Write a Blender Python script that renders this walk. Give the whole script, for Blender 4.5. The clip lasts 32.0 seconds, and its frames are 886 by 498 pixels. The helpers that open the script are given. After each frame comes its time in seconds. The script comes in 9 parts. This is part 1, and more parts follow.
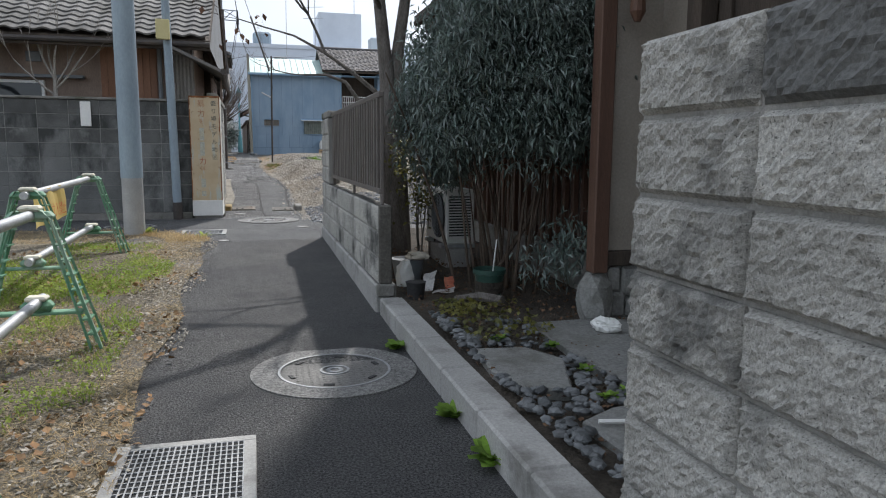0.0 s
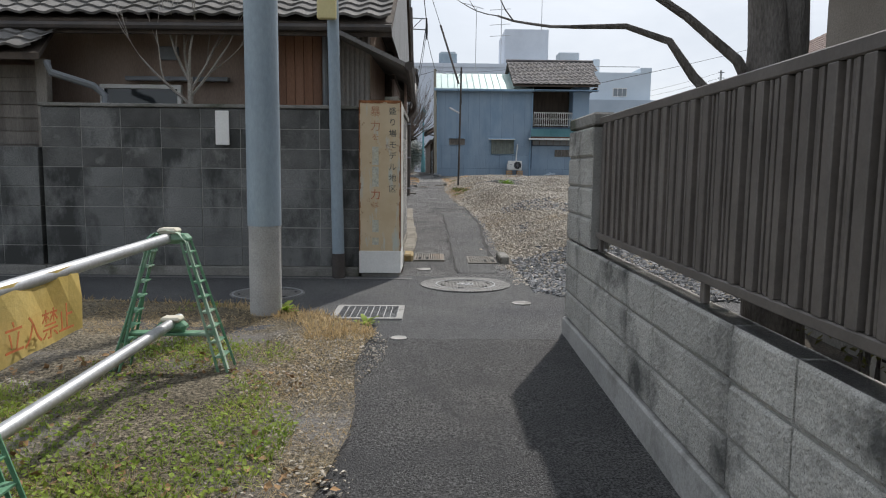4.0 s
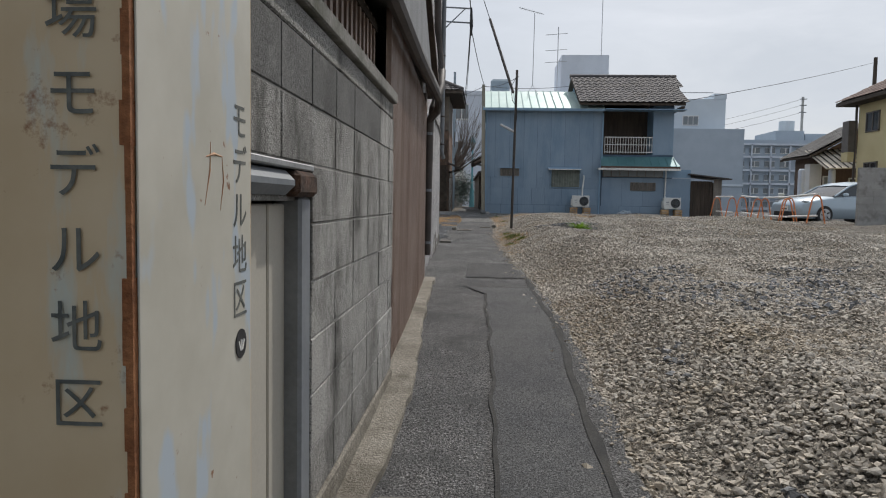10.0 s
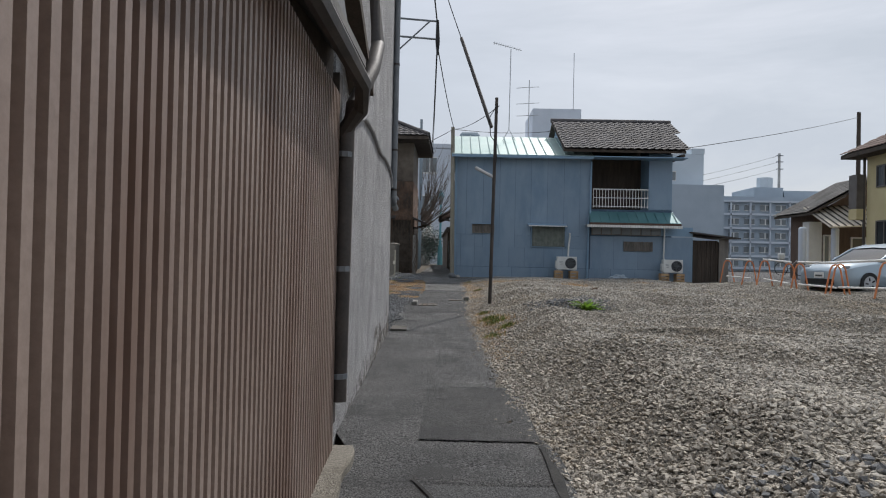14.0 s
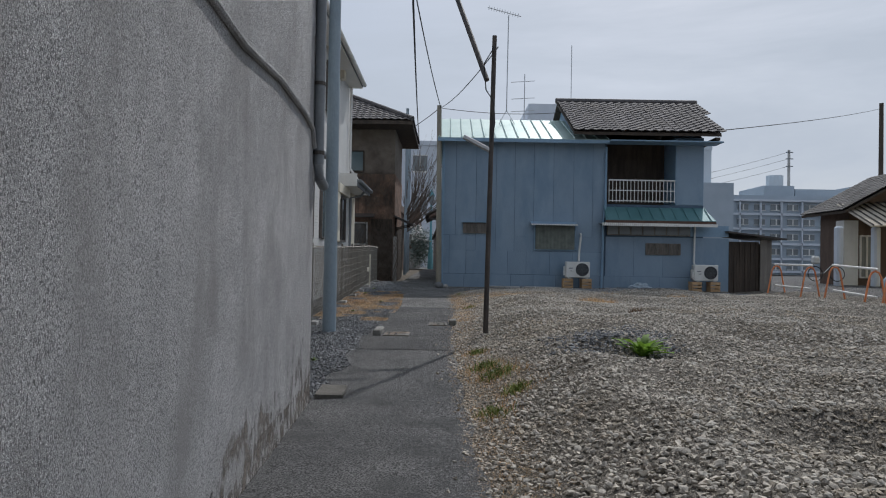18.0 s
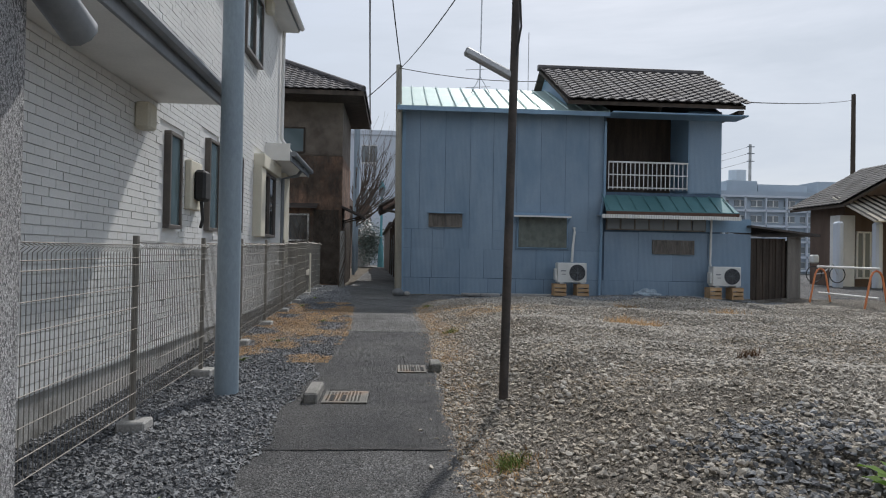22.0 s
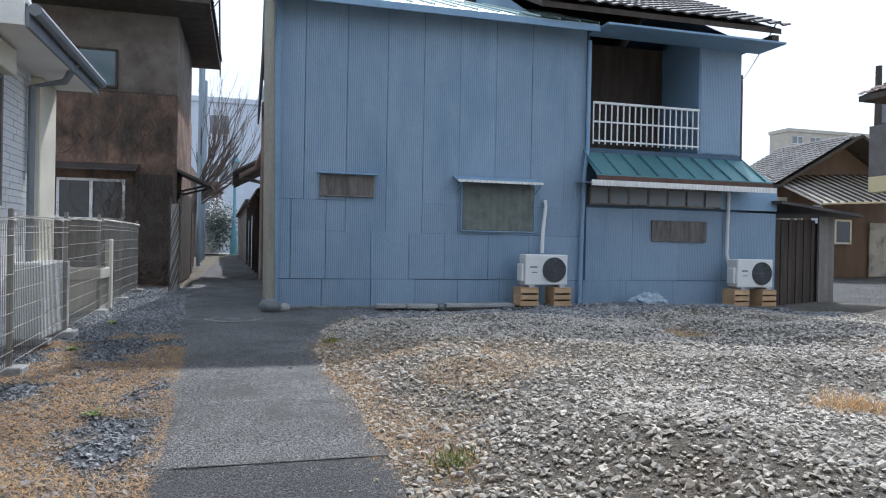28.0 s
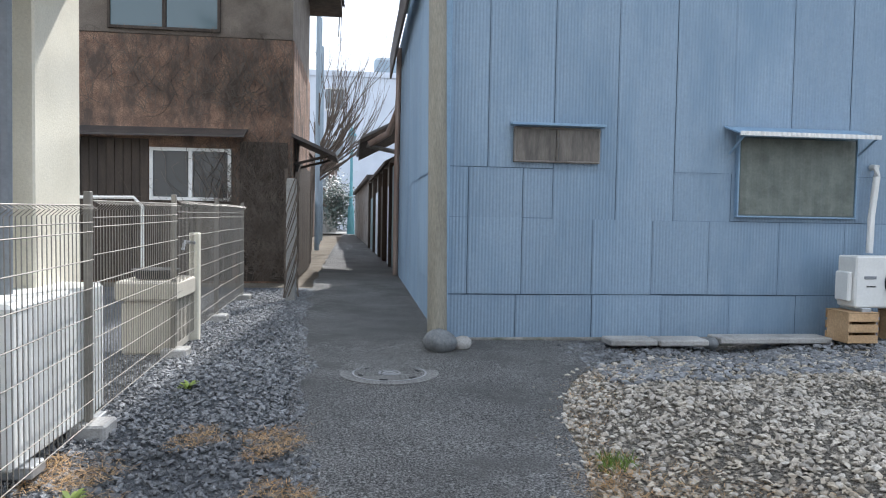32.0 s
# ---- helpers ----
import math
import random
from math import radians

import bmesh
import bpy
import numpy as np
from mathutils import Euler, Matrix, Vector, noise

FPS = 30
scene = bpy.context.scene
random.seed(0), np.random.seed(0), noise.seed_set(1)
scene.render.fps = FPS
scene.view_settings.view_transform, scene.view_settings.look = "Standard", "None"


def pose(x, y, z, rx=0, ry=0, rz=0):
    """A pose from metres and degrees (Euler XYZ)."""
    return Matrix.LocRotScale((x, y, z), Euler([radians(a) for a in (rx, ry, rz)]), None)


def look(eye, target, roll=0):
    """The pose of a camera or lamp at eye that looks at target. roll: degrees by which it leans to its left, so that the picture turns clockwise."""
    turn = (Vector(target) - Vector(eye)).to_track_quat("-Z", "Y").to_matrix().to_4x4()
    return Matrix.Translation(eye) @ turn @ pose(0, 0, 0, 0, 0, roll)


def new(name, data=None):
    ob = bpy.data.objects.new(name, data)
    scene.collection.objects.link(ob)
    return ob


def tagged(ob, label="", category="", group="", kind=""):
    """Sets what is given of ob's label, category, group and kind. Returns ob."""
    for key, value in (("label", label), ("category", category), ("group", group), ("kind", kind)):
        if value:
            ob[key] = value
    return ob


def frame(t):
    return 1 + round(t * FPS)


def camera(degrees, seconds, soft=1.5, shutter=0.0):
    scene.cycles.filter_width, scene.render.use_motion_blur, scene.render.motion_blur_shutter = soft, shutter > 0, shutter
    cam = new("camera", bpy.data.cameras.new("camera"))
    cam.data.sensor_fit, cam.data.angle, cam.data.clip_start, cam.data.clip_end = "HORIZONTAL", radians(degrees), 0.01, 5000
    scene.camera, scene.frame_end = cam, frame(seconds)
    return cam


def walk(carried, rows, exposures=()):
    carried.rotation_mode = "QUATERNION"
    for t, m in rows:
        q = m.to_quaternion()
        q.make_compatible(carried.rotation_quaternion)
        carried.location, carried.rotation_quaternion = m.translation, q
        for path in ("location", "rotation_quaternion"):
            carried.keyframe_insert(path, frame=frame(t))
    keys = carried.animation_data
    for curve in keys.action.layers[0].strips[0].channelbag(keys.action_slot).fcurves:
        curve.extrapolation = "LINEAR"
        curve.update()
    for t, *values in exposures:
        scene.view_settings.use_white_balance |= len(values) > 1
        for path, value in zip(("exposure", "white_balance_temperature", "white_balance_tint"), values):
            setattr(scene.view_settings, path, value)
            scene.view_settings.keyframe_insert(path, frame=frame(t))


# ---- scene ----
cam = camera(64.5, 32.0, soft=1.1)
METRES, EYE, TILT, LEAN, TURN = 35.75, 1.25, 0.0, 0.0, -15.1
ROWS = [
    (0.0, 0.0, 0.0, 0.0, 0.05, -7.9, -0.39),
    (0.5, -0.0038, 0.0136, 0.0008, 2.64, -8.15, -0.39),
    (1.0, -0.0065, 0.0286, 0.001, 4.81, -8.16, -0.22),
    (1.5, -0.0103, 0.0434, 0.001, 7.6, -7.92, -0.37),
    (2.0, -0.0133, 0.0569, 0.0008, 9.04, -7.81, -0.32),
    (2.5, -0.0163, 0.0709, 0.0012, 10.87, -7.29, -0.35),
    (3.0, -0.0212, 0.0847, 0.0016, 12.52, -6.74, -0.38),
    (3.5, -0.0265, 0.099, 0.0024, 13.04, -6.59, -0.53),
    (4.0, -0.0339, 0.1116, 0.0031, 14.33, -6.49, -0.58),
    (4.5, -0.0385, 0.1259, 0.0036, 15.62, -5.84, -0.42),
    (6.5, -0.0504, 0.1843, 0.005, 17.74, -3.79, -0.6),
    (7.0, -0.0535, 0.2029, 0.0044, 17.95, -3.92, -0.69),
    (7.5, -0.0589, 0.2178, 0.0046, 18.77, -3.84, -0.74),
    (8.0, -0.0613, 0.234, 0.004, 18.98, -3.89, -0.71),
    (8.5, -0.0661, 0.2503, 0.004, 18.92, -3.9, -0.86),
    (9.0, -0.0694, 0.2654, 0.0038, 18.92, -3.91, -0.79),
    (9.5, -0.0725, 0.2816, 0.0051, 18.81, -3.87, -0.85),
    (10.0, -0.0784, 0.2963, 0.006, 18.5, -3.83, -0.94),
    (10.5, -0.0831, 0.3117, 0.0054, 18.05, -4.0, -1.02),
    (11.0, -0.0891, 0.3273, 0.0058, 17.86, -3.88, -1.11),
    (11.5, -0.0921, 0.3451, 0.0062, 17.58, -3.87, -0.97),
    (12.0, -0.0964, 0.3625, 0.0077, 17.16, -3.26, -1.1),
    (12.5, -0.1, 0.38, 0.0091, 16.8, -2.6, -1.02),
    (13.0, -0.1044, 0.3956, 0.0105, 16.17, -1.27, -1.07),
    (13.5, -0.1104, 0.4097, 0.0119, 15.99, -0.1, -1.13),
    (14.0, -0.1142, 0.4257, 0.0127, 15.96, 0.71, -1.21),
    (14.5, -0.1184, 0.441, 0.0129, 15.88, 0.8, -1.26),
    (16.5, -0.1279, 0.5022, 0.0133, 15.56, 0.99, -1.03),
    (17.0, -0.1322, 0.5173, 0.0141, 15.52, 1.05, -0.97),
    (17.5, -0.136, 0.5335, 0.015, 15.5, 1.0, -1.03),
    (18.0, -0.1417, 0.5498, 0.0155, 15.45, 0.93, -1.03),
    (18.5, -0.1464, 0.5652, 0.0153, 15.36, 0.79, -1.13),
    (19.0, -0.1541, 0.5802, 0.0161, 15.27, 0.96, -1.06),
    (19.5, -0.1596, 0.5952, 0.0155, 15.12, 0.85, -1.1),
    (20.0, -0.165, 0.6091, 0.0163, 14.78, 0.94, -1.14),
    (20.5, -0.1698, 0.6232, 0.0169, 14.33, 0.95, -1.08),
    (21.0, -0.1733, 0.6388, 0.0177, 13.61, 0.9, -1.07),
    (21.5, -0.1791, 0.6526, 0.0187, 13.12, 0.75, -1.12),
    (22.0, -0.1834, 0.6681, 0.0185, 11.19, 0.68, -1.07),
    (22.5, -0.1891, 0.6827, 0.0188, 8.98, 0.71, -1.2),
    (23.0, -0.1938, 0.6968, 0.0181, 5.53, 0.54, -1.15),
    (23.5, -0.2001, 0.7131, 0.0179, 1.9, 0.39, -1.26),
    (24.0, -0.2059, 0.7273, 0.0187, 0.2, -0.01, -1.19),
    (24.5, -0.2108, 0.7428, 0.0198, -0.43, 0.01, -1.2),
    (26.5, -0.2271, 0.7993, 0.0192, -0.55, -0.2, -1.06),
    (27.0, -0.2312, 0.8145, 0.0192, -0.42, -0.06, -1.05),
    (27.5, -0.2339, 0.8292, 0.0191, -0.36, -0.28, -0.95),
    (28.0, -0.2376, 0.8452, 0.0196, -0.43, -0.3, -1.08),
    (28.5, -0.2445, 0.8588, 0.0203, -0.16, -0.37, -1.12),
    (29.0, -0.2501, 0.8749, 0.0211, 0.55, -0.41, -1.01),
    (29.5, -0.2569, 0.8884, 0.0219, 2.13, -0.34, -1.06),
    (30.0, -0.2616, 0.9025, 0.022, 3.5, -0.52, -0.96),
    (30.5, -0.2668, 0.9162, 0.0223, 5.75, -0.66, -1.11),
    (31.0, -0.2706, 0.9286, 0.0225, 7.37, -1.1, -1.0),
    (31.5, -0.2744, 0.9425, 0.0232, 7.9, -1.51, -1.09),
    (32.0, -0.2789, 0.9555, 0.024, 8.31, -2.41, -1.01),
]
walk(cam, [(t, pose(0, 0, EYE, TILT, LEAN, TURN) @ pose(METRES * x, METRES * y, METRES * z, 90 + pitch, roll, yaw)) for t, x, y, z, yaw, pitch, roll in ROWS],
     [(0.0, 0.72, 6300, 10), (2.0, 0.8, 6250, 10), (4.0, 0.45, 6500, 10), (6.5, 0.22, 6550, 10), (9.0, 0.15, 6550, 10), (13.0, 0.12, 6450, 10), (16.5, -0.15, 6200, 10), (19.0, -0.13, 6150, 10),
      (21.0, 0.05, 6200, 10), (22.5, 0.2, 6350, 10), (24.5, 0.32, 6150, 10), (27.0, 0.72, 5800, 10), (28.5, 1.03, 5850, 10), (30.0, 1.27, 5980, 10), (32.0, 1.55, 6150, 10)])
# ---- light, sky ----
SUN_EL, SUN_AZ = radians(47), math.atan2(0.37, 0.93)
world = bpy.data.worlds.new("sky")
scene.world = world
world.use_nodes = True
wn = world.node_tree
wn.nodes.clear()


def wnode(kind, **kw):
    n = wn.nodes.new(kind)
    for k, v in kw.items():
        n.inputs[k].default_value = v
    return n


w_out = wnode("ShaderNodeOutputWorld")
w_bg = wnode("ShaderNodeBackground", Strength=1.0)
w_sky = wn.nodes.new("ShaderNodeTexSky")
w_sky.sky_type, w_sky.sun_disc = "NISHITA", False
w_sky.sun_elevation, w_sky.sun_rotation = SUN_EL, SUN_AZ
w_sky.dust_density, w_sky.air_density = 3.0, 1.0
w_scale = wn.nodes.new("ShaderNodeVectorMath")
w_scale.operation = "SCALE"
w_scale.inputs["Scale"].default_value = 0.12
w_tc = wn.nodes.new("ShaderNodeTexCoord")
w_map = wn.nodes.new("ShaderNodeMapping")
w_map.inputs["Scale"].default_value = (1.0, 1.0, 4.0)
w_noise = wnode("ShaderNodeTexNoise", Scale=1.6, Detail=6.0, Roughness=0.6, Distortion=0.4)
w_ramp = wn.nodes.new("ShaderNodeValToRGB")
w_ramp.color_ramp.elements[0].position, w_ramp.color_ramp.elements[1].position = 0.36, 0.66
w_ramp.color_ramp.elements[0].color, w_ramp.color_ramp.elements[1].color = (0.72, 0.72, 0.72, 1), (0.98, 0.98, 0.98, 1)
w_mix = wn.nodes.new("ShaderNodeMix")
w_mix.data_type = "RGBA"
w_mix.inputs["B"].default_value = (0.555, 0.60, 0.665, 1)
for a, b in ((w_sky.outputs[0], w_scale.inputs[0]), (w_scale.outputs[0], w_mix.inputs["A"]), (w_tc.outputs["Generated"], w_map.inputs[0]),
             (w_map.outputs[0], w_noise.inputs["Vector"]), (w_noise.outputs["Fac"], w_ramp.inputs[0]), (w_ramp.outputs[0], w_mix.inputs["Factor"]),
             (w_mix.outputs["Result"], w_bg.inputs["Color"]), (w_bg.outputs[0], w_out.inputs[0])):
    wn.links.new(a, b)
sun_data = bpy.data.lights.new("sun", "SUN")
sun_data.energy, sun_data.angle, sun_data.color = 2.6, radians(1.2), (1.0, 0.955, 0.90)
sun = new("sun", sun_data)
sun_dir = Vector((math.sin(SUN_AZ) * math.cos(SUN_EL), math.cos(SUN_AZ) * math.cos(SUN_EL), math.sin(SUN_EL)))
sun.matrix_basis = look((10, 20, 30), Vector((10, 20, 30)) - sun_dir)

# ---- materials ----


def shader(name, rough=0.7, metal=0.0, spec=0.4):
    m = bpy.data.materials.new(name)
    m.use_nodes = True
    nt = m.node_tree
    b = nt.nodes["Principled BSDF"]
    b.inputs["Roughness"].default_value, b.inputs["Metallic"].default_value = rough, metal
    b.inputs["Specular IOR Level"].default_value = spec
    return m, nt, b


def position(nt, scale=(1, 1, 1), local=False):
    mp = nt.nodes.new("ShaderNodeMapping")
    mp.inputs["Scale"].default_value = scale
    if local:
        nt.links.new(nt.nodes.new("ShaderNodeTexCoord").outputs["Object"], mp.inputs[0])
    else:
        nt.links.new(nt.nodes.new("ShaderNodeNewGeometry").outputs["Position"], mp.inputs[0])
    return mp.outputs[0]


def noise_tex(nt, vec, scale, detail=5.0, rough=0.6, lo=0.35, hi=0.65):
    n = nt.nodes.new("ShaderNodeTexNoise")
    n.inputs["Scale"].default_value, n.inputs["Detail"].default_value, n.inputs["Roughness"].default_value = scale, detail, rough
    nt.links.new(vec, n.inputs["Vector"])
    r = nt.nodes.new("ShaderNodeMapRange")
    r.inputs["From Min"].default_value, r.inputs["From Max"].default_value = lo, hi
    nt.links.new(n.outputs["Fac"], r.inputs["Value"])
    return r.outputs[0]


def mixed(nt, fac, a, b, mode="MIX"):
    m = nt.nodes.new("ShaderNodeMix")
    m.data_type, m.blend_type = "RGBA", mode
    for key, v in (("Factor", fac), ("A", a), ("B", b)):
        if isinstance(v, (int, float)):
            m.inputs[key].default_value = v
        elif isinstance(v, tuple):
            m.inputs[key].default_value = (*v, 1)
        else:
            nt.links.new(v, m.inputs[key])
    return m.outputs["Result"]


def mk(name, c1, c2, rough=0.75, big=0.8, fine=30.0, bump=0.15, metal=0.0, rnd=0.0, stretch=(1, 1, 1), stain=None, stain_scale=0.6,
       stain_stretch=(1, 1, 1), stain_lo=0.5, stain_hi=0.68, grain=0.25, depth=0.01, island=0.0, local=False, spec=0.4, crisp=0.2, pits=0.0, pit_lo=0.60, speck_stretch=None):
    """A surface of two colours in soft patches, with fine grain, relief, and stains of their own shape."""
    m, nt, b = shader(name, rough, metal, spec)
    vec = position(nt, stretch, local)
    col = mixed(nt, noise_tex(nt, vec, big), c1, c2)
    g = noise_tex(nt, vec, fine, 4.0, 0.7, 0.5 - crisp, 0.5 + crisp)
    gr = nt.nodes.new("ShaderNodeMapRange")
    gr.inputs["To Min"].default_value, gr.inputs["To Max"].default_value = 1 - grain, 1 + grain
    nt.links.new(g, gr.inputs["Value"])
    col = mixed(nt, 1.0, col, gr.outputs[0], "MULTIPLY")
    if pits:
        col = mixed(nt, noise_tex(nt, position(nt, speck_stretch or stretch, local), pits, 2.0, 0.5, pit_lo, pit_lo + 0.05), col, tuple(0.38 * v for v in c1))
    if stain:
        col = mixed(nt, noise_tex(nt, position(nt, stain_stretch, local), stain_scale, 6.0, 0.65, stain_lo, stain_hi), col, stain)
    if rnd or island:
        rr = nt.nodes.new("ShaderNodeMapRange")
        k = rnd or island
        rr.inputs["To Min"].default_value, rr.inputs["To Max"].default_value = 1 - k, 1 + k
        src = nt.nodes.new("ShaderNodeObjectInfo").outputs["Random"] if rnd else nt.nodes.new("ShaderNodeNewGeometry").outputs["Random Per Island"]
        nt.links.new(src, rr.inputs["Value"])
        col = mixed(nt, 1.0, col, rr.outputs[0], "MULTIPLY")
    nt.links.new(col, b.inputs["Base Color"])
    if bump:
        bp = nt.nodes.new("ShaderNodeBump")
        bp.inputs["Strength"].default_value, bp.inputs["Distance"].default_value = bump, depth
        nt.links.new(g, bp.inputs["Height"])
        nt.links.new(bp.outputs[0], b.inputs["Normal"])
    return m


ASPHALT = mk("asphalt", (0.09, 0.09, 0.092), (0.135, 0.132, 0.128), 0.85, 0.8, 95, 0.9, grain=0.75, crisp=0.12, depth=0.014, pits=85, pit_lo=0.60, stain=(0.075, 0.075, 0.077), stain_scale=1.3)
ASPHALT_OLD = mk("old_asphalt", (0.155, 0.155, 0.155), (0.23, 0.227, 0.222), 0.9, 1.1, 85, 1.0, grain=0.8, crisp=0.11, depth=0.016, pits=75, pit_lo=0.59, stain=(0.115, 0.115, 0.115), stain_scale=1.6)
ASPHALT_NEW = mk("patched_asphalt", (0.07, 0.071, 0.075), (0.105, 0.105, 0.104), 0.85, 1.2, 95, 0.7, grain=0.7, crisp=0.12)
CRACK = mk("crack_fill", (0.03, 0.03, 0.03), (0.05, 0.048, 0.045), 0.95, 5, 60, 0.4)
CONCRETE = mk("concrete", (0.30, 0.295, 0.28), (0.40, 0.39, 0.37), 0.85, 1.5, 60, 0.35, grain=0.2, stain=(0.14, 0.135, 0.12), stain_scale=1.8, rnd=0.06)
CONCRETE_DARK = mk("mossy_concrete", (0.17, 0.165, 0.15), (0.26, 0.25, 0.23), 0.9, 2.0, 60, 0.4, stain=(0.08, 0.085, 0.06), stain_scale=2.5)
BLOCK_OLD = mk("weathered_block", (0.13, 0.134, 0.13), (0.205, 0.206, 0.20), 0.92, 1.4, 85, 0.3, rnd=0.10, grain=0.25, crisp=0.13, stain=(0.05, 0.052, 0.05), stain_scale=1.1,
               stain_stretch=(1.6, 1.6, 0.8), stain_lo=0.47, stain_hi=0.62)
BLOCK_ALLEY = mk("pale_block", (0.30, 0.295, 0.278), (0.42, 0.413, 0.39), 0.92, 1.6, 260, 0.6, pits=150, pit_lo=0.555, rnd=0.14, grain=0.55, crisp=0.13, depth=0.005, stain=(0.085, 0.083, 0.076), stain_scale=2.1,
                 stain_stretch=(1.6, 1.6, 0.8), stain_lo=0.47, stain_hi=0.66)
BLOCK_SPLIT = mk("split_face_block", (0.36, 0.348, 0.318), (0.46, 0.446, 0.41), 0.95, 3.0, 140, 0.45, rnd=0.12, grain=0.4, crisp=0.18, depth=0.008, pits=170, pit_lo=0.64, stain=(0.09, 0.09, 0.085),
                 stain_scale=1.9, stain_lo=0.50, stain_hi=0.66)
BLOCK_BLACK = mk("blackened_block", (0.075, 0.075, 0.072), (0.135, 0.135, 0.13), 0.92, 2.4, 85, 0.3, rnd=0.15, grain=0.35, stain=(0.21, 0.21, 0.2), stain_scale=3.5, stain_lo=0.56, stain_hi=0.70)
MORTAR = mk("mortar", (0.24, 0.235, 0.22), (0.32, 0.31, 0.29), 0.95, 3, 90, 0.4)
GRAVEL_BED = mk("gravel_bed", (0.21, 0.188, 0.155), (0.30, 0.272, 0.232), 0.95, 0.6, 60, 1.0, grain=0.7, crisp=0.13, depth=0.03, stain=(0.15, 0.12, 0.085), stain_scale=0.5)
STONES_PALE = mk("pale_crushed_stone", (0.375, 0.335, 0.278), (0.495, 0.45, 0.385), 0.9, 0.7, 45, 0.3, island=0.3, grain=0.25, stain=(0.36, 0.30, 0.22), stain_scale=0.45)
STONES_LIGHT = mk("light_rounded_stone", (0.35, 0.32, 0.275), (0.46, 0.425, 0.372), 0.9, 2.0, 60, 0.3, island=0.3, grain=0.25)
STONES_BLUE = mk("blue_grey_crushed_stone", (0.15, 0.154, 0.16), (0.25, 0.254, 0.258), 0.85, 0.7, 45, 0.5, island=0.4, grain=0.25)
DIRT = mk("dirt", (0.10, 0.085, 0.065), (0.17, 0.145, 0.11), 0.95, 1.2, 40, 0.8, grain=0.5, depth=0.02)
GARDEN_SOIL = mk("garden_soil", (0.05, 0.042, 0.034), (0.10, 0.082, 0.062), 0.95, 2.5, 45, 0.9, grain=0.5, depth=0.02)
LAWN_SOIL = mk("dry_turf", (0.15, 0.125, 0.085), (0.24, 0.205, 0.145), 0.95, 3.0, 45, 0.9, grain=0.8, crisp=0.13, depth=0.02, stain=(0.27, 0.26, 0.25), stain_scale=0.9)
GRASS = mk("green_grass", (0.205, 0.295, 0.048), (0.33, 0.395, 0.08), 0.7, 2, 20, 0.0, island=0.35)
STRAW_ORANGE = mk("orange_dry_grass", (0.46, 0.285, 0.14), (0.60, 0.41, 0.22), 0.85, 2, 20, 0.0, island=0.25)
STRAW = mk("dry_grass", (0.42, 0.30, 0.15), (0.57, 0.44, 0.25), 0.8, 2, 20, 0.0, island=0.3)
WEED = mk("weed_leaves", (0.11, 0.21, 0.026), (0.20, 0.33, 0.045), 0.7, 6, 40, 0.1, island=0.3)
WEED_GRASS = mk("dull_green_grass", (0.10, 0.155, 0.03), (0.20, 0.25, 0.055), 0.7, 2, 20, 0.0, island=0.35)
RIBBED_BROWN = mk("brown_painted_steel", (0.26, 0.192, 0.16), (0.33, 0.255, 0.215), 0.5, 1.5, 40, 0.05, grain=0.12, stain=(0.20, 0.13, 0.10), stain_scale=1.0,
                  stain_stretch=(2, 2, 0.4))
FENCE_BROWN = mk("dark_brown_aluminium", (0.105, 0.092, 0.082), (0.15, 0.132, 0.118), 0.45, 3, 50, 0.05, grain=0.12, rnd=0.08)
PLASTER = mk("speckled_plaster", (0.41, 0.407, 0.41), (0.57, 0.566, 0.57), 0.95, 1.6, 210, 0.7, grain=0.62, crisp=0.12, depth=0.008, pits=190, pit_lo=0.54, speck_stretch=(1, 1, 0.5), stain=(0.27, 0.263, 0.258), stain_scale=1.7,
             stain_stretch=(1.4, 1.4, 0.5), stain_lo=0.46, stain_hi=0.74)
BLUE = mk("blue_painted_corrugated", (0.222, 0.302, 0.388), (0.245, 0.328, 0.414), 0.6, 0.9, 40, 0.04, grain=0.07, rnd=0.05, stain=(0.18, 0.262, 0.35), stain_scale=0.8,
          stain_stretch=(1.5, 1.5, 0.5))
BLUE_TRIM = mk("blue_painted_trim", (0.20, 0.31, 0.43), (0.24, 0.36, 0.48), 0.5, 1.5, 40, 0.03, grain=0.1)
GREEN_ROOF = mk("teal_steel_roof", (0.085, 0.20, 0.215), (0.12, 0.25, 0.265), 0.5, 1, 30, 0.03, grain=0.1, metal=0.2)
PALE_ROOF = mk("pale_steel_roof", (0.36, 0.48, 0.46), (0.44, 0.55, 0.52), 0.45, 1, 30, 0.03, grain=0.1, metal=0.3)
TILE_DARK = mk("dark_roof_tile", (0.07, 0.066, 0.068), (0.115, 0.105, 0.105), 0.8, 1.5, 30, 0.2, rnd=0.25, island=0.0, grain=0.2, stain=(0.12, 0.105, 0.095), stain_scale=1.2)
TILE_GREY = mk("grey_roof_tile", (0.13, 0.125, 0.118), (0.20, 0.19, 0.18), 0.9, 1.5, 30, 0.2, rnd=0.2, grain=0.2, stain=(0.10, 0.095, 0.085), stain_scale=1.2)
WOOD_DARK = mk("dark_weathered_wood", (0.045, 0.035, 0.028), (0.085, 0.065, 0.05), 0.8, 1.2, 30, 0.4, stretch=(4, 4, 0.6), grain=0.3, rnd=0.15)
WOOD_RED = mk("red_brown_wood", (0.085, 0.042, 0.028), (0.125, 0.068, 0.045), 0.6, 1.2, 30, 0.25, stretch=(5, 5, 0.5), grain=0.25, rnd=0.12)
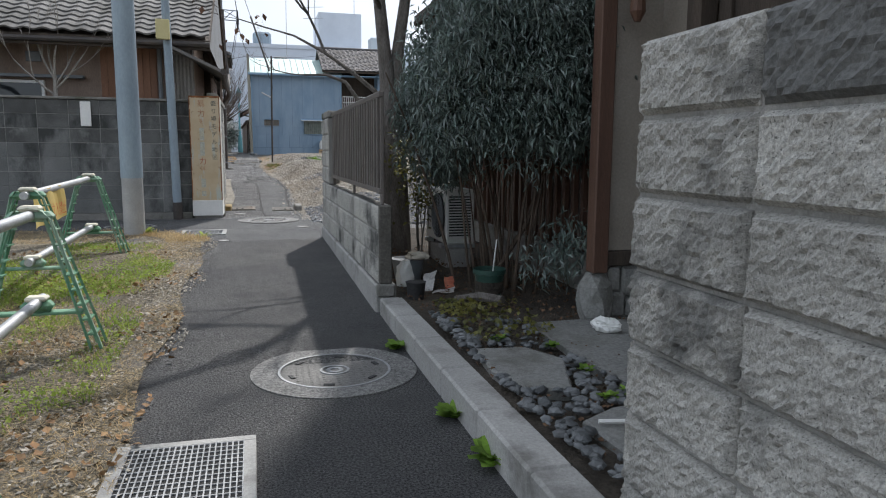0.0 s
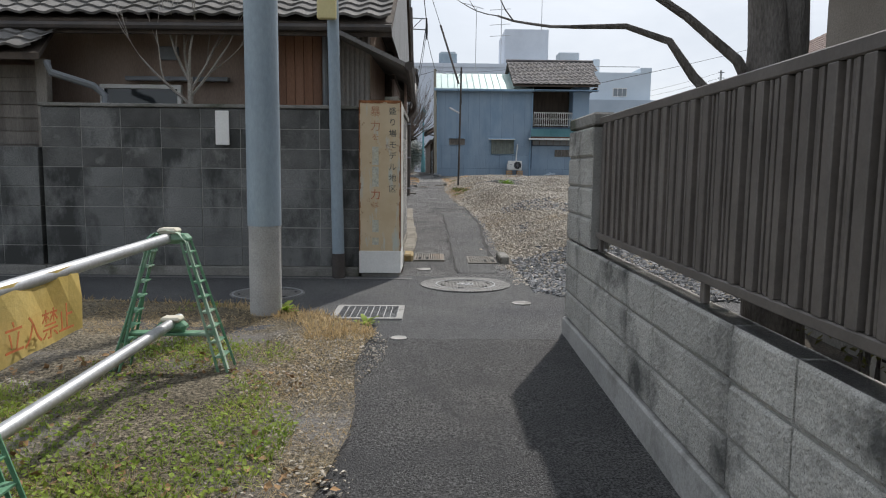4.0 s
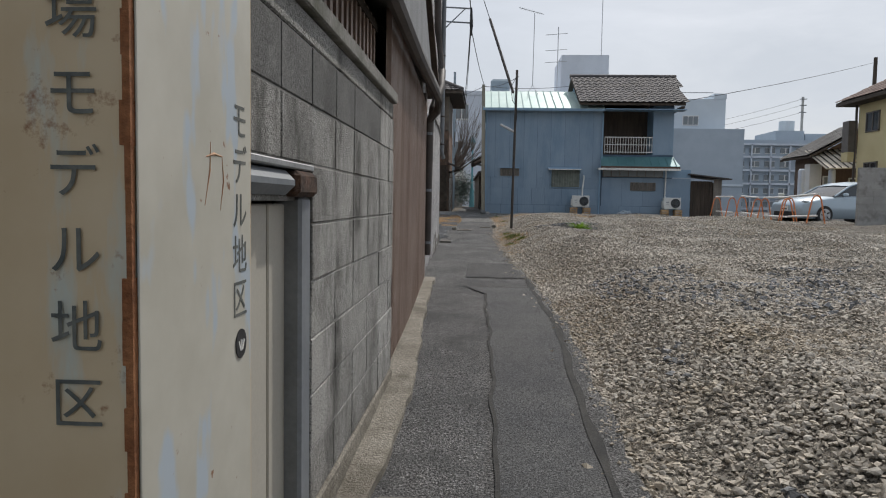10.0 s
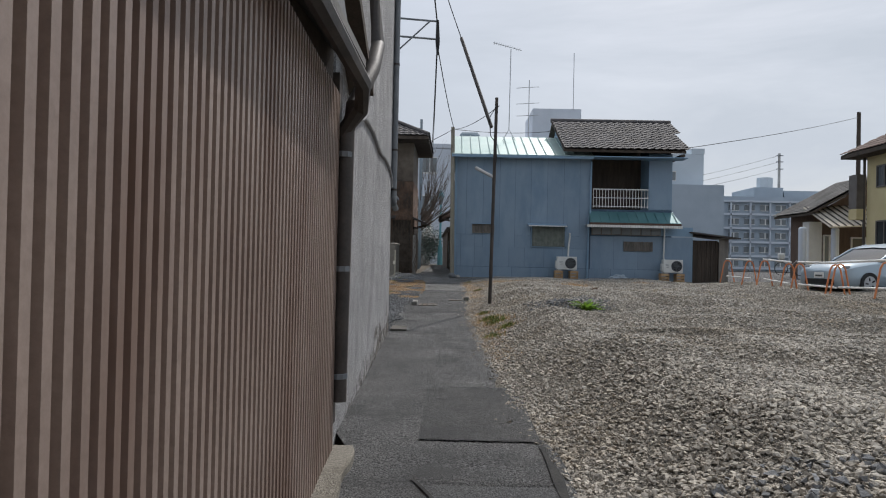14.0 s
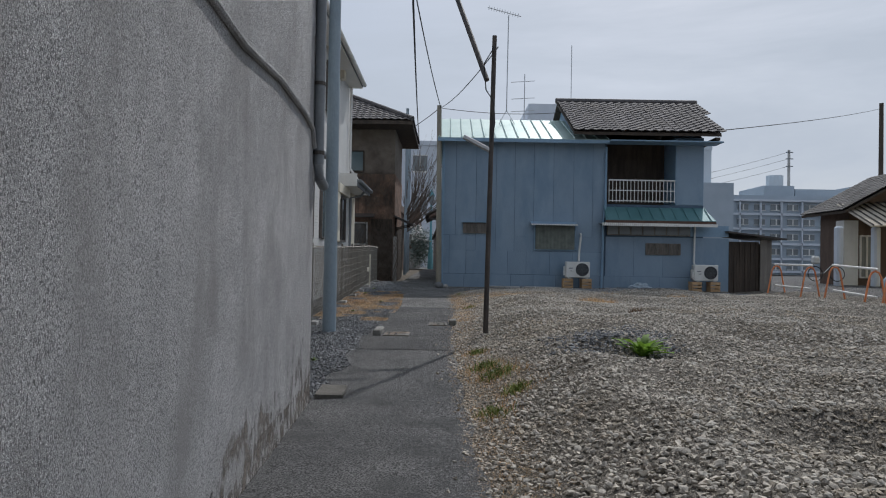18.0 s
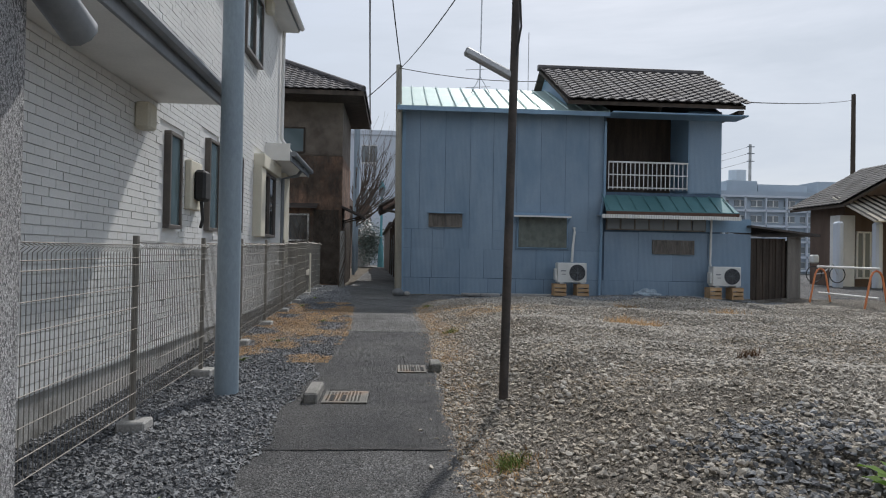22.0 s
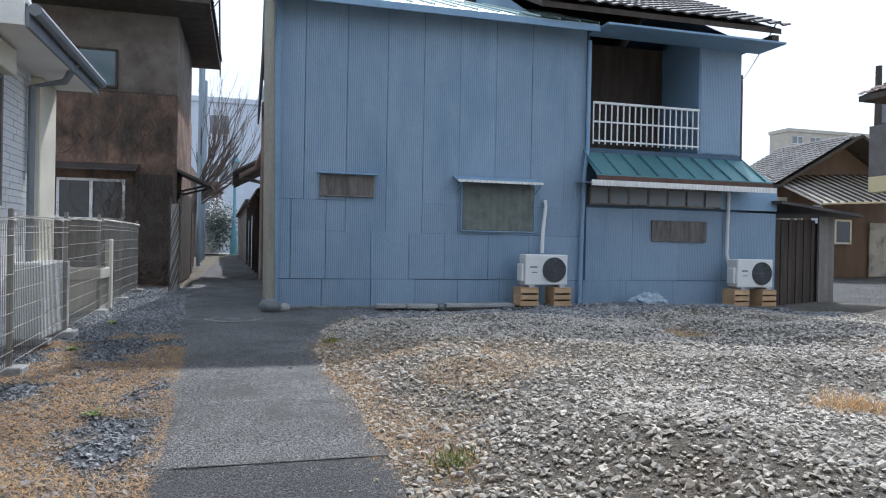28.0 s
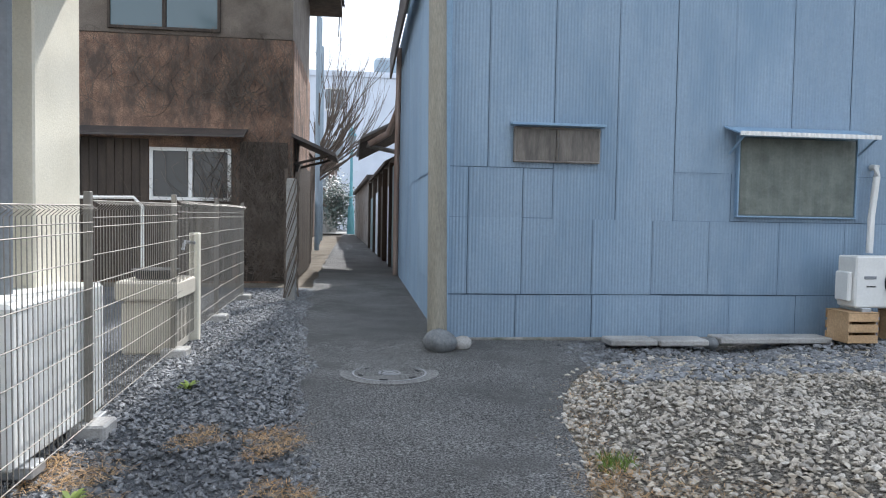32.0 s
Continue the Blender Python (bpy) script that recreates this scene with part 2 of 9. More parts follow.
WOOD_GREY = mk("grey_weathered_wood", (0.14, 0.125, 0.11), (0.24, 0.22, 0.195), 0.85, 1.2, 30, 0.5, stretch=(5, 5, 0.5), grain=0.3, rnd=0.15)
CRATE = mk("crate_wood", (0.42, 0.27, 0.14), (0.55, 0.37, 0.21), 0.7, 3, 40, 0.2, grain=0.2, rnd=0.12)
IVY_BRICK = mk("vine_stained_brown_wall", (0.19, 0.115, 0.08), (0.31, 0.195, 0.135), 0.9, 5.0, 45, 0.6, grain=0.45, crisp=0.13, stain=(0.10, 0.075, 0.06), stain_scale=2.2,
               stain_stretch=(1.5, 1.5, 0.6), stain_lo=0.45, stain_hi=0.62)
DARK_PAINT = mk("dark_rusty_metal", (0.045, 0.04, 0.038), (0.085, 0.07, 0.06), 0.6, 3, 40, 0.1, grain=0.2)
STEEL_POLE = mk("blue_grey_painted_steel", (0.24, 0.30, 0.35), (0.30, 0.365, 0.41), 0.45, 2, 40, 0.04, grain=0.1, stretch=(1, 1, 0.4))
GALV = mk("galvanised_steel", (0.42, 0.43, 0.44), (0.55, 0.56, 0.57), 0.4, 4, 50, 0.05, metal=0.6, grain=0.15)
POLE_CONC = mk("pole_concrete", (0.33, 0.325, 0.31), (0.43, 0.42, 0.40), 0.85, 2, 70, 0.25, grain=0.2)
WHITE_PLASTIC = mk("off_white_plastic", (0.66, 0.66, 0.63), (0.72, 0.72, 0.69), 0.45, 3, 40, 0.02, grain=0.05)
WHITE_PAINT = mk("white_paint", (0.72, 0.71, 0.68), (0.80, 0.79, 0.76), 0.6, 2, 50, 0.05, grain=0.06)
GREY_PLASTIC = mk("grey_plastic", (0.17, 0.185, 0.20), (0.22, 0.235, 0.25), 0.5, 3, 40, 0.03, grain=0.1)
BLACK = mk("black_rubber", (0.02, 0.02, 0.022), (0.035, 0.035, 0.035), 0.7, 5, 40, 0.1)
SIDING = mk("white_tile_siding", (0.66, 0.66, 0.645), (0.74, 0.74, 0.72), 0.6, 1.2, 60, 0.15, grain=0.06, rnd=0.05)
CREAM = mk("cream_siding", (0.60, 0.56, 0.45), (0.68, 0.64, 0.53), 0.7, 1.5, 60, 0.15, grain=0.08)
YELLOW_WALL = mk("yellow_render", (0.62, 0.52, 0.29), (0.68, 0.58, 0.34), 0.85, 0.8, 60, 0.2, grain=0.08)
BEIGE_WALL = mk("beige_render", (0.46, 0.42, 0.35), (0.54, 0.50, 0.42), 0.85, 0.8, 60, 0.2, grain=0.1)
# Tone lifted to put some haze on the far office block.
GREY_WALL = mk("pale_grey_render", (0.58, 0.62, 0.68), (0.65, 0.69, 0.75), 0.85, 0.5, 40, 0.1, grain=0.06)
HOUSE_BOARD = mk("aged_brown_boards", (0.25, 0.185, 0.145), (0.34, 0.26, 0.21), 0.8, 1.0, 30, 0.2, stretch=(3, 3, 0.6), grain=0.2)
BOARD_RED = mk("orange_brown_boards", (0.22, 0.11, 0.065), (0.30, 0.16, 0.10), 0.7, 1.2, 30, 0.25, stretch=(5, 5, 0.5), grain=0.25, rnd=0.15)
BROWN_WALL = mk("brown_board_wall", (0.11, 0.075, 0.058), (0.155, 0.108, 0.083), 0.8, 1.0, 30, 0.2, stretch=(3, 3, 0.6), grain=0.2)
ORANGE = mk("orange_painted_pipe", (0.62, 0.20, 0.075), (0.68, 0.26, 0.11), 0.45, 4, 40, 0.05, grain=0.15)
BARRIER_GREEN = mk("green_plastic", (0.10, 0.25, 0.15), (0.17, 0.33, 0.21), 0.55, 4, 40, 0.1, grain=0.15, stain=(0.33, 0.42, 0.33), stain_scale=3.0)
BARRIER_PALE = mk("faded_pale_green_plastic", (0.30, 0.42, 0.32), (0.42, 0.52, 0.42), 0.6, 5, 40, 0.1, grain=0.12)
YELLOW_CLOTH = mk("faded_yellow_vinyl", (0.60, 0.44, 0.12), (0.68, 0.53, 0.20), 0.7, 3, 40, 0.1, grain=0.08)
YELLOW_BOX = mk("yellow_plastic", (0.58, 0.50, 0.24), (0.62, 0.54, 0.28), 0.5, 3, 40, 0.02, grain=0.05)
STEM = mk("brown_stem", (0.07, 0.052, 0.039), (0.12, 0.09, 0.067), 0.9, 5, 40, 0.4, stretch=(3, 3, 0.7), grain=0.3)
BARK = mk("bark", (0.12, 0.108, 0.096), (0.21, 0.19, 0.172), 0.9, 5, 40, 0.6, stretch=(3, 3, 0.7), grain=0.35, depth=0.02)
PALE_TWIG = mk("pale_bare_twig", (0.28, 0.255, 0.225), (0.38, 0.35, 0.31), 0.9, 5, 40, 0.2, grain=0.2)
TWIG = mk("bare_twig", (0.10, 0.08, 0.065), (0.16, 0.13, 0.105), 0.9, 5, 40, 0.2, grain=0.2)
LEAF = mk("dark_green_leaf", (0.08, 0.118, 0.10), (0.14, 0.18, 0.158), 0.36, 3, 30, 0.05, island=0.45, spec=0.95)
LEAF_OLIVE = mk("olive_leaf", (0.09, 0.10, 0.03), (0.22, 0.20, 0.05), 0.5, 3, 30, 0.05, island=0.35)
STONE_DARK = mk("dark_river_pebble", (0.07, 0.075, 0.078), (0.14, 0.147, 0.15), 0.55, 4, 40, 0.1, island=0.35)
# Darker copy of the house blue; paints shade into the gaps between panels.
BLUE_SEAM_SHADE = mk("seam_shade_blue", (0.07, 0.11, 0.16), (0.09, 0.14, 0.20), 0.8, 1.5, 40, 0.05, grain=0.1)
SLAB = mk("flagstone", (0.19, 0.19, 0.18), (0.27, 0.27, 0.255), 0.85, 2.0, 50, 0.5, grain=0.3, rnd=0.12, stain=(0.10, 0.095, 0.08), stain_scale=2)
IRON = mk("cast_iron", (0.13, 0.127, 0.12), (0.18, 0.175, 0.165), 0.75, 3, 60, 0.4, grain=0.35, metal=0.1)
BLOCK_DIRTY = mk("dirty_dark_concrete", (0.085, 0.08, 0.07), (0.14, 0.13, 0.115), 0.95, 3, 60, 0.5, grain=0.3)
RING_CONC = mk("worn_ring_concrete", (0.17, 0.167, 0.16), (0.24, 0.235, 0.225), 0.9, 2, 70, 0.6, grain=0.5, crisp=0.13)
KERB_CONC = mk("dirty_beige_concrete", (0.22, 0.20, 0.165), (0.31, 0.285, 0.24), 0.9, 2.2, 60, 0.7, grain=0.35, crisp=0.14, stain=(0.13, 0.115, 0.09), stain_scale=1.6)
COVER = mk("drain_cover_concrete", (0.145, 0.138, 0.123), (0.21, 0.198, 0.175), 0.85, 3, 70, 0.4, grain=0.25, stain=(0.22, 0.15, 0.10), stain_scale=3)
# Near-black colour painted in for the shade inside drain openings.
VOID_SHADE = mk("painted_void_shade", (0.012, 0.012, 0.013), (0.02, 0.02, 0.02), 0.9, 2, 20, 0)
SIGN_RED = mk("worn_red_paint", (0.40, 0.17, 0.10), (0.48, 0.33, 0.20), 0.8, 14, 60, 0)
RED_INK = mk("faded_red_paint", (0.38, 0.10, 0.06), (0.46, 0.18, 0.11), 0.8, 14, 60, 0)
DARK_INK = mk("faded_dark_green_paint", (0.07, 0.08, 0.078), (0.15, 0.155, 0.14), 0.8, 14, 60, 0)
ORANGE_INK = mk("orange_print", (0.60, 0.16, 0.05), (0.66, 0.22, 0.08), 0.7, 6, 30, 0)
BROWN_PLASTER = mk("beige_clay_plaster", (0.25, 0.22, 0.185), (0.31, 0.275, 0.235), 0.9, 1.5, 60, 0.3, grain=0.12)
CURTAIN = mk("grey_green_curtain", (0.10, 0.115, 0.10), (0.16, 0.18, 0.155), 0.5, 6, 40, 0.2, grain=0.1)
POLY = mk("ribbed_polycarbonate", (0.075, 0.068, 0.058), (0.17, 0.15, 0.13), 0.5, 5, 30, 0.05, grain=0.2, stretch=(3, 3, 0.5))
GATE_PAINT = mk("beige_gate_paint", (0.42, 0.395, 0.34), (0.46, 0.435, 0.375), 0.6, 1.5, 60, 0.03, grain=0.05)
CAR_PAINT = mk("pale_blue_car_paint", (0.42, 0.50, 0.56), (0.44, 0.52, 0.58), 0.22, 1, 40, 0.0, grain=0.02, metal=0.3)


def let_through(m, k):
    """Thin leaves and blades pass part of the light that falls on their other side."""
    nt = m.node_tree
    b = nt.nodes["Principled BSDF"]
    src = b.inputs["Base Color"].links[0].from_socket
    tr = nt.nodes.new("ShaderNodeBsdfTranslucent")
    nt.links.new(src, tr.inputs["Color"])
    mx = nt.nodes.new("ShaderNodeMixShader")
    mx.inputs[0].default_value = k
    nt.links.new(b.outputs[0], mx.inputs[1])
    nt.links.new(tr.outputs[0], mx.inputs[2])
    nt.links.new(mx.outputs[0], nt.nodes["Material Output"].inputs["Surface"])


def worn_through(m, scale, lo, hi, stretch=(1, 1, 1)):
    """Paint or dirt that covers only in patches."""
    nt = m.node_tree
    tr = nt.nodes.new("ShaderNodeBsdfTransparent")
    mx = nt.nodes.new("ShaderNodeMixShader")
    nt.links.new(noise_tex(nt, position(nt, stretch), scale, 8.0, 0.7, lo, hi), mx.inputs[0])
    nt.links.new(tr.outputs[0], mx.inputs[1])
    nt.links.new(nt.nodes["Principled BSDF"].outputs[0], mx.inputs[2])
    nt.links.new(mx.outputs[0], nt.nodes["Material Output"].inputs["Surface"])


for leafy, share in ((LEAF, 0.15), (LEAF_OLIVE, 0.4), (GRASS, 0.45), (WEED, 0.4), (STRAW, 0.3), (STRAW_ORANGE, 0.3)):
    let_through(leafy, share)


def glass_mat(name, tint, rough=0.06):
    m, nt, b = shader(name, rough, 0.0, 0.6)
    b.inputs["Base Color"].default_value = (*tint, 1)
    return m


GLASS_DARK = glass_mat("dark_window_glass", (0.03, 0.036, 0.04))
GLASS_GREY = glass_mat("frosted_window_glass", (0.20, 0.22, 0.23), 0.35)
GLASS_TEAL = glass_mat("grey_green_glass", (0.10, 0.14, 0.15), 0.08)


def sign_mat():
    m, nt, b = shader("rusty_cream_sheet", 0.55, 0.0)
    vec = position(nt)
    col = mixed(nt, noise_tex(nt, vec, 2.0), (0.52, 0.40, 0.25), (0.62, 0.51, 0.35))
    col = mixed(nt, noise_tex(nt, position(nt, (5, 5, 1.2)), 1.7, 5, 0.6, 0.56, 0.66), col, (0.50, 0.52, 0.46))
    col = mixed(nt, noise_tex(nt, vec, 9.0, 6, 0.7, 0.60, 0.70), col, (0.22, 0.085, 0.035))
    nt.links.new(col, b.inputs["Base Color"])
    return m


def sign_side_mat():
    m, nt, b = shader("peeling_cream_sheet", 0.55, 0.0)
    col = mixed(nt, noise_tex(nt, position(nt), 3.0), (0.46, 0.44, 0.37), (0.56, 0.54, 0.47))
    col = mixed(nt, noise_tex(nt, position(nt, (3, 3, 1.0)), 3.2, 3, 0.5, 0.57, 0.63), col, (0.44, 0.50, 0.55))
    col = mixed(nt, noise_tex(nt, position(nt), 16.0, 4, 0.6, 0.68, 0.72), col, (0.24, 0.12, 0.06))
    nt.links.new(col, b.inputs["Base Color"])
    return m


ASPHALT_PALE = mk("worn_pale_asphalt", (0.135, 0.132, 0.128), (0.20, 0.196, 0.19), 0.9, 1.6, 60, 0.5, grain=0.5, crisp=0.12, stain=(0.27, 0.265, 0.25), stain_scale=1.1, stain_stretch=(2.5, 0.5, 1), stain_lo=0.56, stain_hi=0.7)
GALV_DULL = mk("dull_galvanised_steel", (0.26, 0.265, 0.27), (0.36, 0.365, 0.37), 0.6, 4, 50, 0.05, metal=0.4, grain=0.2)
SIGN_SIDE = sign_side_mat()
SIGN = sign_mat()
RUST = mk("rust", (0.20, 0.075, 0.03), (0.32, 0.14, 0.06), 0.9, 8, 60, 0.4, grain=0.3)
# ---- mesh tools ----


def link(name, bm, material, parent=None, label="", smooth=False):
    me = bpy.data.meshes.new(name)
    bm.normal_update()
    bm.to_mesh(me)
    bm.free()
    me.materials.append(material)
    if smooth:
        me.polygons.foreach_set("use_smooth", [True] * len(me.polygons))
        me.set_sharp_from_angle(angle=radians(40))
    ob = new(name, me)
    if parent is not None:
        ob.parent = parent
    if label:
        ob["label"] = label
    return ob


def base_of(ob):
    """The world place of a thing, part or sub-part, all of which are only shifted."""
    p = Vector((0, 0, 0))
    while ob is not None:
        p += ob.location
        ob = ob.parent
    return p


def part(name, bm, material, parent, label="", smooth=False):
    """One mesh under a thing or a part; bm is in world places."""
    bmesh.ops.translate(bm, verts=bm.verts, vec=-base_of(parent))
    return link(name, bm, material, parent, label, smooth)


def shared(name, mesh, parent, where):
    """A piece on shared mesh data, at a world place or pose."""
    ob = new(name, mesh)
    ob.parent = parent
    m = where if isinstance(where, Matrix) else Matrix.Translation(where)
    ob.matrix_basis = Matrix.Translation(-base_of(parent)) @ m
    return ob


def thing(name, at, label, category, group="", kind=""):
    ob = new(name)
    ob.empty_display_size = 0.1
    ob.location = at
    return tagged(ob, label, category, group, kind)


def solid(name, bm, material, label, category="", group="", kind="", smooth=False):
    """A top-level thing of one mesh."""
    return tagged(link(name, bm, material, None, "", smooth), label, category, group, kind)


def box(bm, x0, x1, y0, y1, z0, z1, bevel=0.0, m=None):
    vs = [bm.verts.new((x, y, z)) for x in (x0, x1) for y in (y0, y1) for z in (z0, z1)]
    fs = [bm.faces.new([vs[i] for i in f]) for f in ((0, 1, 3, 2), (4, 6, 7, 5), (0, 4, 5, 1), (2, 3, 7, 6), (0, 2, 6, 4), (1, 5, 7, 3))]
    made = list(vs)
    if bevel > 0:
        es = list({e for f in fs for e in f.edges})
        r = bmesh.ops.bevel(bm, geom=es, offset=bevel, segments=1, affect="EDGES")
        made = list({v for f in r["faces"] for v in f.verts} | {v for v in vs if v.is_valid})
    if m is not None:
        bmesh.ops.transform(bm, matrix=m, verts=made)
    return made


def bbox(*a, **k):
    bm = bmesh.new()
    box(bm, *a, **k)
    return bm


def tube(bm, pts, r, n=10, cap=True):
    """A round bar along points; r is one radius or one for each point."""
    pts = [Vector(p) for p in pts]
    rs = r if isinstance(r, (list, tuple)) else [r] * len(pts)
    rings, up = [], None
    for i, p in enumerate(pts):
        d = (pts[min(i + 1, len(pts) - 1)] - pts[max(i - 1, 0)]).normalized()
        a = Vector((0, 0, 1)) if abs(d.z) < 0.9 else Vector((1, 0, 0))
        s = d.cross(a).normalized()
        if up is not None and s.dot(up) < 0:
            s = -s
        up = s
        t = d.cross(s)
        rings.append([bm.verts.new(p + rs[i] * (math.cos(k * math.tau / n) * s + math.sin(k * math.tau / n) * t)) for k in range(n)])
    for a, b in zip(rings, rings[1:]):
        for k in range(n):
            bm.faces.new((a[k], a[(k + 1) % n], b[(k + 1) % n], b[k]))
    if cap and n > 2:
        bm.faces.new(rings[0][::-1])
        bm.faces.new(rings[-1])


def btube(pts, r, n=10):
    bm = bmesh.new()
    tube(bm, pts, r, n)
    return bm


def disc(bm, x, y, z0, z1, r, n=32, inner=0.0):
    """An upright round plate, or a ring."""
    def ring(rad, z):
        return [bm.verts.new((x + rad * math.cos(k * math.tau / n), y + rad * math.sin(k * math.tau / n), z)) for k in range(n)]
    a, b = ring(r, z0), ring(r, z1)
    if inner:
        c, d = ring(inner, z0), ring(inner, z1)
    for k in range(n):
        j = (k + 1) % n
        bm.faces.new((a[k], a[j], b[j], b[k]))
        if inner:
            bm.faces.new((d[k], d[j], c[j], c[k]))
            bm.faces.new((b[k], b[j], d[j], d[k]))
    if not inner:
        bm.faces.new(b)


def poly(bm, pts, z0=None, thick=0.0):
    """A flat polygon, as a slab of that thickness below it when thick is given."""
    top = [bm.verts.new(p) for p in pts]
    bm.faces.new(top)
    if thick:
        low = [bm.verts.new((p[0], p[1], p[2] - thick)) for p in pts]
        n = len(pts)
        for k in range(n):
            bm.faces.new((top[k], low[k], low[(k + 1) % n], top[(k + 1) % n]))
        bm.faces.new(low[::-1])


def ribbed(a, b, z0, z1, pitch, amp, out, thick=0.0, flat=0.0, slope=0.0):
    """An upright corrugated sheet from a to b (x, y), its waves standing out along out; slope raises the top along the run."""
    bm = bmesh.new()
    a, b, out = Vector((*a, 0)), Vector((*b, 0)), Vector((*out, 0)).normalized()
    run = (b - a).length
    n = max(2, int(run / pitch * 4))
    prev = None
    for i in range(n + 1):
        s = i / n
        ph = (s * run / pitch) % 1.0
        if flat:
            w = 1.0 if ph < flat else 0.0
        else:
            w = 0.5 - 0.5 * math.cos(ph * math.tau)
        p = a.lerp(b, s) + out * (w * amp)
        cur = (bm.verts.new((p.x, p.y, z0)), bm.verts.new((p.x, p.y, z1 + slope * s * run)))
        if prev:
            bm.faces.new((prev[0], cur[0], cur[1], prev[1]))
        prev = cur
    return bm


def rib_sheet(a, b, z0, z1, pitch, amp, out):
    """An upright sheet pressed into square-shouldered ribs."""
    bm = bmesh.new()
    a, b, out = Vector((*a, 0)), Vector((*b, 0)), Vector((*out, 0)).normalized()
    run = (b - a).length
    prev = None
    for i in range(max(1, round(run / pitch))):
        for f, w in ((0.0, 0.0), (0.34, 0.0), (0.42, 1.0), (0.88, 1.0), (0.96, 0.0)):
            p = a + (b - a) * min(1.0, (i + f) * pitch / run) + out * (w * amp)
            cur = (bm.verts.new((p.x, p.y, z0)), bm.verts.new((p.x, p.y, z1)))
            if prev:
                bm.faces.new((prev[0], cur[0], cur[1], prev[1]))
            prev = cur
    return bm


def lerp_table(table, v):
    for (a, fa), (b, fb) in zip(table, table[1:]):
        if v <= b:
            u = max(0.0, (v - a) / (b - a))
            return fa + (fb - fa) * u
    return table[-1][1]


def smooth01(u):
    u = min(1.0, max(0.0, u))
    return u * u * (3 - 2 * u)


# heights along the walk: the path, the gravel lot, and the path's two edges
PATH_Z = [(-50, 0.0), (4, 0.0), (8, 0.08), (10, 0.115), (12, 0.145), (13.7, 0.18), (20, 0.40), (25, 0.52), (31, 0.68), (35, 0.80), (40.9, 0.95), (42, 0.97), (60, 1.0), (3000, 1.0)]
LOT_Z = [(10.5, 0.12), (12, 0.25), (14, 0.48), (18, 0.70), (21, 0.78), (25, 0.86), (29, 0.97), (31, 1.02), (36, 1.05), (40.6, 1.03), (41.3, 0.99), (41.8, 0.965)]
LEFT_X = [(-20, -0.62), (9.6, -0.62), (12.0, -0.45), (20.3, -0.55), (20.8, -0.78), (26, -0.9), (30, -1.02), (35, -0.85), (40, -1.08), (44, -1.4), (60, -1.6), (90, -1.8)]
RIGHT_X = [(-20, 0.9), (9.4, 0.9), (11.4, 0.80), (13.4, 0.80), (17.5, 0.86), (20, 0.76), (22, 0.60), (25, 0.45), (30, 0.31), (35, 0.42), (36.2, 0.41), (37.6, 0.30), (38.6, 0.33), (39.5, 0.48), (40.4, 0.74), (40.9, 1.1), (41.3, 1.6), (42.1, 1.7), (42.3, 0.1), (60, 0.05), (90, 0.0)]


def gz(y):
    return lerp_table(PATH_Z, y)


def lot_z(x, y):
    edge = lerp_table(RIGHT_X, y)
    rise = smooth01((x - edge) / 1.25)
    base, top = gz(y) - 0.015, lerp_table(LOT_Z, y)
    z = base + (top - base) * rise
    z += rise * 0.13 * noise.noise((x * 0.55, y * 0.45, 3.0)) + rise * 0.055 * noise.noise((x * 1.4, y * 1.4, 7.0))
    d = math.hypot((x - 2.75) / 0.75, (y - 24.45) / 0.8)
    z -= 0.26 * max(0.0, 1 - d * d) if d < 1 else 0.0
    d = math.hypot((x - 1.95) / 0.95, (y - 27.55) / 0.6)
    z -= 0.13 * max(0.0, 1 - d * d) if d < 1 else 0.0
    z += 0.12 * math.exp(-((x - 2.2) / 1.2) ** 2 - ((y - 22.6) / 1.1) ** 2)
    return z


def grid_sheet(xs, ys, zf, inside=None):
    bm = bmesh.new()
    vs = {}
    for i, x in enumerate(xs):
        for j, y in enumerate(ys):
            vs[i, j] = bm.verts.new((x, y, zf(x, y)))
    for i in range(len(xs) - 1):
        for j in range(len(ys) - 1):
            if inside is None or inside((xs[i] + xs[i + 1]) / 2, (ys[j] + ys[j + 1]) / 2):
                bm.faces.new((vs[i, j], vs[i + 1, j], vs[i + 1, j + 1], vs[i, j + 1]))
    bmesh.ops.delete(bm, geom=[v for v in bm.verts if not v.link_faces], context="VERTS")
    return bm


def strip_sheet(ys, left, right, zf, cols=6, lift=0.0):
    """A ribbon of ground between two edges given by y."""
    bm = bmesh.new()
    prev = None
    for y in ys:
        l, r = left(y), right(y)
        row = [bm.verts.new((l + (r - l) * k / cols, y, zf(l + (r - l) * k / cols, y) + lift)) for k in range(cols + 1)]
        if prev:
            for k in range(cols):
                bm.faces.new((prev[k], prev[k + 1], row[k + 1], row[k]))
        prev = row
    return bm


def span(a, b, step):
    n = max(1, round((b - a) / step))
    return [a + (b - a) * i / n for i in range(n + 1)]


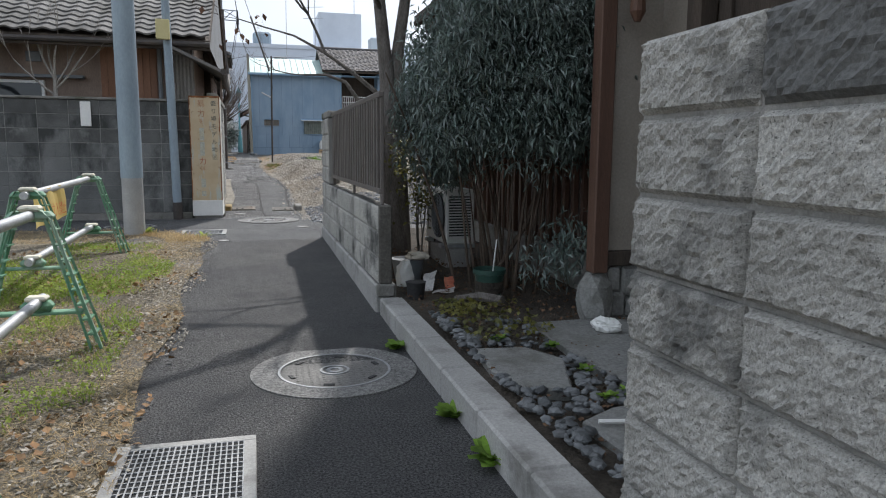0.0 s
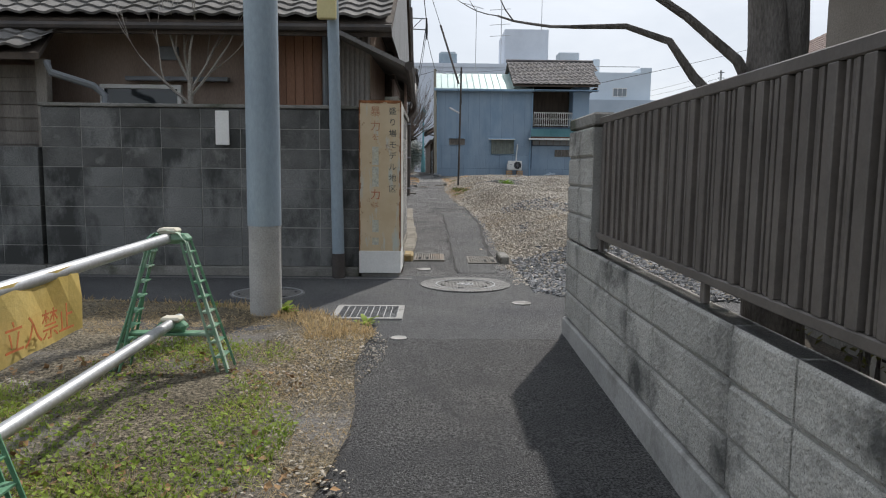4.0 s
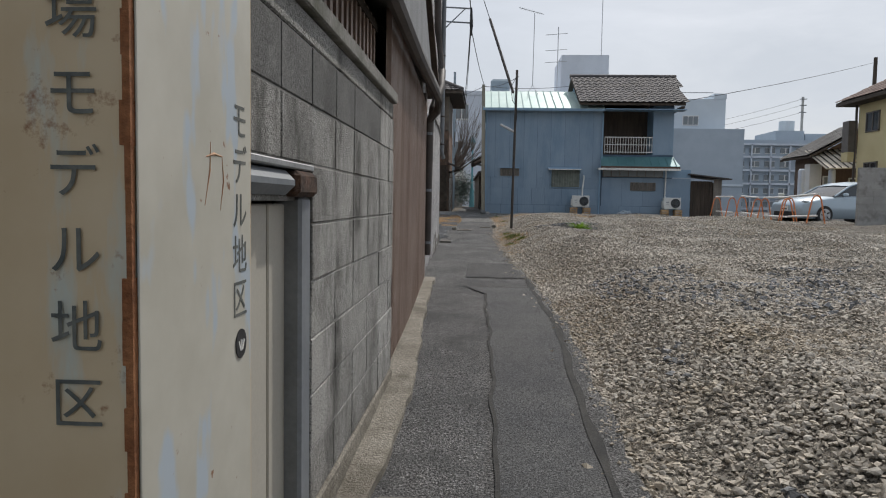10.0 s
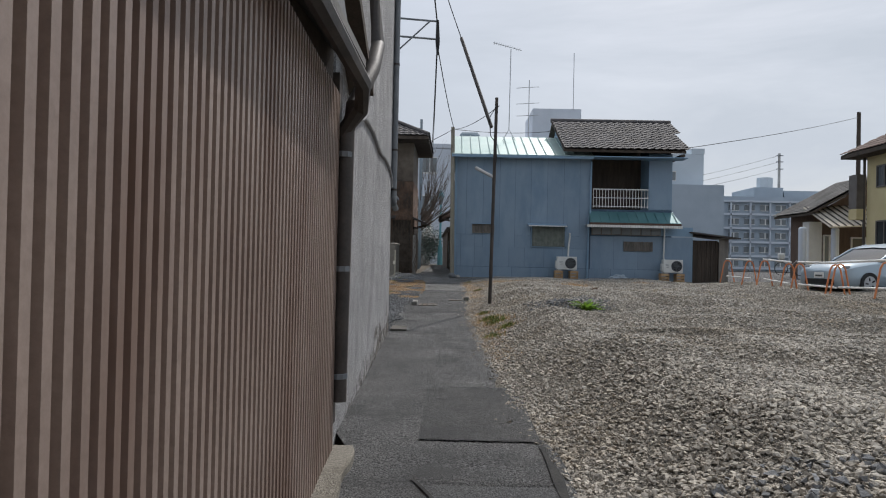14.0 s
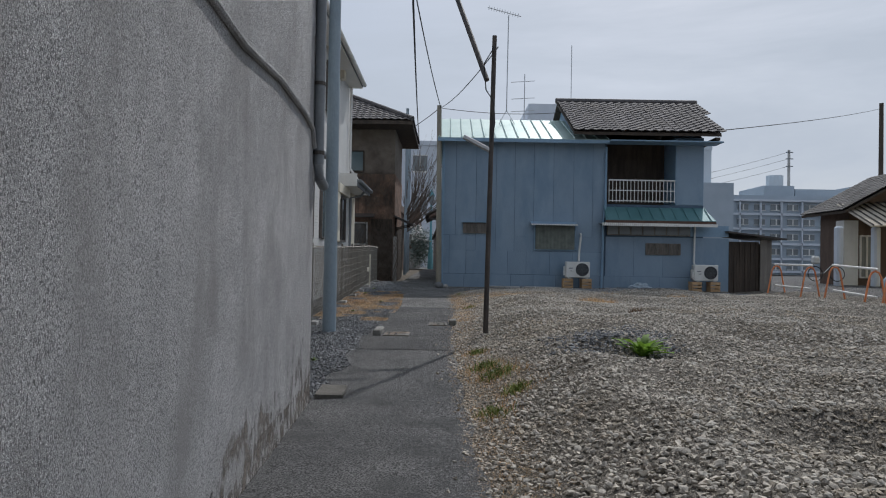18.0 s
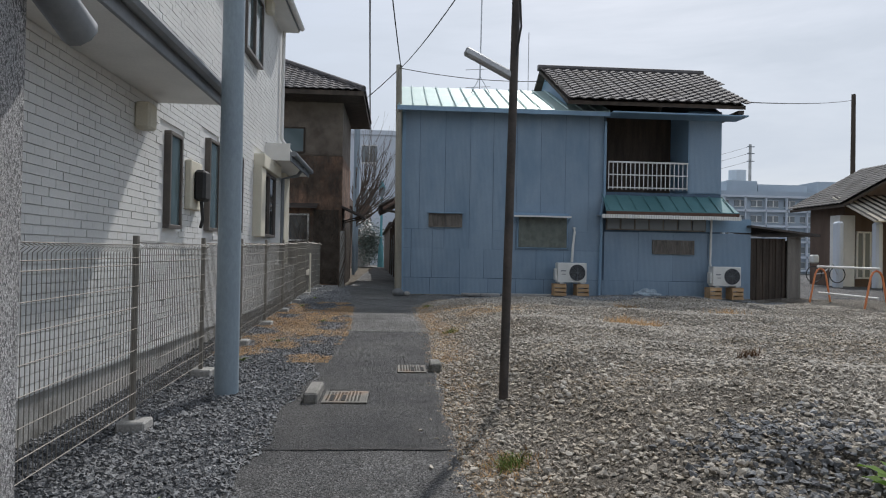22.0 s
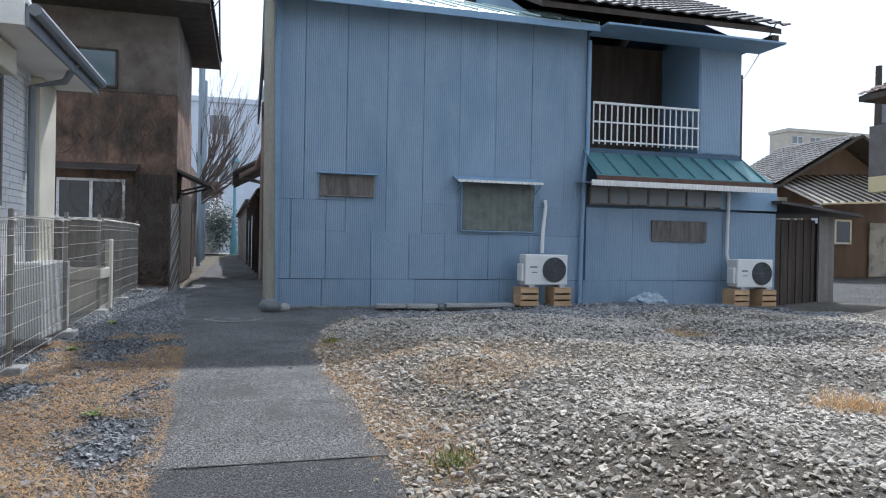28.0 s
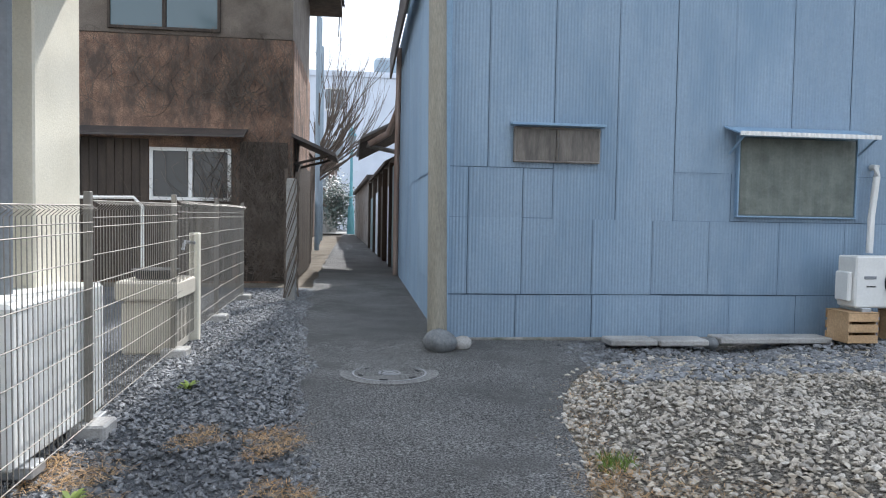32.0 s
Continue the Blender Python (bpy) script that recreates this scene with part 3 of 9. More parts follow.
def mesh_from(name, verts, faces, material, parent=None, label="", smooth=False):
    """One mesh out of arrays of corners and of equal-sized faces."""
    me = bpy.data.meshes.new(name)
    k = faces.shape[1]
    me.vertices.add(len(verts))
    me.vertices.foreach_set("co", verts.astype(np.float32).ravel())
    me.loops.add(faces.size)
    me.loops.foreach_set("vertex_index", faces.astype(np.int32).ravel())
    me.polygons.add(len(faces))
    me.polygons.foreach_set("loop_start", np.arange(0, faces.size, k, dtype=np.int32))
    me.update(calc_edges=True)
    me.validate()
    me.polygons.foreach_set("use_smooth", [smooth] * len(me.polygons))
    me.materials.append(material)
    ob = new(name, me)
    if parent is not None:
        ob.parent = parent
        ob.location = -base_of(parent)
    if label:
        ob["label"] = label
    return ob


RNG = np.random.default_rng(5)
PHI = (1 + 5 ** 0.5) / 2
ICO_V = np.array([(-1, PHI, 0), (1, PHI, 0), (-1, -PHI, 0), (1, -PHI, 0), (0, -1, PHI), (0, 1, PHI), (0, -1, -PHI), (0, 1, -PHI),
                  (PHI, 0, -1), (PHI, 0, 1), (-PHI, 0, -1), (-PHI, 0, 1)]) / math.hypot(1, PHI)
ICO_F = np.array([(0, 11, 5), (0, 5, 1), (0, 1, 7), (0, 7, 10), (0, 10, 11), (1, 5, 9), (5, 11, 4), (11, 10, 2), (10, 7, 6), (7, 1, 8),
                  (3, 9, 4), (3, 4, 2), (3, 2, 6), (3, 6, 8), (3, 8, 9), (4, 9, 5), (2, 4, 11), (6, 2, 10), (8, 6, 7), (9, 8, 1)])


def turns(n):
    q = RNG.normal(size=(n, 4))
    q /= np.linalg.norm(q, axis=1)[:, None]
    w, x, y, z = q.T
    return np.stack([np.stack([1 - 2 * (y * y + z * z), 2 * (x * y - z * w), 2 * (x * z + y * w)], -1),
                     np.stack([2 * (x * y + z * w), 1 - 2 * (x * x + z * z), 2 * (y * z - x * w)], -1),
                     np.stack([2 * (x * z - y * w), 2 * (y * z + x * w), 1 - 2 * (x * x + y * y)], -1)], 1)


OCT_V = np.array([(1, 0, 0), (-1, 0, 0), (0, 1, 0), (0, -1, 0), (0, 0, 1), (0, 0, -1)], float) * 1.15
OCT_F = np.array([(0, 2, 4), (2, 1, 4), (1, 3, 4), (3, 0, 4), (2, 0, 5), (1, 2, 5), (3, 1, 5), (0, 3, 5)])


def chips(name, places, sizes, material, flatten=0.7):
    """Crushed stones: sharp lumps of eight faces, no two alike."""
    n = len(places)
    v = (OCT_V[None] + RNG.normal(0, 0.26, (n, 6, 3))) * RNG.uniform(0.55, 1.2, (n, 1, 3))
    v = np.einsum("nij,nkj->nki", turns(n), v)
    v[:, :, 2] *= flatten
    v = v * sizes[:, None, None] + places[:, None, :]
    f = OCT_F[None] + (np.arange(n) * 6)[:, None, None]
    return mesh_from(name, v.reshape(-1, 3), f.reshape(-1, 3), material)


def stones(name, places, sizes, material, jitter=0.30, flatten=0.66, parent=None, label=""):
    """Loose angular stones, each a small lump of its own shape."""
    n = len(places)
    v = ICO_V[None] * (1 + RNG.uniform(-jitter, jitter, (n, 12, 1))) * RNG.uniform(0.5, 1.25, (n, 1, 3))
    v = np.einsum("nij,nkj->nki", turns(n), v)
    v[:, :, 2] *= flatten
    v = v * sizes[:, None, None] + places[:, None, :]
    f = ICO_F[None] + (np.arange(n) * 12)[:, None, None]
    return mesh_from(name, v.reshape(-1, 3), f.reshape(-1, 3), material, parent, label)


def blades(name, places, length, width, material, lean=0.5, parent=None, label="", least=0.2, most=1.4):
    """Grass blades: bent slips of two faces each."""
    n = len(places)
    a = RNG.uniform(0, math.tau, n)
    side = np.stack([np.cos(a), np.sin(a), np.zeros(n)], -1) * (width * RNG.uniform(0.7, 1.3, n))[:, None]
    b = RNG.uniform(0, math.tau, n)
    l = length * RNG.uniform(0.5, 1.3, n)
    tilt = lean * RNG.uniform(least, most, n)
    go = np.stack([np.cos(b) * np.sin(tilt), np.sin(b) * np.sin(tilt), np.cos(tilt)], -1) * l[:, None]
    go2 = np.stack([np.cos(b) * np.sin(tilt * 1.7), np.sin(b) * np.sin(tilt * 1.7), np.cos(np.minimum(tilt * 1.7, 1.7))], -1) * l[:, None]
    v = np.stack([places - side, places + side, places + go * 0.55 + side * 0.7, places + go * 0.55 - side * 0.7,
                  places + go * 0.55 + go2 * 0.45 + side * 0.1, places + go * 0.55 + go2 * 0.45 - side * 0.1], 1)
    f = np.array([(0, 1, 2, 3), (3, 2, 4, 5)])[None] + (np.arange(n) * 6)[:, None, None]
    return mesh_from(name, v.reshape(-1, 3), f.reshape(-1, 4), material, parent, label)


def leaves(name, places, size, material, parent=None, droop=0.6, label="", slim=0.36):
    """Pointed leaves folded along their middle, hanging more or less."""
    n = len(places)
    a = RNG.uniform(0, math.tau, n)
    dip = RNG.normal(-droop, 0.45, n)
    d = np.stack([np.cos(a) * np.cos(dip), np.sin(a) * np.cos(dip), np.sin(dip)], -1)
    s = np.cross(d, np.array([0, 0, 1.0]))
    s /= np.linalg.norm(s, axis=1)[:, None] + 1e-6
    r = RNG.normal(0, 0.5, n)
    up = np.cross(s, d)
    s2 = s * np.cos(r)[:, None] + up * np.sin(r)[:, None]
    up2 = np.cross(s2, d)
    l = (size * RNG.uniform(0.6, 1.3, n))[:, None]
    mid = places + d * l * 0.45
    v = np.stack([places, mid + s2 * l * slim + up2 * l * 0.10, places + d * l, mid - s2 * l * slim + up2 * l * 0.10], 1)
    f = np.array([(0, 1, 2), (0, 2, 3)])[None] + (np.arange(n) * 4)[:, None, None]
    return mesh_from(name, v.reshape(-1, 3), f.reshape(-1, 3), material, parent, label)


def branches(bm, start, way, length, radius, depth, rng, spread=0.55, lift=0.15, tips=None, sides=6, kids=(2, 3)):
    """A limb that bends and splits."""
    p, d = Vector(start), Vector(way).normalized()
    pts, rs = [p.copy()], [radius]
    steps = 4
    for i in range(steps):
        d = (d + Vector((rng.uniform(-1, 1), rng.uniform(-1, 1), rng.uniform(-0.6, 1) * 1.0)) * 0.16 + Vector((0, 0, lift * 0.2))).normalized()
        p = p + d * (length / steps)
        pts.append(p.copy())
        rs.append(radius * (1 - 0.42 * (i + 1) / steps))
    tube(bm, pts, rs, max(3, sides), cap=False)
    if tips is not None:
        tips.append((p.copy(), d.copy(), depth))
    if depth > 0:
        for k in range(rng.randint(*kids)):
            i = rng.randint(2, steps)
            w = (d + Vector((rng.uniform(-1, 1), rng.uniform(-1, 1), rng.uniform(-0.5, 0.9) + lift)) * spread).normalized()
            branches(bm, pts[i], w, length * rng.uniform(0.55, 0.85), rs[i] * 0.68, depth - 1, rng, spread, lift, tips, sides - 1, kids)


def words(text, size, material, parent, m, name="lettering", label="", depth=0.0003):
    """Lettering as a thin mesh: lies in the pose's xy plane, centred."""
    cu = bpy.data.curves.new(name, "FONT")
    cu.body, cu.size, cu.align_x, cu.align_y, cu.extrude = text, size, "CENTER", "CENTER", depth
    tmp = bpy.data.objects.new(name, cu)
    me = bpy.data.meshes.new_from_object(tmp)
    bpy.data.objects.remove(tmp)
    me.materials.clear()
    me.materials.append(material)
    ob = shared(name, me, parent, m)
    if label:
        ob["label"] = label
    return ob


def tile_mesh(material, w=0.27, l=0.30, amp=0.035, name="roof_tile"):
    """One curved clay tile, its front edge thick; lies along +x (width) and +y (up the slope)."""
    bm = bmesh.new()
    n = 6
    rows = []
    for y, dz in ((0.0, 0.03), (l, 0.0)):
        rows.append([bm.verts.new((w * k / n, y, dz + amp * (0.5 + 0.5 * math.cos(k / n * math.tau)))) for k in range(n + 1)])
    low = [bm.verts.new((v.co.x, v.co.y, v.co.z - 0.028)) for v in rows[0]]
    for k in range(n):
        bm.faces.new((rows[0][k], rows[0][k + 1], rows[1][k + 1], rows[1][k]))
        bm.faces.new((low[k], low[k + 1], rows[0][k + 1], rows[0][k]))
    me = bpy.data.meshes.new(name)
    bm.to_mesh(me)
    bm.free()
    me.materials.append(material)
    me.polygons.foreach_set("use_smooth", [True] * len(me.polygons))
    me.set_sharp_from_angle(angle=radians(50))
    return me


def plane_pose(o, u, v):
    """The pose with x along u, y along v and its origin at o."""
    u, v = Vector(u).normalized(), Vector(v).normalized()
    w = u.cross(v).normalized()
    m = Matrix.Identity(4)
    for i in range(3):
        m[i][0], m[i][1], m[i][2], m[i][3] = u[i], v[i], w[i], o[i]
    return m


def tiled(parent, mesh, o, u, v, width, length, w=0.27, l=0.25, keep=None, whole=False):
    """Courses of tiles over a sloping plane; whole: joined into one mesh, for roofs that stay far off."""
    base = plane_pose(o, u, v)
    nx, ny = max(1, round(width / w)), max(1, round(length / l))
    poses = []
    for j in range(ny):
        for i in range(nx):
            if keep is None or keep((i + 0.5) * w, (j + 0.5) * l):
                poses.append(base @ Matrix.Translation((i * w, j * l, 0.02)))
    if not whole:
        for m in poses:
            shared("roof_tile", mesh, parent, m)
        return
    co = np.array([v.co for v in mesh.vertices])
    quads = np.array([p.vertices for p in mesh.polygons])
    off = np.array(base_of(parent))
    vs = np.concatenate([co @ np.array(m.to_3x3()).T + np.array(m.translation) for m in poses])
    fs = np.concatenate([quads + k * len(co) for k in range(len(poses))])
    ob = mesh_from("roof_tiles", vs, fs, mesh.materials[0], parent)
    ob["kind"] = "stuff"


def block_mesh(w, h, d, material, rough=0.0, name="concrete_block", seed=1):
    """One wall block, centred on its face: x along the wall, -y outwards, z up; rough: split face."""
    bm = bmesh.new()
    g = 0.006 if rough else 0.003
    rnd = random.Random(seed)
    if rough:
        nx, nz = 28, 14
        vs = [[bm.verts.new((-w / 2 + g + (w - 2 * g) * i / nx, (0 if i in (0, nx) or k in (0, nz) else -rough * (0.8 + 0.26 * noise.noise((i * 0.3 + seed * 9, k * 0.33, 0)) + 0.2 * noise.noise((i * 0.8 + seed * 5, k * 0.8, 4)) + 0.17 * rnd.uniform(-1, 1))), g + (h - 2 * g) * k / nz))
               for k in range(nz + 1)] for i in range(nx + 1)]
        for i in range(nx):
            for k in range(nz):
                bm.faces.new((vs[i][k], vs[i + 1][k], vs[i + 1][k + 1], vs[i][k + 1]))
        rim = [vs[i][0] for i in range(nx + 1)] + [vs[nx][k] for k in range(1, nz + 1)] + [vs[i][nz] for i in range(nx - 1, -1, -1)] + [vs[0][k] for k in range(nz - 1, 0, -1)]
        back = [bm.verts.new((v.co.x, d, v.co.z)) for v in rim]
        for k in range(len(rim)):
            j = (k + 1) % len(rim)
            bm.faces.new((rim[k], back[k], back[j], rim[j]))
    else:
        box(bm, -w / 2 + g, w / 2 - g, 0, d, g, h - g, 0.004)
    me = bpy.data.meshes.new(name)
    bm.normal_update()
    bm.to_mesh(me)
    bm.free()
    me.materials.append(material)
    return me
# ---- ground ----


def far_ground():
    bm = grid_sheet([-2500, -300, -60, -25] + span(-12, 26, 1.0) + [40, 80, 300, 2500], [-2500, -300, -40] + span(-10, 60, 1.0) + [90, 150, 400, 2500],
                    lambda x, y: gz(y) - 0.07)
    return solid("ground", bm, DIRT, "bare brown earth and worn asphalt", "ground", kind="structure")


def far_street():
    bm = bmesh.new()
    poly(bm, [(10.6, 30.5, 0.905), (60, 30.5, 0.905), (60, 90, 0.975), (13.5, 90, 0.975), (11.2, 44, 0.965)])
    solid("road_side_street", bm, ASPHALT, "grey asphalt side street with parked car", "road", kind="structure")
    bm = bmesh.new()
    poly(bm, [(-60, 84, 1.02), (80, 84, 1.02), (80, 96, 1.02), (-60, 96, 1.02)])
    solid("road_far", bm, CONCRETE, "pale far street beyond the alley", "road", kind="structure")


SEAM_X = [(12.3, 0.16), (14.5, 0.13), (16.5, 0.13), (19.3, 0.08), (19.55, -0.05), (19.9, -0.2)]
GROOVE_X = [(12.3, 0.62), (14, 0.66), (15.5, 0.68), (17.5, 0.76), (19.3, 0.68), (20.6, 0.66)]


def roads():
    r = solid("road_cross", strip_sheet(span(9.3, 12.06, 0.23), lambda y: -26.0, lambda y: 5.0 if y < 10.6 else 0.85 + (12.06 - y) * 1.6, lambda x, y: gz(y), 30), ASPHALT_NEW,
              "dark asphalt lane crossing the path", "road", kind="structure")
    near = solid("path_near", strip_sheet(span(-6, 9.3, 0.5), lambda y: -0.95, lambda y: 0.92, lambda x, y: gz(y), 8),
                 ASPHALT, "worn grey asphalt path", "path", kind="structure")
    part("edge_line", strip_sheet(span(11.845, 11.93, 0.04), lambda y: -9.0, lambda y: -0.36, lambda x, y: gz(y), 20, 0.006), ASPHALT_PALE, r, "worn pale edge line")
    mid = solid("path_alley", strip_sheet(span(12.06, 84, 0.4), lambda y: lerp_table(LEFT_X, y) - 0.05 + 0.03 * math.sin(y * 3.1), lambda y: lerp_table(RIGHT_X, y) + 0.03 * math.sin(y * 4.7),
                                          lambda x, y: gz(y), 6), ASPHALT_OLD, "rough old grey asphalt alley path", "path", kind="structure")
    # the smoother right half of the narrow path, its edge groove and the square patches
    sm = strip_sheet(span(12.3, 19.8, 0.15), lambda y: lerp_table(SEAM_X, y), lambda y: lerp_table(GROOVE_X, y), lambda x, y: gz(y), 3, 0.005)
    part("asphalt_patch", sm, ASPHALT_NEW, mid, "smoother grey asphalt strip")
    part("asphalt_patch", strip_sheet(span(20.7, 22.5, 0.3), lambda y: -0.2, lambda y: 0.66, lambda x, y: gz(y), 3, 0.009), ASPHALT, mid, "square asphalt patch")
    part("asphalt_patch", strip_sheet(span(29.4, 35.08, 0.3), lambda y: lerp_table(LEFT_X, y) + 0.01, lambda y: lerp_table(RIGHT_X, y) - 0.03, lambda x, y: gz(y), 3, 0.005), ASPHALT, mid, "smooth dark asphalt patch")
    worn = mk("worn_pale_path", (0.20, 0.197, 0.19), (0.29, 0.285, 0.275), 0.9, 1.3, 85, 1.0, grain=0.8, crisp=0.11, depth=0.016, pits=75, pit_lo=0.60, stain=(0.16, 0.157, 0.15), stain_scale=1.4)
    part("asphalt_patch", strip_sheet(span(35.12, 50.0, 0.3), lambda y: lerp_table(LEFT_X, y) - 0.03 + 0.03 * math.sin(y * 3.1), lambda y: min(lerp_table(RIGHT_X, y), 1.3) + 0.02 * math.sin(y * 4.7), lambda x, y: gz(y), 6, 0.005), worn, mid, "worn pale asphalt before the blue house")
    part("seam", strip_sheet(span(12.3, 19.9, 0.1), lambda y: lerp_table(SEAM_X, y) - 0.012 + 0.03 * noise.noise((y * 2, 0, 0)), lambda y: lerp_table(SEAM_X, y) + 0.012 + 0.03 * noise.noise((y * 2, 0, 0)), lambda x, y: gz(y), 1, 0.011), CRACK, mid)
    part("groove", strip_sheet(span(13.6, 20.6, 0.1), lambda y: lerp_table(GROOVE_X, y) - 0.03 + 0.008 * math.sin(y * 5), lambda y: lerp_table(GROOVE_X, y) + 0.022 + 0.012 * math.sin(y * 7), lambda x, y: gz(y), 1, 0.011), CRACK, mid)
    for yy, x0, x1 in ((19.85, -0.2, 0.68), (20.7, -0.2, 0.66), (22.5, -0.2, 0.64), (29.4, -0.75, 0.3), (35.1, -0.85, 0.4)):
        bm = bmesh.new()
        pts = [(x0 + (x1 - x0) * k / 10, yy + 0.04 * noise.noise((k * 1.3, yy, 0))) for k in range(11)]
        for (xa, ya), (xb, yb) in zip(pts, pts[1:]):
            bm.faces.new([bm.verts.new(p) for p in ((xa, ya, gz(ya) + 0.012), (xb, yb, gz(yb) + 0.012), (xb, yb + 0.011, gz(yb) + 0.012), (xa, ya + 0.011, gz(ya) + 0.012))])
        part("seam", bm, CRACK, mid)


LAWN_RIGHT = [(-20, -0.58), (9.4, -0.58), (9.55, -0.64), (10.05, -1.12), (10.38, -1.85), (10.5, -3.2), (10.55, -13.5)]


def lawn_right(y):
    return lerp_table(LAWN_RIGHT, y) + 0.05 * math.sin(y * 2.7)


def lots():
    lot = grid_sheet(span(0.2, 11.4, 0.2), span(10.4, 42.2, 0.2), lambda x, y: lot_z(x, y), lambda x, y: x > lerp_table(RIGHT_X, y) - 0.12 and not (y < 11.6 - (x - 0.8) * 0.25) and y > 10.6)
    solid("ground_gravel_lot", lot, GRAVEL_BED, "vacant lot of pale crushed gravel", "ground", kind="structure", smooth=True)
    strip = strip_sheet(span(26.6, 47, 0.5), lambda y: -6.0, lambda y: lerp_table(LEFT_X, y) + 0.02, lambda x, y: gz(y) + 0.012 * noise.noise((x * 3, y * 3, 1)), 16, -0.008)
    solid("ground_gravel_strip", strip, mk("dark_gravel_bed", (0.12, 0.13, 0.145), (0.18, 0.19, 0.205), 0.95, 0.8, 30, 1.0, grain=0.6, depth=0.04), "strip of blue-grey gravel beside the path", "ground", kind="structure")
    lawn = strip_sheet(span(-6, 9.4, 0.4) + span(9.5, 10.5, 0.1), lambda y: -14.0, lawn_right, lambda x, y: gz(y) + 0.018 + 0.05 * noise.noise((x * 0.9, y * 0.9, 4)) * smooth01((-0.6 - x) / 0.8), 40, -0.006)
    solid("ground_lawn", lawn, LAWN_SOIL, "patchy dry turf with gravel and weeds", "ground", kind="structure", smooth=True)
    yard = grid_sheet(span(1.04, 9.0, 0.3), span(-5, 9.2, 0.3), lambda x, y: 0.12 + gz(y) + 0.03 * noise.noise((x * 1.5, y * 1.5, 2)))
    solid("ground_garden", yard, GARDEN_SOIL, "dark garden soil with fallen leaves", "ground", kind="structure", smooth=True)


far_ground()
far_street()
roads()
lots()

# ---- walls and houses ----


def block_wall(name, origin, ang, cols, rows, w, h, d, material, label, rough=0.0, brick="concrete_block", dark_rows=(), dark_share=0.5):
    """A wall of separate blocks on a mortar core. origin: foot of the face's near end; ang: direction of the wall; the face looks to its right."""
    m = Matrix.Translation(origin) @ Matrix.Rotation(ang, 4, "Z")
    bm = bmesh.new()
    box(bm, 0.004, cols * w - 0.004, 0.0045, d - 0.01, 0, rows * h - 0.006, m=m)
    core = solid(name, bm, MORTAR, label, "wall", kind="structure")
    meshes = [block_mesh(w, h, d, material, rough, brick, s) for s in range(4 if rough else 1)]
    black = block_mesh(w, h, d, BLOCK_BLACK, rough, brick)
    rnd = random.Random(cols * 7 + rows)
    for r in range(rows):
        for c in range(cols):
            o = new(brick, black if r in dark_rows and rnd.random() < dark_share else rnd.choice(meshes))
            o.parent = core
            o.matrix_basis = m @ Matrix.Translation((c * w + w / 2 + rnd.uniform(-1, 1) * 0.001, rnd.uniform(-0.003, 0.003), r * h))
    return core, m


def wall_left_road():
    core, m = block_wall("wall_road", (-4.46, 12.06, 0.25), 0.0, 8, 8, 0.4375, 0.219, 0.12, BLOCK_OLD, "stained grey concrete block wall beside the lane", dark_rows=(5, 6, 7), dark_share=0.7)
    part("coping", bbox(-4.475, -0.965, 12.035, 12.20, 2.006, 2.045, 0.008), CONCRETE_DARK, core, "dark mossy coping")
    part("footing", bbox(-4.46, -0.965, 12.03, 12.22, 0.0, 0.246, 0.01), CONCRETE_DARK, core)
    core2, m = block_wall("wall_road_low", (-12.38, 12.06, 0.25), 0.0, 18, 6, 0.4375, 0.219, 0.12, BLOCK_OLD, "lower weathered grey concrete block wall")
    part("footing", bbox(-12.4, -4.465, 12.03, 12.22, 0.0, 0.246, 0.01), CONCRETE_DARK, core2)
    plaque = bbox(-2.535, -2.385, 12.022, 12.042, 1.60, 1.975, 0.006)
    solid("wall_plaque", plaque, WHITE_PAINT, "blank weathered white plate on the block wall", "plaque")


def wall_alley():
    # the gate stands in the gap at the near end
    core, m = block_wall("wall_alley", (-0.555, 13.405, 0.35), math.pi / 2, 5, 8, 0.397, 0.206, 0.12, BLOCK_ALLEY, "pale concrete block wall along the alley", dark_rows=(7,), dark_share=0.6)
    end, m = block_wall("wall_alley_end", (-0.555, 15.392, 0.35), math.pi / 2, 1, 8, 0.196, 0.206, 0.12, BLOCK_ALLEY, "narrow end blocks of the alley wall")
    up, m = block_wall("wall_alley_gate_side", (-0.555, 12.29, 1.586), math.pi / 2, 3, 2, 0.371, 0.206, 0.12, BLOCK_ALLEY, "pale concrete blocks over the small gate", dark_rows=(1,), dark_share=0.6)
    part("top_course", bbox(-0.672, -0.557, 12.29, 15.585, 2.002, 2.096, 0.006), BLOCK_ALLEY, core, "thin stained top course")
    part("footing", bbox(-0.70, -0.545, 13.42, 15.58, 0.05, 0.346, 0.01), KERB_CONC, core)
    part("coping", bbox(-0.69, -0.53, 12.28, 15.59, 2.10, 2.17, 0.006), CONCRETE_DARK, core, "dark coping rail")
    kerb_edge = [(13.4, -0.40), (15.4, -0.385), (16.8, -0.46), (18.2, -0.535), (20.0, -0.585), (20.4, -0.62)]
    kerb = strip_sheet(span(13.4, 20.4, 0.12), lambda y: -0.78, lambda y: lerp_table(kerb_edge, y) + 0.035 * noise.noise((y * 2.2, 0, 5)) + 0.018 * noise.noise((y * 7, 0, 2)), lambda x, y: gz(y) + 0.012 * noise.noise((x * 5, y * 4, 3)), 4, 0.045)
    r = bmesh.ops.extrude_face_region(kerb, geom=kerb.faces[:])
    bmesh.ops.translate(kerb, verts=[v for v in r["geom"] if isinstance(v, bmesh.types.BMVert)], vec=(0, 0, -0.09))
    bmesh.ops.recalc_face_normals(kerb, faces=kerb.faces)
    solid("kerb_alley", kerb, KERB_CONC, "broken concrete kerb along the alley wall", "kerb", kind="structure")


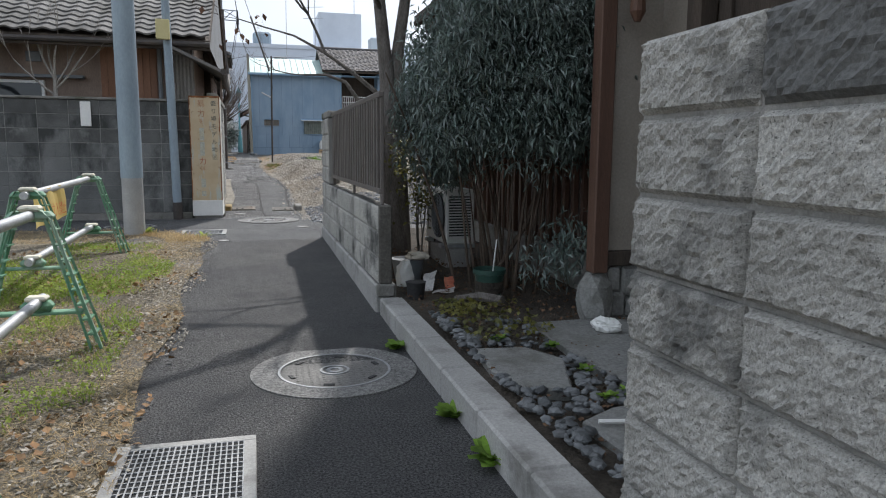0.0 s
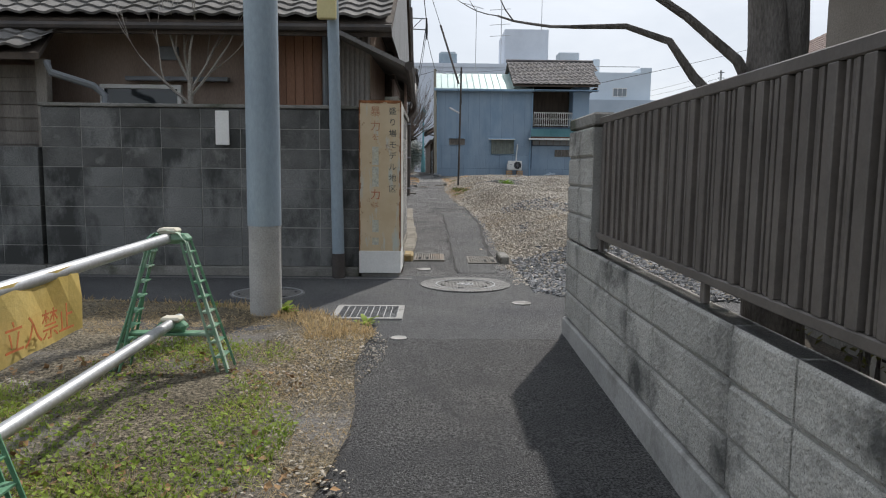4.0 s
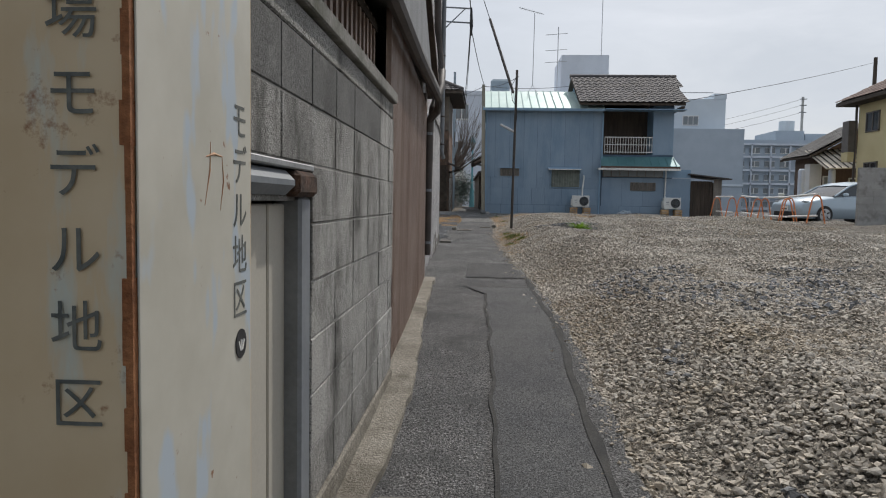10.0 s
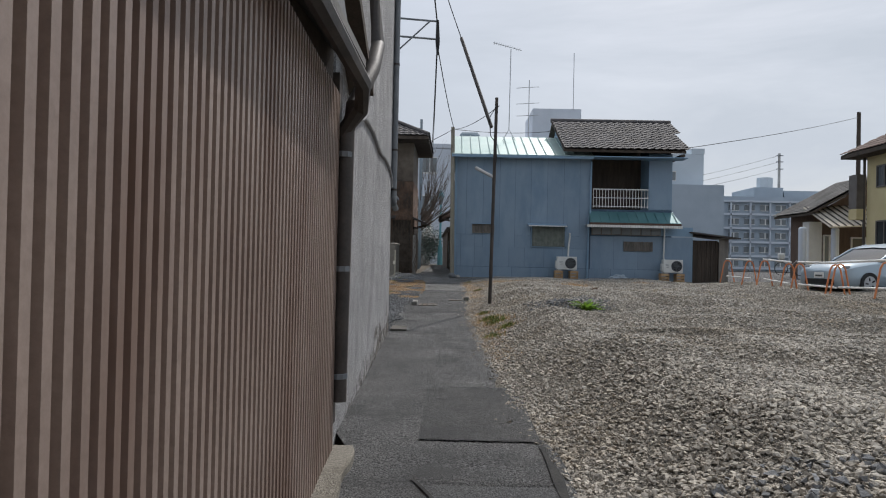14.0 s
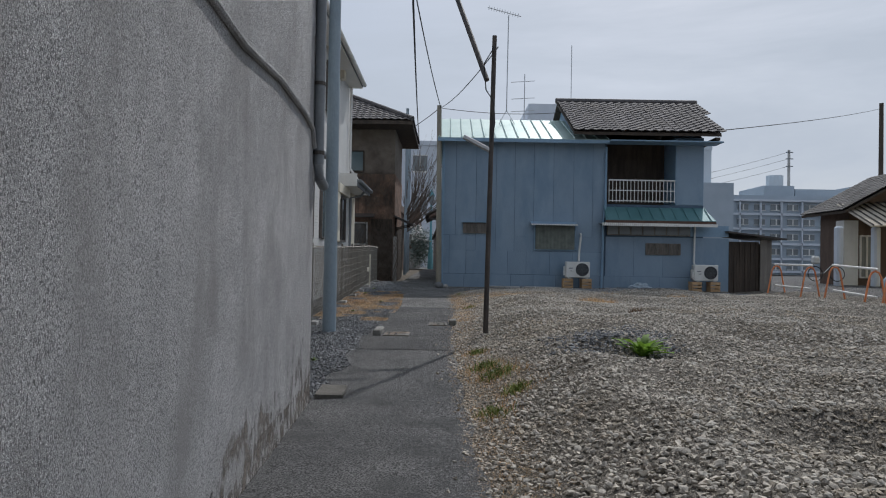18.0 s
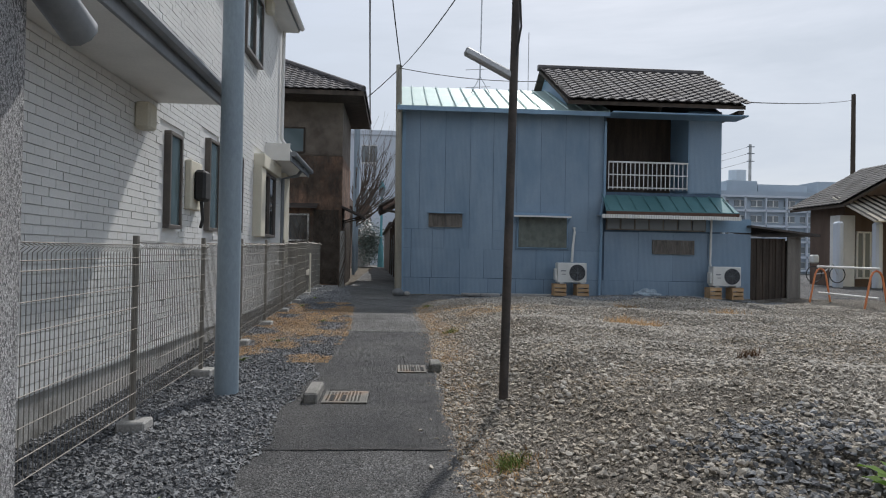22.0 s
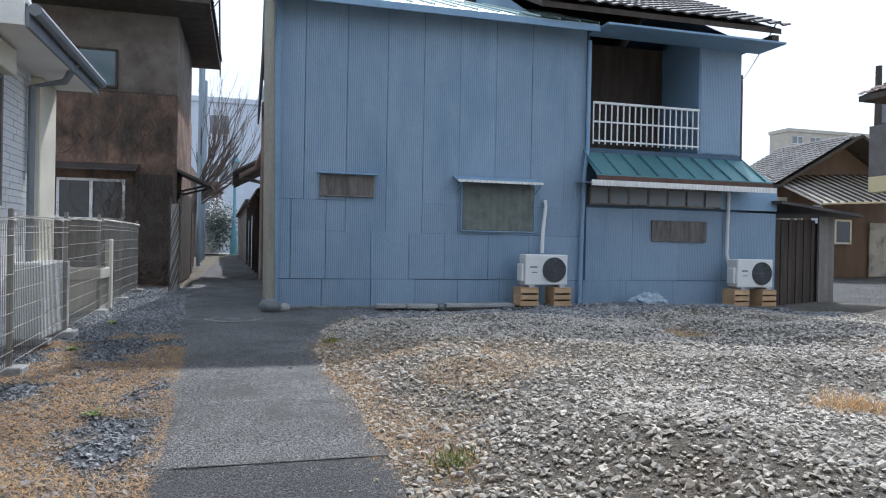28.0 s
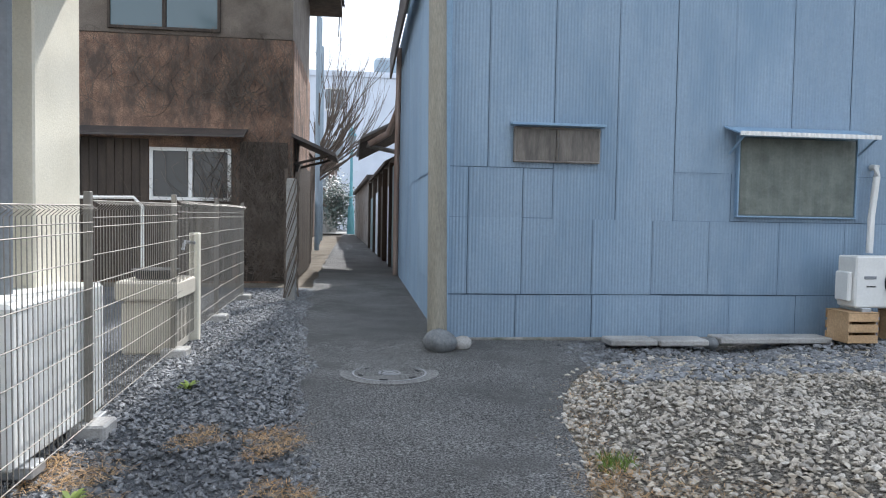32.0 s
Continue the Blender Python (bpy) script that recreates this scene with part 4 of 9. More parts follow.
def wall_ribbed():
    w = thing("wall_ribbed_metal", (-0.66, 17.9, 0.3), "brown ribbed steel cladding wall beside the alley", "wall", kind="structure")
    n = 6
    for i in range(n):
        y0, y1 = 15.57 + (20.3 - 15.57) * i / n, 15.57 + (20.3 - 15.57) * (i + 1) / n
        xa, xb = -0.607 - 0.034 * (y0 - 15.57), -0.607 - 0.034 * (y1 - 15.57)
        part("panel", rib_sheet((xa, y0), (xb, y1 + 0.003), 0.36, 2.75, 0.0657, 0.034, (1, 0.0)), RIBBED_BROWN, w)
    part("backing", bbox(-0.95, -0.785, 15.58, 20.3, 0.25, 3.2), WOOD_DARK, w)
    part("edge_strip", bbox(-0.80, -0.74, 20.31, 20.42, 0.6, 2.9, 0.004), DARK_PAINT, w, "dark rusty corner strip")


def wall_plaster():
    bm = bmesh.new()
    pts = [(-0.79, 20.43), (-0.945, 26.4), (-6.0, 26.4), (-6.0, 20.43)]
    low, high = [bm.verts.new((x, y, 0.35)) for x, y in pts], [bm.verts.new((x, y, 6.6)) for x, y in pts]
    for k in range(4):
        bm.faces.new((low[k], low[(k + 1) % 4], high[(k + 1) % 4], high[k]))
    bm.faces.new(high)
    ob = solid("wall_plaster", bm, PLASTER, "stained pale grey speckled plaster house wall", "wall", kind="structure")
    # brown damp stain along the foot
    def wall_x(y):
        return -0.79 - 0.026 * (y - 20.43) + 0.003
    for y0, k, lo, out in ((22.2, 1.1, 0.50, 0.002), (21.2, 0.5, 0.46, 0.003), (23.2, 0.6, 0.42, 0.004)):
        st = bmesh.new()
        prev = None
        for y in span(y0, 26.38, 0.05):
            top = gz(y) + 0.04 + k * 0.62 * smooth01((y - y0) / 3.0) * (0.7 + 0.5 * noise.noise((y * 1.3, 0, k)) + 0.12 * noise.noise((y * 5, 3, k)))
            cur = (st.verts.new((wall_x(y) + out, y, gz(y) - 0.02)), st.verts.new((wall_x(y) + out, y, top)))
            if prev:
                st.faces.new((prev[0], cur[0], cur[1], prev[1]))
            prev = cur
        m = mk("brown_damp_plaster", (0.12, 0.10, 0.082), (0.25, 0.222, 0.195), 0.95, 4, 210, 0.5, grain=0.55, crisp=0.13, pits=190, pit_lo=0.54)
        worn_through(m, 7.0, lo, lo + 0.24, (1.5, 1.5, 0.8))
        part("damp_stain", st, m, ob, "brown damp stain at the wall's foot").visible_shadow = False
    return ob


def fence_wall():
    core, m = block_wall("wall_fence", (0.90, 9.50, 0.245), -math.pi / 2, 10, 3, 0.427, 0.2, 0.10, BLOCK_SPLIT, "grey split-face block garden wall", rough=0.012)
    part("footing", bbox(0.875, 1.04, 5.22, 9.50, -0.05, 0.24, 0.012), CONCRETE, core)
    part("end_footing", bbox(0.885, 1.02, 5.17, 5.26, 0.15, 0.245, 0.01), CONCRETE_DARK, core)
    bm = bbox(0.905, 1.005, 5.205, 5.276, 0.245, 0.845, 0.01)
    part("end_face", bm, BLOCK_DIRTY, core, "dark mossy end of the wall")
    # taller pier at the far end
    pier, m = block_wall("wall_fence_pier", (0.90, 9.50, 0.848), -math.pi / 2, 2, 4, 0.385, 0.2, 0.13, BLOCK_SPLIT, "taller grey split-face block pier at the wall's end", rough=0.012)
    part("cap", bbox(0.893, 1.035, 8.725, 9.505, 1.652, 1.735, 0.012), CONCRETE_DARK, pier)


def near_pier():
    core, m = block_wall("wall_near", (0.945, 1.60, 0.0), -math.pi / 2, 12, 8, 0.435, 0.191, 0.16, BLOCK_SPLIT, "rough split-face concrete block boundary wall", rough=0.026, dark_rows=(6, 7), dark_share=0.7)
    end = block_mesh(0.15, 0.191, 0.02, BLOCK_SPLIT, 0.03)
    for r in range(8):
        shared("concrete_block", end, core, Matrix.Translation((1.026, 1.615, r * 0.191)) @ Matrix.Rotation(math.pi, 4, "Z"))


def kerb_garden():
    k = thing("kerb_garden", (0.99, 3.4, 0.0), "pale concrete kerb edging the garden", "kerb", kind="structure")
    for i in range(6):
        y1 = 5.16 - i * 0.6
        part("kerb_stone", bbox(0.90, 1.075, y1 - 0.594, y1, -0.1, 0.15, 0.012), CONCRETE, k)


def house_left():
    h = thing("house_left", (-4, 14, 0.2), "old dark wooden house with a grey tiled roof", "house")
    part("wall", bbox(-9.5, -0.92, 13.1, 20.4, 0.1, 3.3), HOUSE_BOARD, h, "dark brown wooden wall")
    for i in range(8):
        part("wall_board", bbox(-2.40 + i * 0.11, -2.294 + i * 0.11, 13.06, 13.095, 1.0, 3.05, 0.004), BOARD_RED, h, "red-brown vertical board")
    part("corrugated_sheet", ribbed((-1.40, 13.09), (-0.93, 13.09), 1.8, 3.05, 0.06, 0.02, (0, -1)), mk("grey_corrugated_sheet", (0.24, 0.22, 0.20), (0.33, 0.31, 0.285), 0.6, 2, 40, 0.05, stretch=(2, 2, 0.4)), h, "grey-brown corrugated sheet")
    bm = bmesh.new()
    s = math.tan(radians(26))
    ey, ez, ry = 12.45, 3.02, 16.8
    rz = ez + (ry - ey) * s
    for y0, y1 in ((ey, ry), (2 * ry - ey, ry)):
        poly(bm, [(-9.8, y0, ez), (-0.62, y0, ez), (-0.62, y1, rz), (-9.8, y1, rz)][:: 1 if y0 < y1 else -1], thick=0.08)
    roof = part("roof", bm, WOOD_DARK, h)
    t = tile_mesh(TILE_GREY)
    tiled(roof, t, (-6.3, ey - 0.03, ez + 0.02), (1, 0, 0), (0, 1, s), 5.65, 3.0)
    tiled(roof, t, (-9.8, ey - 0.03, ez + 0.02), (1, 0, 0), (0, 1, s), 3.5, 4.8, whole=True)
    tiled(roof, t, (-6.3, ey - 0.03 + 2.7, ez + 0.02 + 2.7 * s), (1, 0, 0), (0, 1, s), 5.65, 1.9, whole=True)
    bm = bmesh.new()
    poly(bm, [(-0.66, 12.9, 0.1 + 2.9), (-0.66, 20.3, 3.0), (-0.66, 16.8, rz - 0.1)])
    part("gable", bm, mk("grey_gable_sheet", (0.17, 0.175, 0.18), (0.24, 0.245, 0.25), 0.7, 1.5, 40, 0.1, stretch=(3, 3, 0.5)), h, "grey sheet-clad gable")
    part("fascia", bbox(-9.8, -0.62, ey - 0.02, ey + 0.02, ez - 0.16, ez - 0.085), WOOD_DARK, h)
    # pent roof and gutter along the alley
    bm = bmesh.new()
    poly(bm, [(-0.44, 12.3, 2.55), (-0.56, 20.2, 2.95), (-1.3, 20.2, 3.35), (-1.3, 12.3, 2.95)], thick=0.05)
    part("pent_roof", bm, mk("weathered_grey_sheet", (0.13, 0.125, 0.12), (0.20, 0.19, 0.18), 0.8, 1.5, 40, 0.1), h)
    part("gutter", btube([(-0.42, 12.3, 2.52), (-0.50, 16.5, 2.62), (-0.56, 20.1, 2.78), (-0.60, 20.32, 2.66), (-0.74, 20.36, 2.5)], 0.05, 8), DARK_PAINT, h, "dark gutter pipe", True)
    return h


def boxes(name, list_of_boxes, material, parent=None, label=""):
    """Many small plain blocks joined into one mesh, out of rows of x0, x1, y0, y1, z0, z1."""
    b = np.array(list_of_boxes, float)
    v = np.stack([np.stack([b[:, i], b[:, 2 + j], b[:, 4 + k]], -1) for i in (0, 1) for j in (0, 1) for k in (0, 1)], 1)
    f = np.array(((0, 1, 3, 2), (4, 6, 7, 5), (0, 4, 5, 1), (2, 3, 7, 6), (0, 2, 6, 4), (1, 5, 7, 3)))[None] + (np.arange(len(b)) * 8)[:, None, None]
    return mesh_from(name, v.reshape(-1, 3), f.reshape(-1, 4), material, parent, label)


def window(parent, x0, x1, z0, z1, y, glass, frame_mat, sashes=2, deep=0.05, name="window", t=0.03, axis="x"):
    """A framed window standing a little proud of its wall; axis: the way it runs."""
    def b(a0, a1, d0, d1, c0, c1, bev=0.0):
        return bbox(a0, a1, d0, d1, c0, c1, bev) if axis == "x" else bbox(d0, d1, a0, a1, c0, c1, bev)
    fr = bmesh.new()
    s = 1 if axis == "x" else -1
    lo, hi = (y - deep, y + 0.04) if axis == "x" else (y - 0.04, y + deep)
    bars = [(x0, x1, z0, z0 + t), (x0, x1, z1 - t, z1), (x0, x0 + t, z0 + t, z1 - t), (x1 - t, x1, z0 + t, z1 - t)]
    bars += [(x0 + (x1 - x0) * k / sashes - t * 0.6, x0 + (x1 - x0) * k / sashes + t * 0.6, z0 + t, z1 - t) for k in range(1, sashes)]
    for a0, a1, c0, c1 in bars:
        if axis == "x":
            box(fr, a0, a1, lo, hi, c0, c1, 0.004)
        else:
            box(fr, lo, hi, a0, a1, c0, c1, 0.004)
    w = part(name, fr, frame_mat, parent)
    for k in range(sashes):
        a0, a1 = x0 + (x1 - x0) * k / sashes + t * 0.8, x0 + (x1 - x0) * (k + 1) / sashes - t * 0.8
        d = y - s * (deep * 0.45 + 0.008 * k)
        part("pane", b(a0, a1, d - 0.004, d + 0.004, z0 + t, z1 - t), glass, w)
    return w


def blue_house():
    h = thing("blue_house", (5.0, 44.5, 0.95), "two-storey house clad in blue painted corrugated steel", "house")
    Y = 42.08
    # Backing coloured dark so the narrow panel gaps read as shaded seams.
    part("wall", bbox(0.06, 5.14, Y + 0.03, 50.0, 0.9, 5.65), BLUE_SEAM_SHADE, h)
    part("wall", bbox(5.145, 8.14, Y + 0.03, 50.0, 0.9, 3.64), BLUE_SEAM_SHADE, h)
    part("wall", bbox(5.145, 8.14, Y + 1.2, 50.0, 3.645, 5.75), WOOD_DARK, h, "dark wall behind the balcony")
    part("wall", bbox(7.27, 8.14, Y + 0.03, Y + 1.19, 3.645, 5.75), BLUE_TRIM, h)
    part("wall", bbox(8.145, 8.94, Y + 0.03, 48.0, 0.9, 2.64), BLUE_TRIM, h)
    part("footing", bbox(0.04, 8.95, Y - 0.01, Y + 0.025, 0.85, 1.0, 0.01), CONCRETE_DARK, h)
    rnd = random.Random(4)
    rows = [(0.97, 1.43, (0.09, 0.75, 1.5, 2.2, 2.9, 3.6, 4.3, 5.08, 5.9, 6.8, 7.7, 8.92)), (1.41, 2.16, (0.09, 0.28, 0.8, 1.49, 2.09, 2.67, 3.4, 4.1, 5.08)),
            (2.13, 2.63, (0.09, 0.28, 0.8, 1.09, 1.71, 2.29, 2.88, 4.2, 5.08)), (2.60, 5.62, (0.09, 0.46, 1.09, 1.71, 2.29, 2.88, 3.49, 4.11, 4.7, 5.08)),
            (1.41, 2.66, (5.12, 6.0, 6.9, 7.8, 8.92)), (3.66, 5.6, (7.29, 8.12))]
    for z0, z1, xs in rows:
        for a, b in zip(xs, xs[1:]):
            o = 0.004 + rnd.uniform(0, 0.009)
            part("panel", ribbed((a + 0.005, Y + 0.02 - o), (b - 0.004, Y + 0.02 - o - 0.006), z0 + rnd.uniform(0.0, 0.012), z1 + rnd.uniform(-0.028, -0.02), 0.032, 0.0032, (0, -1)), BLUE, h)
    ys = span(42.12, 50.0, 0.79)
    for z0, z1 in ((0.97, 1.45), (1.43, 2.65), (2.62, 5.6)):
        for a, b in zip(ys, ys[1:]):
            part("panel", ribbed((0.05, b + 0.02), (0.05, a), z0 + rnd.uniform(-0.01, 0.01), z1, 0.032, 0.006, (-1, 0)), BLUE, h)
    part("corner_strip", bbox(0.015, 0.10, Y - 0.035, Y + 0.05, 0.95, 5.62, 0.008), BLUE_TRIM, h)
    # openings
    w = window(h, 0.70, 1.53, 2.66, 2.99, Y - 0.01, POLY, WOOD_GREY, 2, 0.03, t=0.018)
    part("hood", bbox(0.66, 1.56, Y - 0.12, Y - 0.01, 2.995, 3.02, 0.004), BLUE_TRIM, w)
    w = window(h, 2.92, 4.18, 2.18, 2.98, Y - 0.01, GLASS_TEAL, BLUE_TRIM, 1, 0.035, t=0.016)
    part("curtain", ribbed((2.95, Y - 0.035), (4.15, Y - 0.035), 2.21, 2.95, 0.11, 0.012, (0, -1)), CURTAIN, w)
    hood = bmesh.new()
    poly(hood, [(2.78, Y - 0.30, 2.97), (4.20, Y - 0.30, 2.97), (4.20, Y - 0.01, 3.06), (2.78, Y - 0.01, 3.06)], thick=0.015)
    part("hood", hood, BLUE_TRIM, w, "small blue steel hood")
    part("hood_edge", ribbed((2.78, Y - 0.31), (4.20, Y - 0.31), 2.94, 2.98, 0.05, 0.015, (0, -1)), WHITE_PAINT, w)
    for xx in (2.84, 4.18):
        part("bracket", btube([(xx, Y - 0.28, 2.95), (xx, Y - 0.02, 2.80)], 0.012, 6), BLUE_TRIM, w)
    window(h, 6.36, 7.44, 2.09, 2.45, Y - 0.01, POLY, WOOD_GREY, 3, 0.03, t=0.018)
    w = window(h, 5.16, 7.72, 2.68, 3.0, Y - 0.005, GLASS_GREY, WOOD_GREY, 7, 0.05)
    part("plain_strip", bbox(7.74, 8.92, Y - 0.02, Y + 0.02, 2.68, 3.02), BLUE_TRIM, h)
    # balcony
    bal = part("balcony_rail", bbox(5.19, 7.24, Y - 0.06, Y - 0.02, 4.37, 4.41, 0.006), WHITE_PAINT, h, "white steel balcony railing")
    for zz in (3.74, 4.06):
        part("rail", bbox(5.19, 7.24, Y - 0.055, Y - 0.025, zz, zz + 0.025), WHITE_PAINT, bal)
    for k in range(19):
        xx = 5.2 + k * (2.02 / 18)
        part("baluster", bbox(xx - 0.009, xx + 0.009, Y - 0.05, Y - 0.03, 3.7, 4.37), WHITE_PAINT, bal)
    bm = bmesh.new()
    poly(bm, [(4.98, 41.45, 3.13), (8.30, 41.45, 3.13), (8.16, Y + 0.02, 3.56), (5.06, Y + 0.02, 3.56)], thick=0.03)
    pent = part("pent_roof", bm, GREEN_ROOF, h, "teal steel pent roof")
    for k in range(10):
        xx = 5.05 + k * 0.345
        part("rib", btube([(xx, 41.45, 3.145), (xx, Y, 3.58)], 0.014, 6), GREEN_ROOF, pent)
    part("fascia", bbox(4.98, 8.30, 41.44, 41.47, 3.03, 3.11), WOOD_RED, h)
    part("awning_strip", ribbed((4.86, 41.40), (8.32, 41.40), 2.94, 3.03, 0.06, 0.03, (0, -1)), WHITE_PAINT, h, "thin corrugated awning edge")
    bm = bmesh.new()
    poly(bm, [(4.86, 41.40, 3.0), (8.32, 41.40, 3.0), (8.3, Y, 3.05), (4.9, Y, 3.05)], thick=0.01)
    part("awning", bm, GALV, h)
    part("downpipe", btube([(5.10, Y - 0.06, 5.4), (5.09, Y - 0.07, 3.6), (5.02, Y - 0.10, 3.1), (5.03, Y - 0.06, 2.7), (4.99, Y - 0.06, 0.98)], 0.035, 8), BLUE_TRIM, h, "", True)
    part("conduit", btube([(7.86, Y - 0.05, 2.98), (7.86, Y - 0.06, 2.9), (7.84, Y - 0.06, 1.9), (7.92, Y - 0.08, 1.5)], 0.03, 8), WHITE_PLASTIC, h, "white refrigerant duct", True)
    part("conduit", btube([(4.34, Y - 0.02, 2.70), (4.34, Y - 0.09, 2.70), (4.34, Y - 0.10, 2.6), (4.30, Y - 0.10, 2.2), (4.28, Y - 0.12, 1.85)], 0.032, 8), WHITE_PLASTIC, h, "white refrigerant duct", True)
    # roofs
    bm = bmesh.new()
    poly(bm, [(-0.12, 41.72, 5.58), (5.12, 41.72, 5.58), (5.12, 44.6, 6.72), (-0.12, 44.6, 6.72)], thick=0.04)
    poly(bm, [(-0.12, 44.6, 6.72), (5.12, 44.6, 6.72), (5.12, 47.5, 5.58), (-0.12, 47.5, 5.58)], thick=0.04)
    low = part("low_roof", bm, PALE_ROOF, h, "pale teal standing-seam roof")
    for k in range(16):
        xx = -0.08 + k * 0.345
        part("seam_rib", btube([(xx, 41.70, 5.60), (xx, 44.6, 6.745)], 0.018, 4), PALE_ROOF, low)
    part("low_fascia", bbox(-0.12, 5.12, 41.69, 41.72, 5.46, 5.56), BLUE_TRIM, h)
    part("barge_board", bbox(-0.14, -0.10, 41.8, 50.3, 5.0, 5.5, 0.01), DARK_PAINT, h, "dark hanging eave boards over the alley")
    s = (7.43 - 5.78) / 3.5
    bm = bmesh.new()
    poly(bm, [(4.0, 41.5, 5.78), (8.45, 41.5, 5.78), (8.85, 45.0, 7.43), (4.0, 45.0, 7.43)], thick=0.09)
    poly(bm, [(4.0, 45.0, 7.43), (8.85, 45.0, 7.43), (8.45, 48.5, 5.78), (4.0, 48.5, 5.78)], thick=0.09)
    roof = part("tile_roof", bm, WOOD_DARK, h, "dark tiled gable roof")
    bm = bmesh.new()
    poly(bm, [(4.2, 42.1, 5.7), (4.2, 48, 5.7), (4.2, 45.0, 7.34)])
    part("gable", bm, BLUE_TRIM, h)
    bm = bmesh.new()
    poly(bm, [(8.14, 42.1, 5.7), (8.14, 48, 5.7), (8.14, 45.0, 7.34)])
    part("far_gable", bm, BLUE_TRIM, h)
    tl = tile_mesh(TILE_DARK)
    tiled(roof, tl, (3.98, 41.45, 5.79), (1, 0, 0), (0, 1, s), 4.86, 3.85, keep=lambda a, q: a < 4.50 + 0.104 * q)
    part("ridge", btube([(3.95, 45.0, 7.50), (8.9, 45.0, 7.50)], 0.10, 8), TILE_DARK, roof)
    part("lower_eave", bbox(5.1, 8.5, 41.42, 42.1, 5.50, 5.54, 0.01), BLUE_TRIM, h, "thin pale eave strip")
    part("rafter_end", bbox(8.28, 8.42, 41.52, 44, 5.58, 5.67), WOOD_DARK, h)
    return h, Y


def shed():
    s = thing("wood_shed", (9.6, 42.6, 0.95), "dark weathered board shed beside the blue house", "shed")
    for k in range(11):
        xx = 8.98 + k * 0.085
        part("board", bbox(xx, xx + 0.078, 42.20 + 0.012 * (k % 2), 42.24 + 0.012 * (k % 2), 0.9, 2.55, 0.004), WOOD_DARK, s)
    part("side_panel", bbox(9.93, 10.28, 42.12, 42.17, 0.9, 2.62, 0.004), WOOD_GREY, s, "grey weathered side board")
    part("back", bbox(9.0, 10.25, 42.3, 44.5, 0.9, 2.5), WOOD_DARK, s)
    bm = bmesh.new()
    poly(bm, [(8.8, 41.8, 2.86), (10.6, 41.8, 2.66), (10.6, 44.6, 2.72), (8.8, 44.6, 2.92)], thick=0.05)
    part("roof", bm, DARK_PAINT, s)


